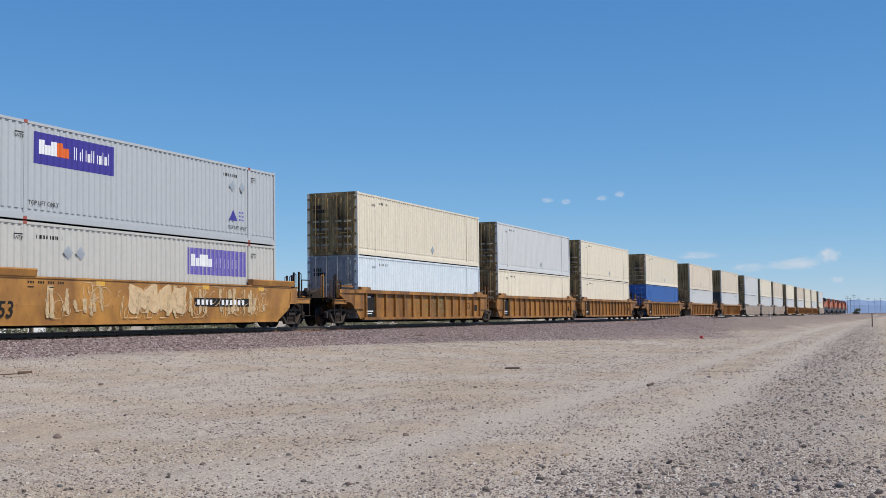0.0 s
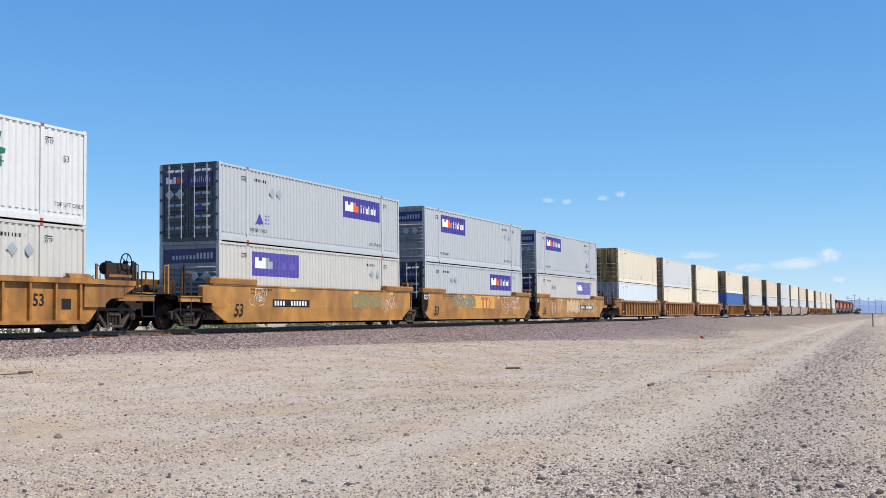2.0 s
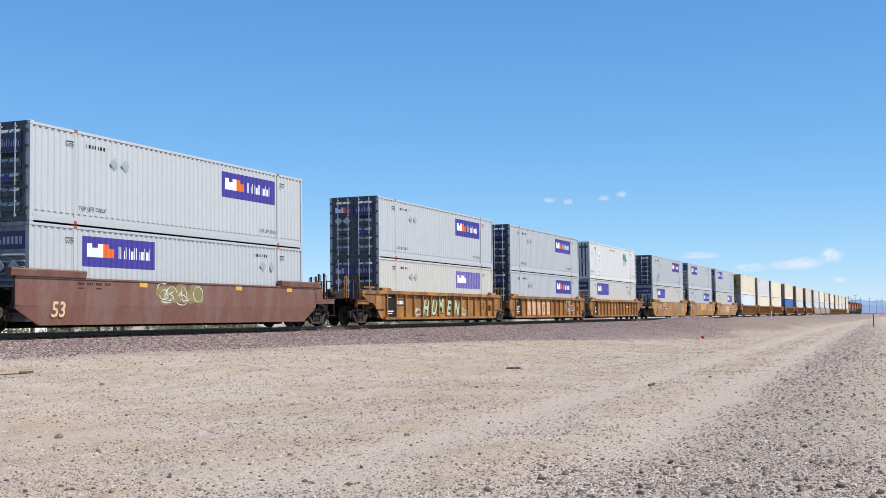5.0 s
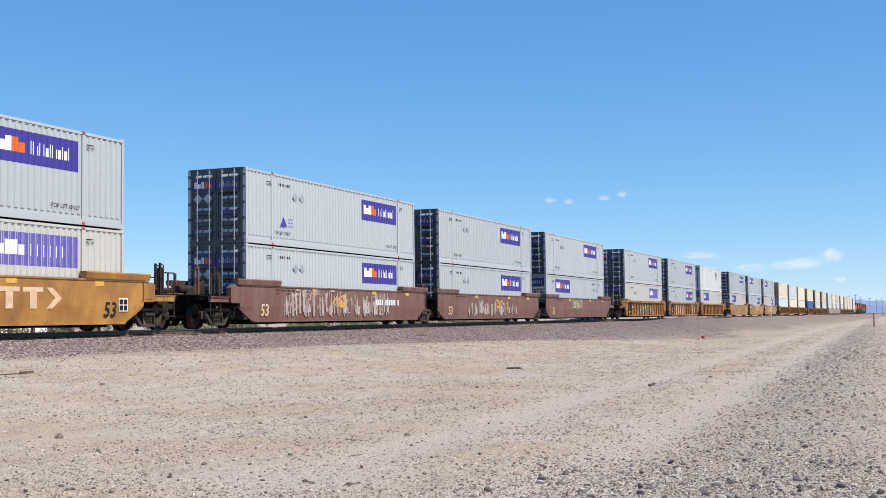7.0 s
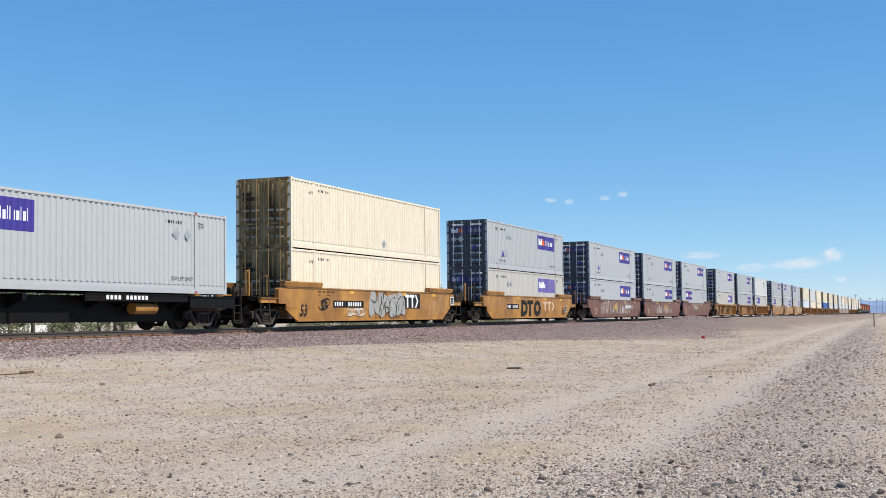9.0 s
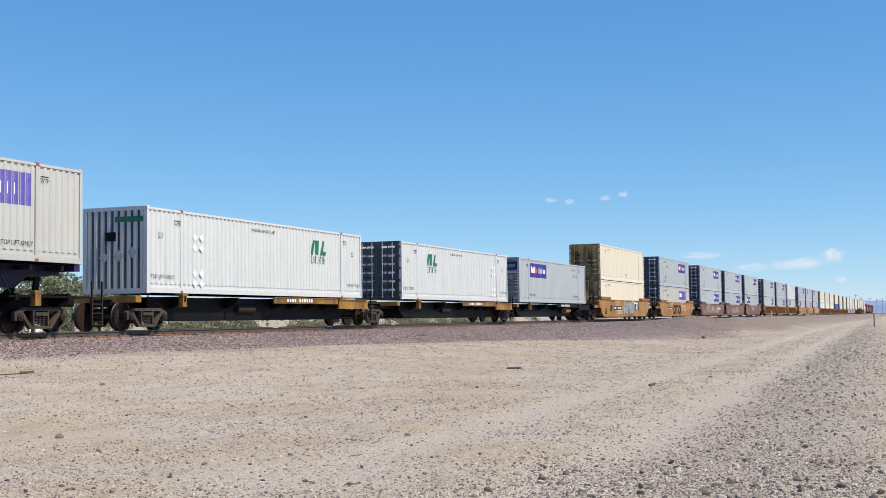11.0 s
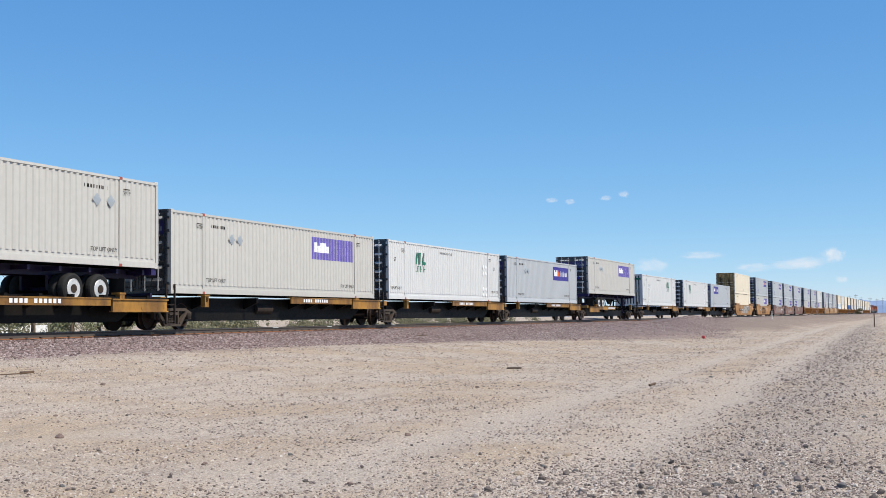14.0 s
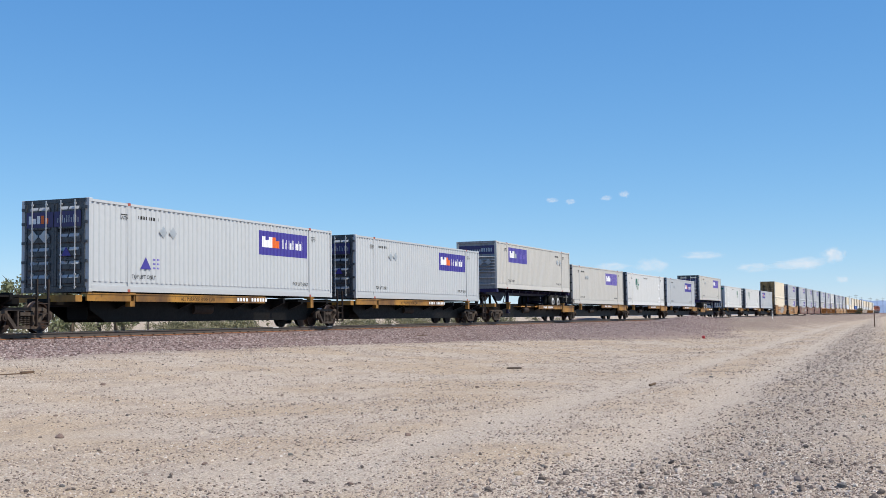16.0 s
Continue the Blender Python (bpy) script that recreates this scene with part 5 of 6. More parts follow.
def set_end(c, kind, mat, turn, reach, gear):
    """Outer end of a set of cars: corner boxes, deck, steps, rails and brake rigging."""
    for y in (-1.40, 1.40):
        part("end_corner", "fascia" + kind, end_fascia if kind == "smooth" else ribbed_fascia, mat, c, "", turn @ pose(0, y, 0))
        part("step_beam", "step_beam", step_beam, mat, c, "", turn @ pose(9.5, y + (0.03 if y < 0 else -0.03), 0) @ Matrix.Diagonal((reach, 1, 1, 1)))
        part("stirrup_rail", "stirrup", stirrup, truck_steel, c, "bent bar step and handrail", turn @ pose(9.15 + reach, y, 0))
        part("grab_post", "grab_post", grab_post, truck_steel, c, "", turn @ pose(9.55 + reach * 0.5, y * 0.86, 0))
        part("grab_post", "grab_post", grab_post, mat if y > 0 else truck_steel, c, "rusty upright post", turn @ pose(9.3 + reach, y * 0.55, 0))
    deck = part("end_deck", "crossover_deck", crossover_deck, black_steel, c, "black crossover deck", turn)
    part("draft_sill", "draft_sill", lambda bm: box(bm, 9.2, 11.0, -0.35, 0.35, 0.66, 1.17), black_steel, deck)
    for y in (-1.2, -0.7, 0.7, 1.2):
        part("deck_bearer", "deck_bearer", lambda bm: box(bm, 9.2, 11.1, -0.03, 0.03, 1.05, 1.17), black_steel, deck, "", pose(0, y, 0))
    part("brake_rig", "brake_rig", brake_rig, truck_steel, c, "rusty brake rigging", turn)
    part("coupler", "coupler", coupler, truck_steel, c, "rusty coupler", turn @ pose(10.46, 0, 0))
    if gear:
        part("air_reservoir", "air_reservoir", air_reservoir, truck_steel, c, "brown air reservoir", turn)
        part("hand_brake_wheel", "hand_wheel", hand_wheel, black_steel, c, "black hand brake wheel", turn @ pose(10.55, -0.92, 2.22))


def hitch_stand(bm):
    """Folding stand that holds the trailer's kingpin above the deck."""
    for y in (-0.45, 0.45):
        prism_y(bm, [(0, 1.05), (0.18, 1.05), (0.30, 2.1), (0.12, 2.1)], y - 0.05, y + 0.05)
        rod(bm, (0.2, y, 2.0), (-1.2, y, 1.12), 0.06, 6)
    box(bm, -0.1, 0.55, -0.6, 0.6, 2.08, 2.18)
    box(bm, -0.1, 0.4, -0.4, 0.4, 1.55, 1.65)
    box(bm, -1.4, 0.4, -0.5, 0.5, 1.02, 1.10)


# locomotive
def locomotive():
    c = thing("locomotive", "orange and black diesel locomotive seen from behind", "locomotive", "locomotives of the train")
    part("frame", "loco_frame", lambda bm: box(bm, -11, 11, -1.5, 1.5, 1.1, 1.5), loco_black, c)
    part("hood", "loco_hood", lambda bm: prism_x(bm, [(-0.95, 1.5), (0.95, 1.5), (0.95, 4.2), (0.6, 4.5), (-0.6, 4.5), (-0.95, 4.2)], -10, 5.5), loco_orange, c, "orange long hood")
    part("hood_band", "loco_band", lambda bm: box(bm, -9.9, 5.4, -0.97, 0.97, 1.52, 2.1), loco_black, c, "black lower band")
    part("radiator", "loco_rad", lambda bm: prism_x(bm, [(-1.45, 3.7), (1.45, 3.7), (1.5, 4.3), (0.9, 4.72), (-0.9, 4.72), (-1.5, 4.3)], -9.8, -4.5), loco_black, c, "black flared radiator")
    part("cab", "loco_cab", lambda bm: prism_x(bm, [(-1.5, 1.5), (1.5, 1.5), (1.5, 4.1), (1.1, 4.6), (-1.1, 4.6), (-1.5, 4.1)], 6, 9), loco_orange, c)
    part("cab_window", "loco_win", lambda bm: [box(bm, 6.4 + k, 7.2 + k, s * 1.5 - 0.01, s * 1.5 + 0.01, 3.2, 3.9) for k in (0, 1.2) for s in (-1, 1)], dark_glass, c)
    part("nose", "loco_nose", lambda bm: prism_y(bm, [(9, 1.5), (10.6, 1.5), (10.4, 3.0), (9, 3.3)], -1.1, 1.1), loco_orange, c)
    part("fuel_tank", "loco_tank", lambda bm: prism_x(bm, [(-1.0, 0.3), (1.0, 0.3), (1.45, 0.6), (1.45, 1.1), (-1.45, 1.1), (-1.45, 0.6)], -3, 3.5), loco_black, c)
    for y in (-1.45, 1.45):
        part("handrail", "loco_rail", lambda bm: [rod(bm, (-10.5, 0, 2.5), (5.5, 0, 2.5), 0.025, 6)] + [rod(bm, (x, 0, 1.5), (x, 0, 2.5), 0.02, 6) for x in range(-10, 6, 2)], loco_grey, c, "", pose(0, y, 0))
    part("end_sheet", "loco_end", lambda bm: [box(bm, -11.05, -11, -1.4, 1.4, 0.5, 1.5), box(bm, -10.03, -10, -0.6, 0.6, 2.2, 3.6)], loco_grey, c, "grey rear end sheet")
    for x in (-7.2, 7.2):
        bogie(c, x, 2.0)
    return c


# ---- the train, from the locomotives back ----
MOVING = []            # thing, place along the train, height over the rail, turned round


def ride(ob, s, z=0.0, turned=False):
    MOVING.append((ob, s, z, turned))
    ob.matrix_basis = pose(s, TRACK_Y, RAIL_Z + z) @ (FLIP if turned else Matrix.Identity(4))
    return ob


def load(kind, s, z, turned=False):
    """A box on its car; the first of each kind is built, the others are copies."""
    if (kind, turned) not in PROTO:
        label, side, end, cast, livery, extra = BOXES[kind]
        ob = PROTO[kind, turned] = container(label, side, end, cast, livery, turned, **extra)
    else:
        ob = copy_thing(PROTO[kind, turned], Matrix.Identity(4))
    return ride(ob, s + LEN / 2, z, turned)


LOW, HIGH_UP, DECK, ROAD = 0.325, 0.325 + 2.905, 1.225, 2.035

CARS = {
    "smooth": ("weathered yellow smooth-sided well car with spray paint", "smooth", yellow_car),
    "ribbed": ("ochre ribbed-side well car stained with rust", "ribbed", ochre_car),
    "brown": ("red-brown smooth-sided well car with spray paint", "smooth", brown_car),
    "grey_tan": ("weathered tan smooth-sided well car", "smooth", grey_tan_car),
}
CAR_PROTO = {}


def car(kind, s, front):
    if (kind, front) not in CAR_PROTO:
        label, style, mat = CARS[kind]
        ob = CAR_PROTO[kind, front] = well_car(label, style, mat, front)
    else:
        ob = copy_thing(CAR_PROTO[kind, front], Matrix.Identity(4))
    return ride(ob, s + LEN / 2)


# rows: rear end of the box along the train, car, lower box, upper box; a trailing n turns the nose to the rear
FRONT = [
    (48.75, "ribbed", "pale_blue", "cream"), (68.2, "ribbed", "cream", "white"), (87.6, "ribbed", "cream", "cream"),
    (111.0, "ribbed", "blue", "cream"), (134.5, "ribbed", "white", "tan n"), (158.0, "ribbed", "white_tan n", "tan n"),
    (181.2, "grey_tan", "white", "white"), (200.6, "grey_tan", "white", "cream"), (220.0, "grey_tan", "white", "tan"),
    (243.4, "ribbed", "white", "cream"), (266.8, "ribbed", "white", "tan"), (286.2, "ribbed", "cream", "cream"),
    (305.6, "ribbed", "white", "cream"), (329.0, "grey_tan", "cream", "white"),
]
MIDDLE = [
    (25.15, "smooth", "faded", "courier_mark n"), (5.75, "smooth", "courier", "courier n"), (-13.68, "smooth", "worn n", "courier_mark"),
    (-37.25, "ribbed", "worn n", "green n"), (-56.68, "ribbed", "courier", "courier"), (-76.15, "ribbed", "faded", "courier"),
    (-99.8, "brown", "courier n", "courier"), (-119.3, "brown", "courier", "courier"), (-138.78, "brown", "courier", "courier_mark"),
    (-162.34, "smooth", "faded", "courier_mark"), (-185.97, "smooth", "cream", "cream"),
]
CAR_AT = {}
ALL_WELLS = sorted(FRONT + MIDDLE)
for (s, k, low, up), ahead in zip(ALL_WELLS, ALL_WELLS[1:] + [(400,)]):
    CAR_AT[s] = car(k, s, ahead[0] - s > 21)
for s, k, low, up in FRONT + MIDDLE:
    for spec, z in ((low, LOW), (up, HIGH_UP)):
        w = spec.split()
        load(w[0], s, z, len(w) > 1)

# spray paint and marks on single cars, camera side
Y_S, Y_R = -1.537, -1.516


def tall_words(words, size, bold, shear=0.0):
    return (words, size, bold, shear)


def smooth_marks(c, seed, board_x, mark_x, mat53=letter_black, fresh=True, x53=-7.4, wide=1.0):
    dress(c, -1.504, [("lettering", "", tall_words("53", 0.64, 0.012, 0.15), mat53, x53, 0.46, ""),
                      ("stencil_lettering", "stencil%d" % (seed % 2), bar_row([(0.42 * i + 0.1 * k, 0.06, 0.0, 0.07) for i in range(4) for k in range(3)] + [(0.42 * i, 0.24, -0.12, 0.035) for i in range(0, 4, 2)]), truck_steel, -6.2, 1.42, "small dark unreadable stencils"),
                      ("reflector", "reflector", bar_row([(0, 0.42, 0, 0.15)]), yellow_panel, -3.2, 1.40, "yellow reflector"),
                      ("reflector", "reflector", bar_row([(0, 0.42, 0, 0.15)]), yellow_panel, 2.6, 1.40, "yellow reflector"),
                      ("reflector", "reflector", bar_row([(0, 0.42, 0, 0.15)]), yellow_panel, 6.4, 1.40, "yellow reflector")])
    if board_x is not None:
        number_board(c, board_x, -1.505, 0.80, wide)
    if mark_x is not None:
        if fresh:
            part("yellow_field", "yellow_field", lambda bm: box(bm, -1.2, 2.3, -0.003, 0, 0.0, 0.74), yellow_panel, c, "fresher yellow field", pose(mark_x, -1.502, 0.82))
        part("owner_mark", "cross_mark", cross_mark, graffiti_red if fresh else logo_white, c, "owner's mark of plain shapes", pose(mark_x, -1.507, 0.82))


def spray(c, kind, seed, x0, x1, z0, z1, mat, n, w=0.02, y=-1.508, label="spray-painted loops"):
    f = {"loops": lambda: scrawl(seed, x0, x1, z0, z1, n, w), "blob": lambda: blob(seed, x0, x1, z0, z1, n), "streaks": lambda: streaks(seed, x0, x1, z0, z1, n)}[kind]()
    part("graffiti", "graffiti%s%d" % (kind, seed), f, mat, c, label, pose(0, y, 0))


def puffy(c, seed, x0, x1, z0, z1, fill, line, n):
    spray(c, "blob", seed, x0, x1, z0, z1, fill, n, label="puffy spray-painted letters", y=-1.506)
    spray(c, "loops", seed, x0, x1, z0, z1, line, n * 4, 0.022, y=-1.520)


c = CAR_AT[25.15]
dress(c, -1.504, [("end_plate", "end_plate", end_plate, black_steel, -8.36, 0, "dark end plate")])
smooth_marks(c, 1, 2.1, None, wide=1.2)
spray(c, "streaks", 11, -5.6, 7.0, 0.42, 1.5, graffiti_faint, 40, label="faded buff spray paint", y=-1.505)
spray(c, "loops", 12, -5.4, 7.2, 0.42, 1.5, graffiti_buff, 70, 0.013)
spray(c, "blob", 13, -1.6, 1.6, 0.55, 1.5, graffiti_buff, 4, y=-1.5045)
dress(c, -1.518, [("lettering", "", tall_words("125 T", 0.34, 0.006), logo_white, -8.82, 1.26, "")])
c = CAR_AT[5.75]
dress(c, -1.504, [("end_plate", "end_plate", end_plate, black_steel, -8.36, 0, "dark end plate")])
smooth_marks(c, 2, None, -0.2)
puffy(c, 21, -4.6, -1.2, 0.84, 1.54, graffiti_olive, graffiti_silver, 4)
spray(c, "loops", 22, 3.4, 6.8, 0.5, 1.5, graffiti_white, 22, 0.016)
dress(c, -1.518, [("lettering", "", tall_words("125 T", 0.34, 0.006), logo_white, -8.82, 1.26, "")])
c = CAR_AT[-13.68]
smooth_marks(c, 3, -4.6, None)
spray(c, "loops", 31, -6.2, -5.2, 0.8, 1.5, graffiti_white, 9, 0.014)
spray(c, "blob", 32, 2.4, 5.4, 0.75, 1.45, graffiti_olive, 5)
spray(c, "loops", 33, 5.6, 7.4, 0.6, 1.5, graffiti_white, 10, 0.012)


def panel_words(c, words, x, step, size, fill, edge, z=0.52, wide=1.0, lean=0.0, tilt=0.0):
    """Big spray-painted letters, one between every two ribs."""
    for i, w in enumerate(words):
        for y, mat, fat in ((-1.404, edge, 0.10), (-1.409, fill, 0.045)):
            words_on("graffiti", w, size, mat, c, pose(x + i * step + 0.06 * math.sin(i * 2.3), y, z, 0, tilt * math.sin(i * 2.1 + 0.6), 0) @ Matrix.Diagonal((wide, 1, 1, 1)), bold=fat, shear=lean, label="spray-painted letter")


def ribbed_marks(c, board=None):
    dress(c, -1.404, [("lettering", "", tall_words("53", 0.50, 0.012), letter_black, 5.62, 0.78, "")])
    f = part("data_panel", "black_field", lambda bm: box(bm, 0, 0.98, -0.004, 0, 0.36, 1.42), letter_black, c, "black data panel", pose(-7.55, -1.402, 0))
    part("data_bars", "data_bars", bar_row([(0.08, 0.5, 1.28, 0.05), (0.1, 0.72, 0.62, 0.05), (0.1, 0.6, 0.52, 0.04)]), logo_white, f, "white unreadable data", pose(0, -0.006, 0))
    part("data_panel", "small_field", lambda bm: box(bm, 0, 0.42, -0.004, 0, 0.68, 1.0), letter_black, c, "small dark data panel", pose(6.85, -1.402, 0))
    if board is not None:
        b = part("number_board", "rib_board", lambda bm: box(bm, 0, 0.96, -0.004, 0, 0, 0.30), letter_black, c, "black number board", pose(board, -1.402, 0.92))
        part("number_strip", "rib_board_bars", lambda bm: [box(bm, 0.06 + 0.15 * i, 0.16 + 0.15 * i, -0.009, -0.004, 0.06, 0.24) for i in range(6)], logo_white, b, "white unreadable number")


c = CAR_AT[-56.68]
ribbed_marks(c)
for i in range(5):
    part("graffiti", "peach_field", lambda bm: box(bm, 0, 0.98, -0.003, 0, 0.40, 1.44), graffiti_pink, c, "pale peach spray paint", pose(-5.37 + 1.086 * i, -1.401, 0))
panel_words(c, "LURGU", -5.30, 1.086, 1.22, graffiti_pink, graffiti_red, 0.48, 1.0, 0.0, 4)
dress(c, -1.412, [("lettering", "", tall_words("125T", 0.36, 0.012), logo_white, -7.5, 0.74, "")])
part("owner_mark", "cross_mark_small", lambda bm: (cross_mark(bm), bmesh.ops.scale(bm, vec=(0.5, 1, 0.6), verts=bm.verts)), graffiti_red, c, "dark red owner's mark", pose(1.3, -1.41, 0.8))
spray(c, "loops", 41, 3.5, 6.4, 0.5, 1.4, graffiti_white, 12, 0.02, y=-1.52)
c = CAR_AT[-76.15]
ribbed_marks(c, -6.45)
panel_words(c, "HUMEN", -3.10, 1.086, 1.06, graffiti_green, letter_black, 0.50, 0.92, 0.25, 9)
spray(c, "loops", 42, -4.3, -3.4, 0.4, 0.8, graffiti_white, 6, 0.02, y=-1.41)
spray(c, "loops", 43, 2.4, 3.3, 0.4, 0.8, graffiti_white, 6, 0.02, y=-1.41)
c = CAR_AT[-37.25]
ribbed_marks(c, 3.3)
dress(c, -1.412, [("lettering", "", tall_words("25T", 0.36, 0.012), logo_white, -7.5, 0.74, "")])
spray(c, "loops", 44, -2.2, -0.2, 0.4, 1.3, graffiti_pink, 8, 0.03, y=-1.41)
for s in (48.75, 68.2, 87.6, 111.0):
    ribbed_marks(CAR_AT[s])
spray(CAR_AT[48.75], "loops", 45, -3.0, 3.5, 0.5, 1.4, graffiti_olive, 20, 0.03, y=-1.41)
c = CAR_AT[-138.78]
smooth_marks(c, 4, None, None, graffiti_buff)
spray(c, "streaks", 51, -5.6, 4.4, 0.38, 1.50, graffiti_worn, 70, label="faded white roller-painted letters")
spray(c, "loops", 52, -5.2, 4.0, 0.5, 1.5, graffiti_worn, 16, 0.04, y=-1.512)
spray(c, "loops", 53, -2.2, 0.4, 0.75, 1.3, yellow_panel, 10, 0.05, y=-1.515)
part("car_number", "brown_code", bar_row([(0.2 * i, 0.13, 0, 0.26) for i in (0, 1, 2, 3, 5, 6, 7, 8, 9, 10, 12)]), logo_white, c, "white unreadable number", pose(3.0, -1.518, 0.92))
c = CAR_AT[-119.3]
smooth_marks(c, 5, None, None, graffiti_buff)
spray(c, "streaks", 54, -4.4, 4.2, 0.38, 1.30, graffiti_worn, 60, label="faded white roller-painted letters")
spray(c, "loops", 55, 0.2, 3.4, 0.7, 1.3, yellow_panel, 9, 0.05, y=-1.512)
c = CAR_AT[-99.8]
smooth_marks(c, 6, None, None, graffiti_buff)
puffy(c, 56, -2.2, 0.4, 0.84, 1.54, graffiti_olive, graffiti_white, 3)
c = CAR_AT[-162.34]
smooth_marks(c, 7, -5.25, None, x53=6.8, wide=0.78)
for k, w in enumerate("DTO"):
    words_on("graffiti", w, 1.24, letter_black, c, pose(-2.45 + 1.36 * k, -1.508 - 0.002 * k, 0.44) @ Matrix.Diagonal((1.42, 1, 1, 1)), bold=0.075, label="black spray-painted letter")
part("owner_mark", "cross_mark", cross_mark, graffiti_pink, c, "faded owner's mark of plain pale shapes", pose(2.3, -1.506, 0.70) @ Matrix.Diagonal((1.6, 1, 0.95, 1)))
part("data_board", "data_board", lambda bm: box(bm, 0, 0.46, -0.005, 0, 0, 0.42), logo_white, c, "white data board", pose(7.55, -1.506, 0.62))
part("data_square", "data_board_field", lambda bm: [box(bm, 0.03 + 0.21 * (k % 2), 0.21 + 0.21 * (k % 2), -0.004, 0, 0.03 + 0.19 * (k // 2), 0.19 + 0.19 * (k // 2)) for k in range(4)], letter_black, c, "black squares on the data board", pose(7.55, -1.512, 0.62))
c = CAR_AT[-185.97]
smooth_marks(c, 8, -4.8, 2.9, letter_black, False, x53=-7.75)
part("mark_field", "mark_field", lambda bm: box(bm, -0.3, 1.75, -0.003, 0, 0.0, 0.72), letter_black, c, "black field behind the mark", pose(3.0, -1.503, 0.78))
spray(c, "loops", 66, 5.3, 8.3, 0.5, 1.5, graffiti_faint, 18, 0.016)
part("data_board", "data_board", lambda bm: box(bm, 0, 0.46, -0.005, 0, 0, 0.42), logo_white, c, "white data board", pose(8.92, -1.515, 1.0))
for i, (bx0, bz0, bw, bh) in enumerate(((0.05, 0.22, 0.16, 0.15), (0.25, 0.22, 0.16, 0.15), (0.05, 0.05, 0.36, 0.06), (0.05, 0.13, 0.36, 0.06))):
    part("data_square", "data_square%d" % i, lambda bm: box(bm, bx0, bx0 + bw, -0.004, 0, bz0, bz0 + bh), letter_black, c, "", pose(8.92, -1.521, 1.0))
puffy(c, 63, -1.2, 2.8, 0.36, 1.54, graffiti_silver, letter_black, 4)
spray(c, "loops", 64, -3.6, -1.5, 0.42, 0.78, graffiti_white, 14, 0.022)
spray(c, "loops", 65, -6.0, -5.0, 0.7, 1.2, letter_black, 8, 0.03)

# end gear where two sets are coupled
for k, (s, kind, low, up) in enumerate(ALL_WELLS):
    style, mat = CARS[kind][1:]
    if k == 0 or s - ALL_WELLS[k - 1][0] > 21:
        set_end(CAR_AT[s], style, mat, FLIP, 1.2, False)
    if k + 1 < len(ALL_WELLS) and ALL_WELLS[k + 1][0] - s > 21:
        set_end(CAR_AT[s], style, mat, Matrix.Identity(4), 1.9 if style == "ribbed" else 1.2, style == "ribbed")

# spine cars with single boxes and two trailers
# rows: rear end of the box, box, car turned, on a road chassis, rear bogie, front bogie
SPINE = [
    (-206.95, "courier n", False, False, -209.3, -192.0), (-225.5, "green", False, False, -228.4, None), (-246.2, "green n", False, False, -245.9, None),
    (-265.6, "faded", False, True, -267.0, -251.0), (-285.16, "courier", False, False, -285.3, None), (-302.8, "green", False, False, -302.6, None),
    (-320.6, "faded", False, False, -320.2, None), (-337.5, "worn n", False, True, -337.0, None), (-356.8, "courier", True, False, -359.2, -341.6),
    (-375.3, "courier_mark", True, False, -377.8, None),
]
for s, spec, flip, road, rear, fore in SPINE:
    mid = s + LEN / 2
    u = spine_unit("black spine car with long yellow side sill" if flip else "black spine car with rusty yellow end panels", "spine cars of the train", flip,
                   rear - mid, None if fore is None else fore - mid, 0.14 if road else 0.0,
                   black_steel if s == -206.95 else None, yellow_car if s == -206.95 else None, road and "n" not in spec.split())
    ride(u, mid)
    w = spec.split()
    turned = len(w) > 1
    load(w[0], s, ROAD if road else DECK, turned)
    if road:
        ch = chassis("dark violet container chassis with two axles of road wheels", -5.2 if turned else -4.6)
        ride(ch, s + LEN / 2, ROAD, turned)
        part("kingpin_stand", "hitch_stand", hitch_stand, black_steel, u, "black folding kingpin stand", FLIP @ pose(6.9, 0, 0) if turned else pose(6.9, 0, 0))
        for x in (-2.5, 0.5):
            part("deck_plate", "deck_plate", lambda bm: box(bm, -1.0, 1.0, -1.3, 1.3, 0.93, 1.0), yellow_car, u, "rusty deck plate", pose(x, 0, 0))
    part("number_strip", "spine_bars", bar_row([(0.2 * i, 0.13, 0, 0.13) for i in (0, 1, 2, 3, 5, 6, 7, 8, 9, 10)]), logo_white, u, "white unreadable number", pose((-2.4 if road and not turned else 1.0) if not flip else 0.2, -1.425, 0.86 if road else 1.0))
ride(spine_unit("empty black spine car with long yellow side sill", "spine cars of the train", True, -9.0), -394.2 + LEN / 2)

loco = locomotive()
for i in range(5):
    ride(loco if i == 0 else copy_thing(loco, Matrix.Identity(4)), 364 + 23.0 * i)


# ---- beside the track ----
def place(name, label, category, me, x, y, z=None, rz=0, group=""):
    ob = tagged(new(name, me), label, category, group)
    ob.matrix_basis = pose(x, y, ground_z(x, y) if z is None else z, 0, 0, rz)
    return ob


def rock_mesh(seed, flat=0.7):
    bm = bmesh.new()
    bmesh.ops.create_icosphere(bm, subdivisions=2, radius=1.0)
    for v in bm.verts:
        n = noise.noise(v.co * 0.9 + Vector((seed * 3.1, 0, 0)))
        v.co *= 1 + 0.5 * n + 0.26 * noise.noise(v.co * 2.6 + Vector((seed, 5, 0)))
        v.co.z *= flat
        v.co.x *= 1.25
    me = bpy.data.meshes.new("rock")
    bm.to_mesh(me)
    bm.free()
    me.materials.append(rock_mats[seed % 3])
    return me


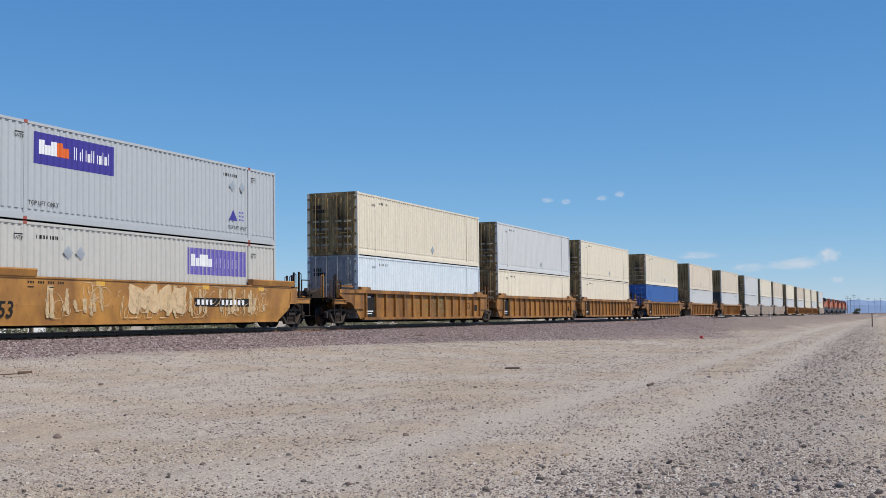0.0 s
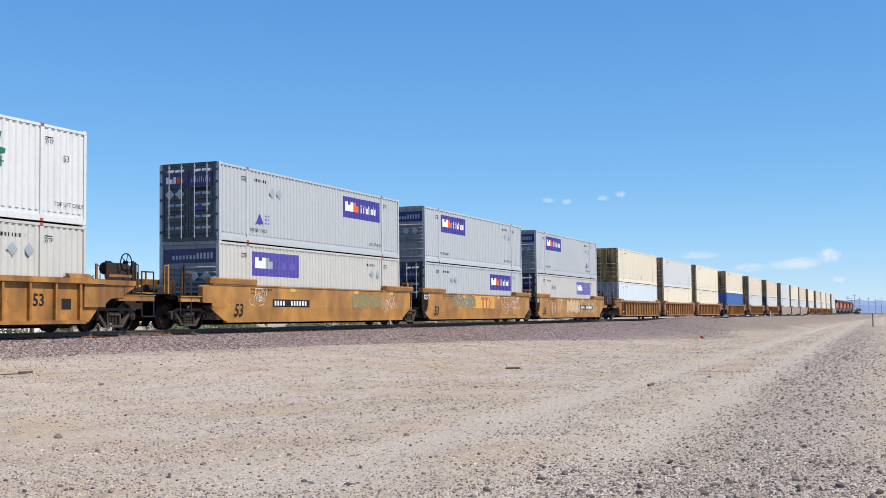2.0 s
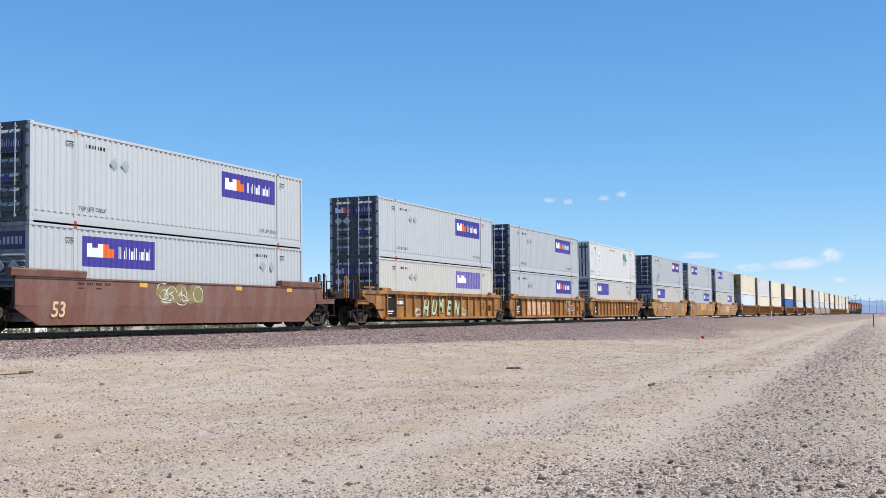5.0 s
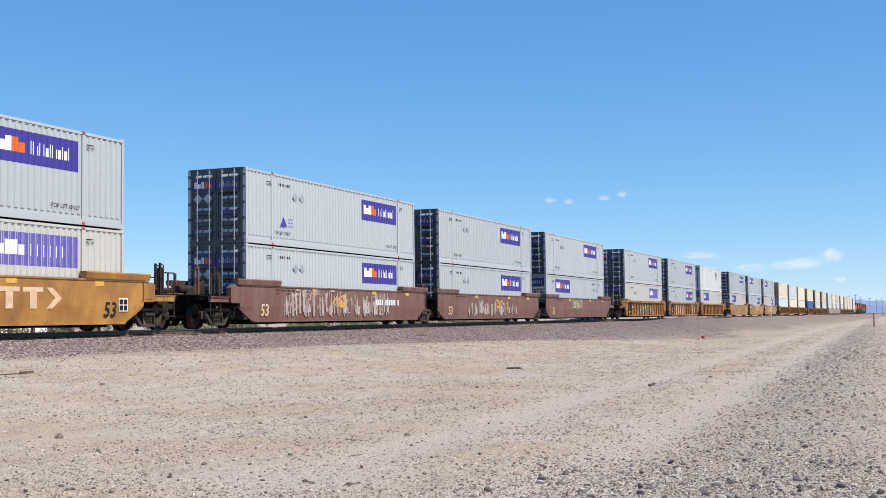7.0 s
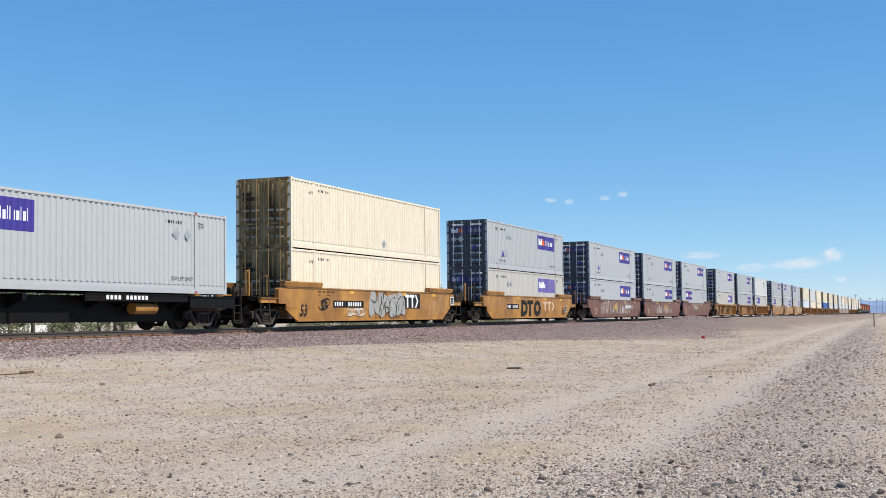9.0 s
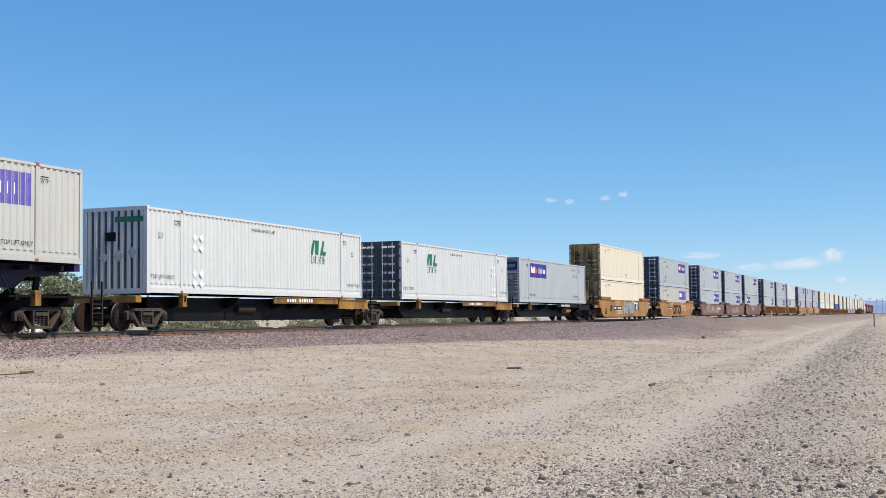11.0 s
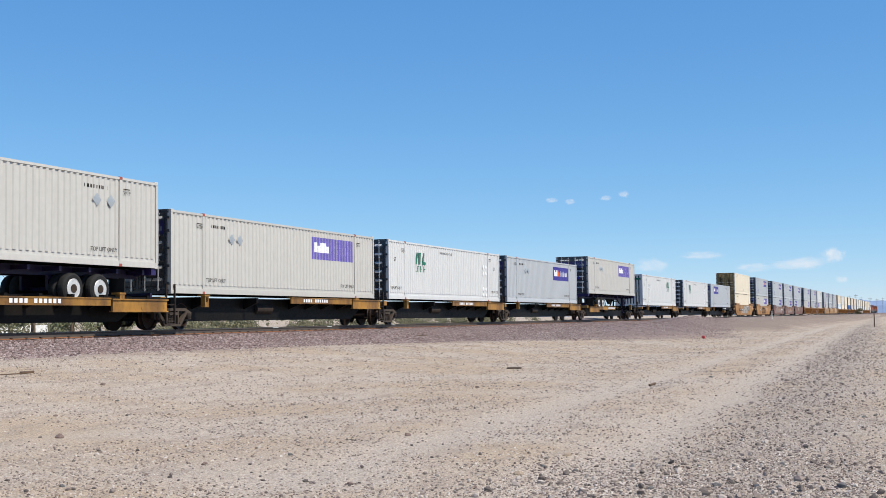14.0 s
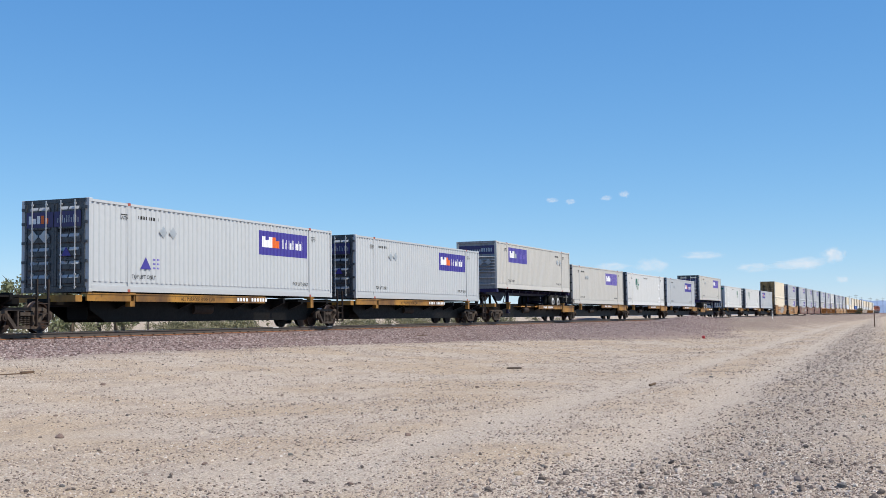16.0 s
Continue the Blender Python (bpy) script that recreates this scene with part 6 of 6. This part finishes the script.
rock_mats = [paint("brown_rock", (0.20, 0.14, 0.115), 0.9, var=0.3, grain=8, bump=0.5), paint("grey_rock", (0.15, 0.14, 0.13), 0.9, var=0.3, grain=8, bump=0.5),
             paint("buff_rock", (0.36, 0.28, 0.20), 0.9, var=0.25, grain=8, bump=0.5)]
ROCK_AT = [
    (9.37, 3.10, 0.036, 2),
    (9.05, 1.43, 0.030, 1),
    (9.07, 0.97, 0.030, 1),
    (9.31, 0.55, 0.040, 1),
    (10.79, 9.01, 0.047, 0),
    (9.20, 6.04, 0.026, 0),
    (8.45, 6.14, 0.024, 0),
    (8.49, 4.22, 0.022, 0),
    (12.13, 5.31, 0.031, 0),
    (16.75, 13.07, 0.046, 0),
    (20.67, 7.62, 0.033, 0),
    (20.39, 7.28, 0.032, 2),
    (24.67, 3.97, 0.033, 1),
    (19.70, 1.21, 0.029, 0),
    (15.27, 6.87, 0.028, 1),
    (10.03, 5.62, 0.023, 1),
    (11.18, 7.46, 0.022, 0),
    (14.27, 2.08, 0.021, 1),
    (12.53, 10.52, 0.024, 0),
    (14.66, 11.16, 0.027, 1),
    (8.22, 7.13, 0.014, 0),
    (10.70, 3.06, 0.033, 2),
    (11.53, 7.09, 0.018, 1),
    (13.90, 5.63, 0.017, 0),
    (9.79, 2.73, 0.027, 1),
    (7.62, 6.33, 0.023, 1),
    (8.51, 3.17, 0.015, 0),
    (10.20, 1.76, 0.021, 1),
    (9.92, 3.06, 0.021, 1),
    (15.40, 0.63, 0.026, 1),
    (8.80, 1.88, 0.021, 1),
    (24.22, 12.52, 0.032, 0),
    (17.38, 9.89, 0.026, 0),
    (19.32, 9.36, 0.028, 0),
    (22.63, 9.59, 0.033, 2),
    (13.56, 9.47, 0.022, 0),
]
for i, (x, y, r, k) in enumerate(ROCK_AT):
    me = rock_mesh(i * 3 + k)
    ob = place("rock", ("brown", "grey", "buff")[k] + " rounded stone lying on the sand", "rock", me, x, y, ground_z(x, y) + r * 0.25, i * 67, "stones on the sand")
    ob.matrix_basis = ob.matrix_basis @ Matrix.Diagonal((r, r, r, 1))


def gravel_row(x, y):
    """How near a spot lies to the windrow of loose gravel beside the dirt road, 0 to 1."""
    k = math.exp(-((y - 1.0 - 0.028 * x + 0.35 * noise.noise(Vector((x * 0.4, y, 3)))) / (0.85 + 0.008 * x)) ** 2)
    return max(k, smooth(12.5, 9.5, x) * smooth(3.6, 2.2, y))


def on_road(x, y):
    return max(math.exp(-((y - c - 0.026 * x) / 0.5) ** 2) for c in (4.5, 2.35)) * smooth(10, 14, x)


spots, big = [], []
for _ in range(230000):
    d = 7.5 + 130 * rng.random() ** 2.8
    a = radians(rng.uniform(-2, 46))
    x, y = d * math.cos(a), d * math.sin(a)
    if y > 20:
        continue
    grey = gravel_row(x, y)
    patch = noise.noise(Vector((x * 0.5, y * 0.5, 1))) + 0.5 * noise.noise(Vector((x * 1.7, y * 1.7, 4)))
    if rng.random() > (0.34 + 0.5 * grey + 0.5 * patch) * (1 - 0.7 * on_road(x, y)):
        continue
    sz = 0.006 + 0.010 * rng.random() ** 3 + 0.018 * min(1, d / 45)
    spots.append((x, y, ground_z(x, y) + sz * 0.16, sz * 1.38))
for _ in range(70000):
    d = 7.5 + 110 * rng.random() ** 2.0
    a = radians(rng.uniform(-2, 46))
    x, y = d * math.cos(a), d * math.sin(a)
    if y > 19.5:
        continue
    grey = gravel_row(x, y)
    patch = noise.noise(Vector((x * 0.35, y * 0.35, 7))) + 0.6 * noise.noise(Vector((x * 1.3, y * 1.3, 2)))
    if rng.random() > (0.09 + 0.45 * grey + 0.34 * max(0.0, patch)) * (1 - 0.75 * on_road(x, y)):
        continue
    sz = 0.009 + 0.015 * rng.random() ** 2.6 + (0.040 * rng.random() ** 9 if grey > 0.3 else 0.020 * rng.random() ** 9) + 0.017 * smooth(9, 40, d)
    big.append((x, y, ground_z(x, y) + sz * 0.22, sz * 1.3))
tagged(new("pebbles", stones_mesh("pebbles", spots, desert_stone, 0.95)), "scattered small stones on the sand", "gravel", kind="stuff")
tagged(new("loose_gravel", stones_mesh("loose_gravel", big, coarse_stone, 0.72, True)), "loose angular grey-brown gravel on the sand", "gravel", kind="stuff")


# marker posts
def post(name, label, height, r, mat, x, y, lean=0.0):
    bm = bmesh.new()
    rod(bm, (0, 0, -0.1), (lean, 0, height), r, 8, r * 0.9)
    me = bpy.data.meshes.new(name)
    bm.to_mesh(me)
    bm.free()
    me.materials.append(mat)
    return place(name, label, "post", me, x, y)


post("marker_post", "thin white marker post beside the bank", 0.85, 0.04, post_white, 126.06, 13.84, 0.0)
post("wooden_post", "leaning dark wooden post beside the dirt road", 1.20, 0.05, post_wood, 113.50, 3.51, -0.12)
bm = bmesh.new()
box(bm, -0.1, 0.1, -0.07, 0.07, 0, 0.16)
bevelled(bm, 0.03)
me = bpy.data.meshes.new("red_bag")
bm.to_mesh(me)
bm.free()
me.materials.append(red_plastic)
place("red_plastic_scrap", "small red plastic scrap on the gravel", "litter", me, 63.99, 10.63, None, 30)
bm = bmesh.new()
rod(bm, (0.60 * -0.6, -0.13 * -0.6, 0.05), (0.33, -0.07, 0.05), 0.011, 8)
rod(bm, (0.33, -0.07, 0.06), (0.60, -0.13, 0.07), 0.032, 5, 0.022)
me = bpy.data.meshes.new("stake")
bm.to_mesh(me)
bm.free()
me.materials.append(post_wood)
place("fallen_stake", "broken wooden stake lying on the sand", "stake", me, 16.54, 15.02)
bm = bmesh.new()
rod(bm, (0, 0, 0.03), (-0.31, -0.45, 0.05), 0.022, 6)
me = bpy.data.meshes.new("stick")
bm.to_mesh(me)
bm.free()
me.materials.append(post_wood)
place("stick", "dark dry stick on the ground", "stick", me, 27.49, 9.34)
bm = bmesh.new()
rod(bm, (0, 0, 0.03), (0.76, -0.18, 0.05), 0.022, 6)
me = bpy.data.meshes.new("stick")
bm.to_mesh(me)
bm.free()
me.materials.append(post_wood)
place("stick", "dark dry stick on the ground", "stick", me, 48.77, 20.84)
bm = bmesh.new()
rod(bm, (0, 0, 0.03), (0.26, -0.05, 0.05), 0.022, 6)
me = bpy.data.meshes.new("stick")
bm.to_mesh(me)
bm.free()
me.materials.append(post_wood)
place("stick", "dark dry stick on the ground", "stick", me, 21.60, 4.59)

# ---- far things ----
def crown_mesh(seed, r, h, n, leaf):
    """Many small leaves in uneven clumps."""
    rr = random.Random(seed)
    verts, faces = [], []
    clumps = [(rr.uniform(-r, r), rr.uniform(-r, r), h * rr.uniform(0.25, 1.0), rr.uniform(0.25, 0.5) * r) for _ in range(16)]
    for i in range(n):
        cx, cy, cz, cr = rr.choice(clumps)
        d = Vector((rr.gauss(0, 1), rr.gauss(0, 1), rr.gauss(0, 0.8)))
        d = d.normalized() * cr * rr.random() ** 0.5
        p = Vector((cx, cy, cz)) + d
        a, b = Vector((rr.uniform(-1, 1), rr.uniform(-1, 1), rr.uniform(-1, 1))).normalized() * leaf, Vector((rr.uniform(-1, 1), rr.uniform(-1, 1), rr.uniform(-1, 1))).normalized() * leaf * 0.6
        k = len(verts)
        verts += [p - a, p + b, p + a, p - b]
        faces.append((k, k + 1, k + 2, k + 3))
    me = bpy.data.meshes.new("crown")
    me.from_pydata(verts, [], faces)
    return me


def trunk_shape(seed, h):
    def build(bm):
        rr = random.Random(seed)
        rod(bm, (0, 0, -0.3), (0, 0, h * 0.35), 0.16, 8, 0.11)
        for i in range(7):
            a = i * 0.9 + rr.random()
            q = (1.2 * math.cos(a), 1.2 * math.sin(a), h * rr.uniform(0.55, 0.85))
            rod(bm, (0, 0, h * 0.3), q, 0.07, 6, 0.03)
            rod(bm, q, (q[0] * 1.6, q[1] * 1.6, q[2] + 0.7), 0.03, 5, 0.012)
    return build


def tree(x, y, h, r, seed, mat=None):
    t = thing("tree", "dusty green desert tree beyond the track", "tree", "trees beyond the track")
    part("trunk", "trunk%d" % seed, trunk_shape(seed, h), bark, t)
    me = crown_mesh(seed, r, h, 2200, 0.11)
    me.materials.append(leaf_green)
    o = new("crown", me)
    o.parent = t
    t.matrix_basis = pose(x, y, ground_z(x, y))
    return t


def bush_mesh(seed, r, h, leaf=0.10, n=420):
    me = crown_mesh(seed, r, h, n, leaf)
    me.materials.append(scrub_green)
    return me


def utility_pole(x, y, h):
    t = thing("utility_pole", "dark wooden utility pole with crossarms", "utility pole", "utility poles")
    part("pole", "pole%d" % round(h * 10), lambda bm: rod(bm, (0, 0, -0.2), (0, 0, h), 0.08, 8, 0.06), pole_wood, t)
    for k in (0.93, 0.85):
        part("crossarm", "crossarm", lambda bm: box(bm, -0.05, 0.05, -0.9, 0.9, -0.05, 0.05), pole_wood, t, "", pose(0, 0, h * k, 0, 0, 20))
    t.matrix_basis = pose(x, y, ground_z(x, y))


def white_barrier(x, y):
    t = thing("concrete_barrier", "low white concrete barrier beyond the track", "barrier")
    part("barrier_body", "barrier", lambda bm: (prism_x(bm, [(-0.3, 0), (0.3, 0), (0.3, 0.1), (0.12, 0.35), (0.09, 0.85), (-0.09, 0.85), (-0.12, 0.35), (-0.3, 0.1)], -2.6, 2.6), bevelled(bm, 0.02)), post_white, t)
    t.matrix_basis = pose(x, y, ground_z(x, y), 0, 0, -25)


tree(56.59, 49.22, 3.95, 1.7, 3)
tree(59.64, 50.27, 3.93, 1.8, 4)
tree(61.88, 50.70, 3.71, 1.5, 5)
tree(66.87, 52.47, 3.71, 1.6, 6)
tree(66.75, 51.00, 3.76, 1.5, 7)
tree(55.00, 49.50, 3.28, 1.2, 8)
tree(73.43, 55.43, 3.80, 1.3, 9)
brng = random.Random(5)
BUSHES = [bush_mesh(70 + k, 1.2, 1.0) for k in range(6)]
for i in range(110):
    a, d = radians(brng.uniform(7, 47)), brng.uniform(46, 120)
    x, y = d * math.cos(a) * 1.3, 30 + d * math.sin(a) * 0.75
    ob = place("bush", "low dry green desert bush", "bush", BUSHES[i % 6], x, y, None, i * 40, "scrub beyond the track")
    k = brng.uniform(0.5, 1.2)
    ob.matrix_basis = ob.matrix_basis @ Matrix.Diagonal((k, k, k, 1))
utility_pole(519.4, 25.6, 7.9)
utility_pole(599.4, 26.5, 9.7)
utility_pole(699.6, 23.5, 9.2)
utility_pole(649.5, 26.2, 9.0)
utility_pole(759.7, 21.7, 9.1)
utility_pole(799.8, 19.4, 10.5)
utility_pole(559.4, 26.2, 7.4)
utility_pole(89.1, 64.5, 4.7)
ob = place("bush", "dark green desert bush far along the track", "bush", bush_mesh(1520, 1.2, 2.2, 0.22, 900), 499.6, 21.2, None, 0, "scrub beyond the track")
white_barrier(70.8, 63.4)


# mountains on the horizon
def ridge(name, dist, y0, y1, base, amp, seed):
    ys = [y0 + (y1 - y0) * i / 260 for i in range(261)]
    verts, faces = [], []
    for i, y in enumerate(ys):
        n = noise.noise(Vector((y * 0.0022, seed, 0))) * 0.5 + noise.noise(Vector((y * 0.007, seed, 4))) * 0.3 + noise.noise(Vector((y * 0.025, seed, 8))) * 0.12
        h = max(4.0, base + amp * n)
        verts += [(dist, y, -5), (dist + 40, y, h * 0.6 + 6 * noise.noise(Vector((y * 0.03, seed, 2)))), (dist + 120, y, h)]
        if i:
            k = 3 * i
            faces += [(k - 3, k, k + 1, k - 2), (k - 2, k + 1, k + 2, k - 1)]
    me = bpy.data.meshes.new(name)
    me.from_pydata(verts, [], faces)
    me.materials.append(mountain_mat)
    return tagged(new(name, me), "blue hazy desert mountains on the horizon", "mountains", kind="structure")


ridge("backdrop", 4200, -2400, 2600, 46, 42, 2.0)


# clouds: thin far sheets whose own white glow stands in for sunlight
def cloud_mat(seed, dense):
    m = bpy.data.materials.new("cloud_vapour")
    m.use_nodes = True
    t = m.node_tree
    t.nodes.remove(t.nodes["Principled BSDF"])
    out = t.nodes["Material Output"]
    co = t.nodes.new("ShaderNodeTexCoord").outputs["Object"]
    mp = t.nodes.new("ShaderNodeMapping")
    mp.inputs["Location"].default_value = (seed * 7.7, seed * 3.3, 0)
    mp.inputs["Scale"].default_value = (1.6, 1.0, 1.0)
    t.links.new(co, mp.inputs[0])
    n = t.nodes.new("ShaderNodeTexNoise")
    n.inputs["Scale"].default_value, n.inputs["Detail"].default_value, n.inputs["Roughness"].default_value = 2.2, 12.0, 0.72
    t.links.new(mp.outputs[0], n.inputs["Vector"])
    ln = t.nodes.new("ShaderNodeVectorMath")
    ln.operation = "LENGTH"
    t.links.new(co, ln.inputs[0])
    f = t.nodes.new("ShaderNodeMapRange")
    for i, v in enumerate((0.25, 1.0, 0.30, -0.55)):
        f.inputs[i + 1].default_value = v
    t.links.new(ln.outputs["Value"], f.inputs[0])
    a = t.nodes.new("ShaderNodeMath")
    a.operation = "ADD"
    t.links.new(n.outputs[0], a.inputs[0])
    t.links.new(f.outputs[0], a.inputs[1])
    g = t.nodes.new("ShaderNodeMapRange")
    g.interpolation_type = "SMOOTHSTEP"
    for i, v in enumerate((0.50, 1.0, 0.0, dense)):
        g.inputs[i + 1].default_value = v
    t.links.new(a.outputs[0], g.inputs[0])
    tr, em = t.nodes.new("ShaderNodeBsdfTransparent"), t.nodes.new("ShaderNodeEmission")
    em.inputs[0].default_value, em.inputs[1].default_value = (0.93, 0.95, 1.0, 1), 0.86
    mx = t.nodes.new("ShaderNodeMixShader")
    t.links.new(g.outputs[0], mx.inputs[0])
    t.links.new(tr.outputs[0], mx.inputs[1])
    t.links.new(em.outputs[0], mx.inputs[2])
    t.links.new(mx.outputs[0], out.inputs[0])
    return m


CLOUDS = []


def cloud(x, y, z, w, h, seed, dense=0.5):
    """A sheet two units wide, scaled to w by h, that faces the camera."""
    n = 8
    v = [((i / n * 2 - 1) * w, (j / n * 2 - 1) * h, 0) for j in range(n + 1) for i in range(n + 1)]
    q = [(j * (n + 1) + i, j * (n + 1) + i + 1, (j + 1) * (n + 1) + i + 1, (j + 1) * (n + 1) + i) for j in range(n) for i in range(n)]
    me = bpy.data.meshes.new("cloud")
    me.from_pydata([(a / w, b / h, 0) for a, b, _ in v], [], q)
    me.materials.append(cloud_mat(seed, dense))
    ob = tagged(new("cloud", me), "small white cloud low over the horizon", "cloud", "small clouds")
    ob.scale = (w, h, 1)
    m = look((x, y, z), (2 * x, 2 * y, 2 * z - EYE_Z))
    CLOUDS.append((ob, m))
    ob.matrix_basis = m @ Matrix.Diagonal((w, h, 1, 1))
    return ob


cloud(4120, 1230, 425, 50, 22, 0)
cloud(4139, 1165, 419, 45, 22, 1)
cloud(4172, 1040, 428, 50, 22, 2)
cloud(4188, 977, 441, 45, 28, 3)
cloud(4241, 707, 213, 173, 34, 4)
cloud(4286, 352, 180, 150, 44, 5, 0.55)
cloud(4291, 268, 204, 88, 60, 6, 0.75)
cloud(4267, 535, 165, 139, 37, 7)
cloud(4208, 884, 181, 139, 56, 8)
cloud(4177, 1022, 179, 139, 37, 9)
cloud(4293, 242, 117, 50, 28, 10)
cloud(3399, 2633, 180, 167, 43, 11)
cloud(3469, 2541, 159, 167, 37, 12)
cloud(4281, 401, 170, 195, 43, 13)


for ob in bpy.data.objects:
    if ob.name.split(".")[0] in ("code_strip", "number_strip", "stencil_lettering", "data_bars", "car_number", "logo_white", "logo_orange", "logo_thin_white", "door_code", "band_mark", "door_logo_mark", "rail_mark_text", "spring_nest", "graffiti", "panel_ledge", "lettering"):
        ob["kind"] = "stuff"


def motions():
    """The whole train runs along +x and slows a little; the clouds drift."""
    times = [0, 2, 4, 6, 8, 10, 12, 14, 16]
    for ob, s, z, turned in MOVING:
        walk(ob, [(t, pose(s + SPEED * t + SLOW * (t - 8) ** 2, TRACK_Y, RAIL_Z + z, 0, 0, 180 if turned else 0)) for t in times])
    for ob, m in CLOUDS:
        side = m.to_3x3() @ Vector((1, 0, 0))
        walk(ob, [(0, m), (16, Matrix.Translation(side * 9.0) @ m)])


motions()
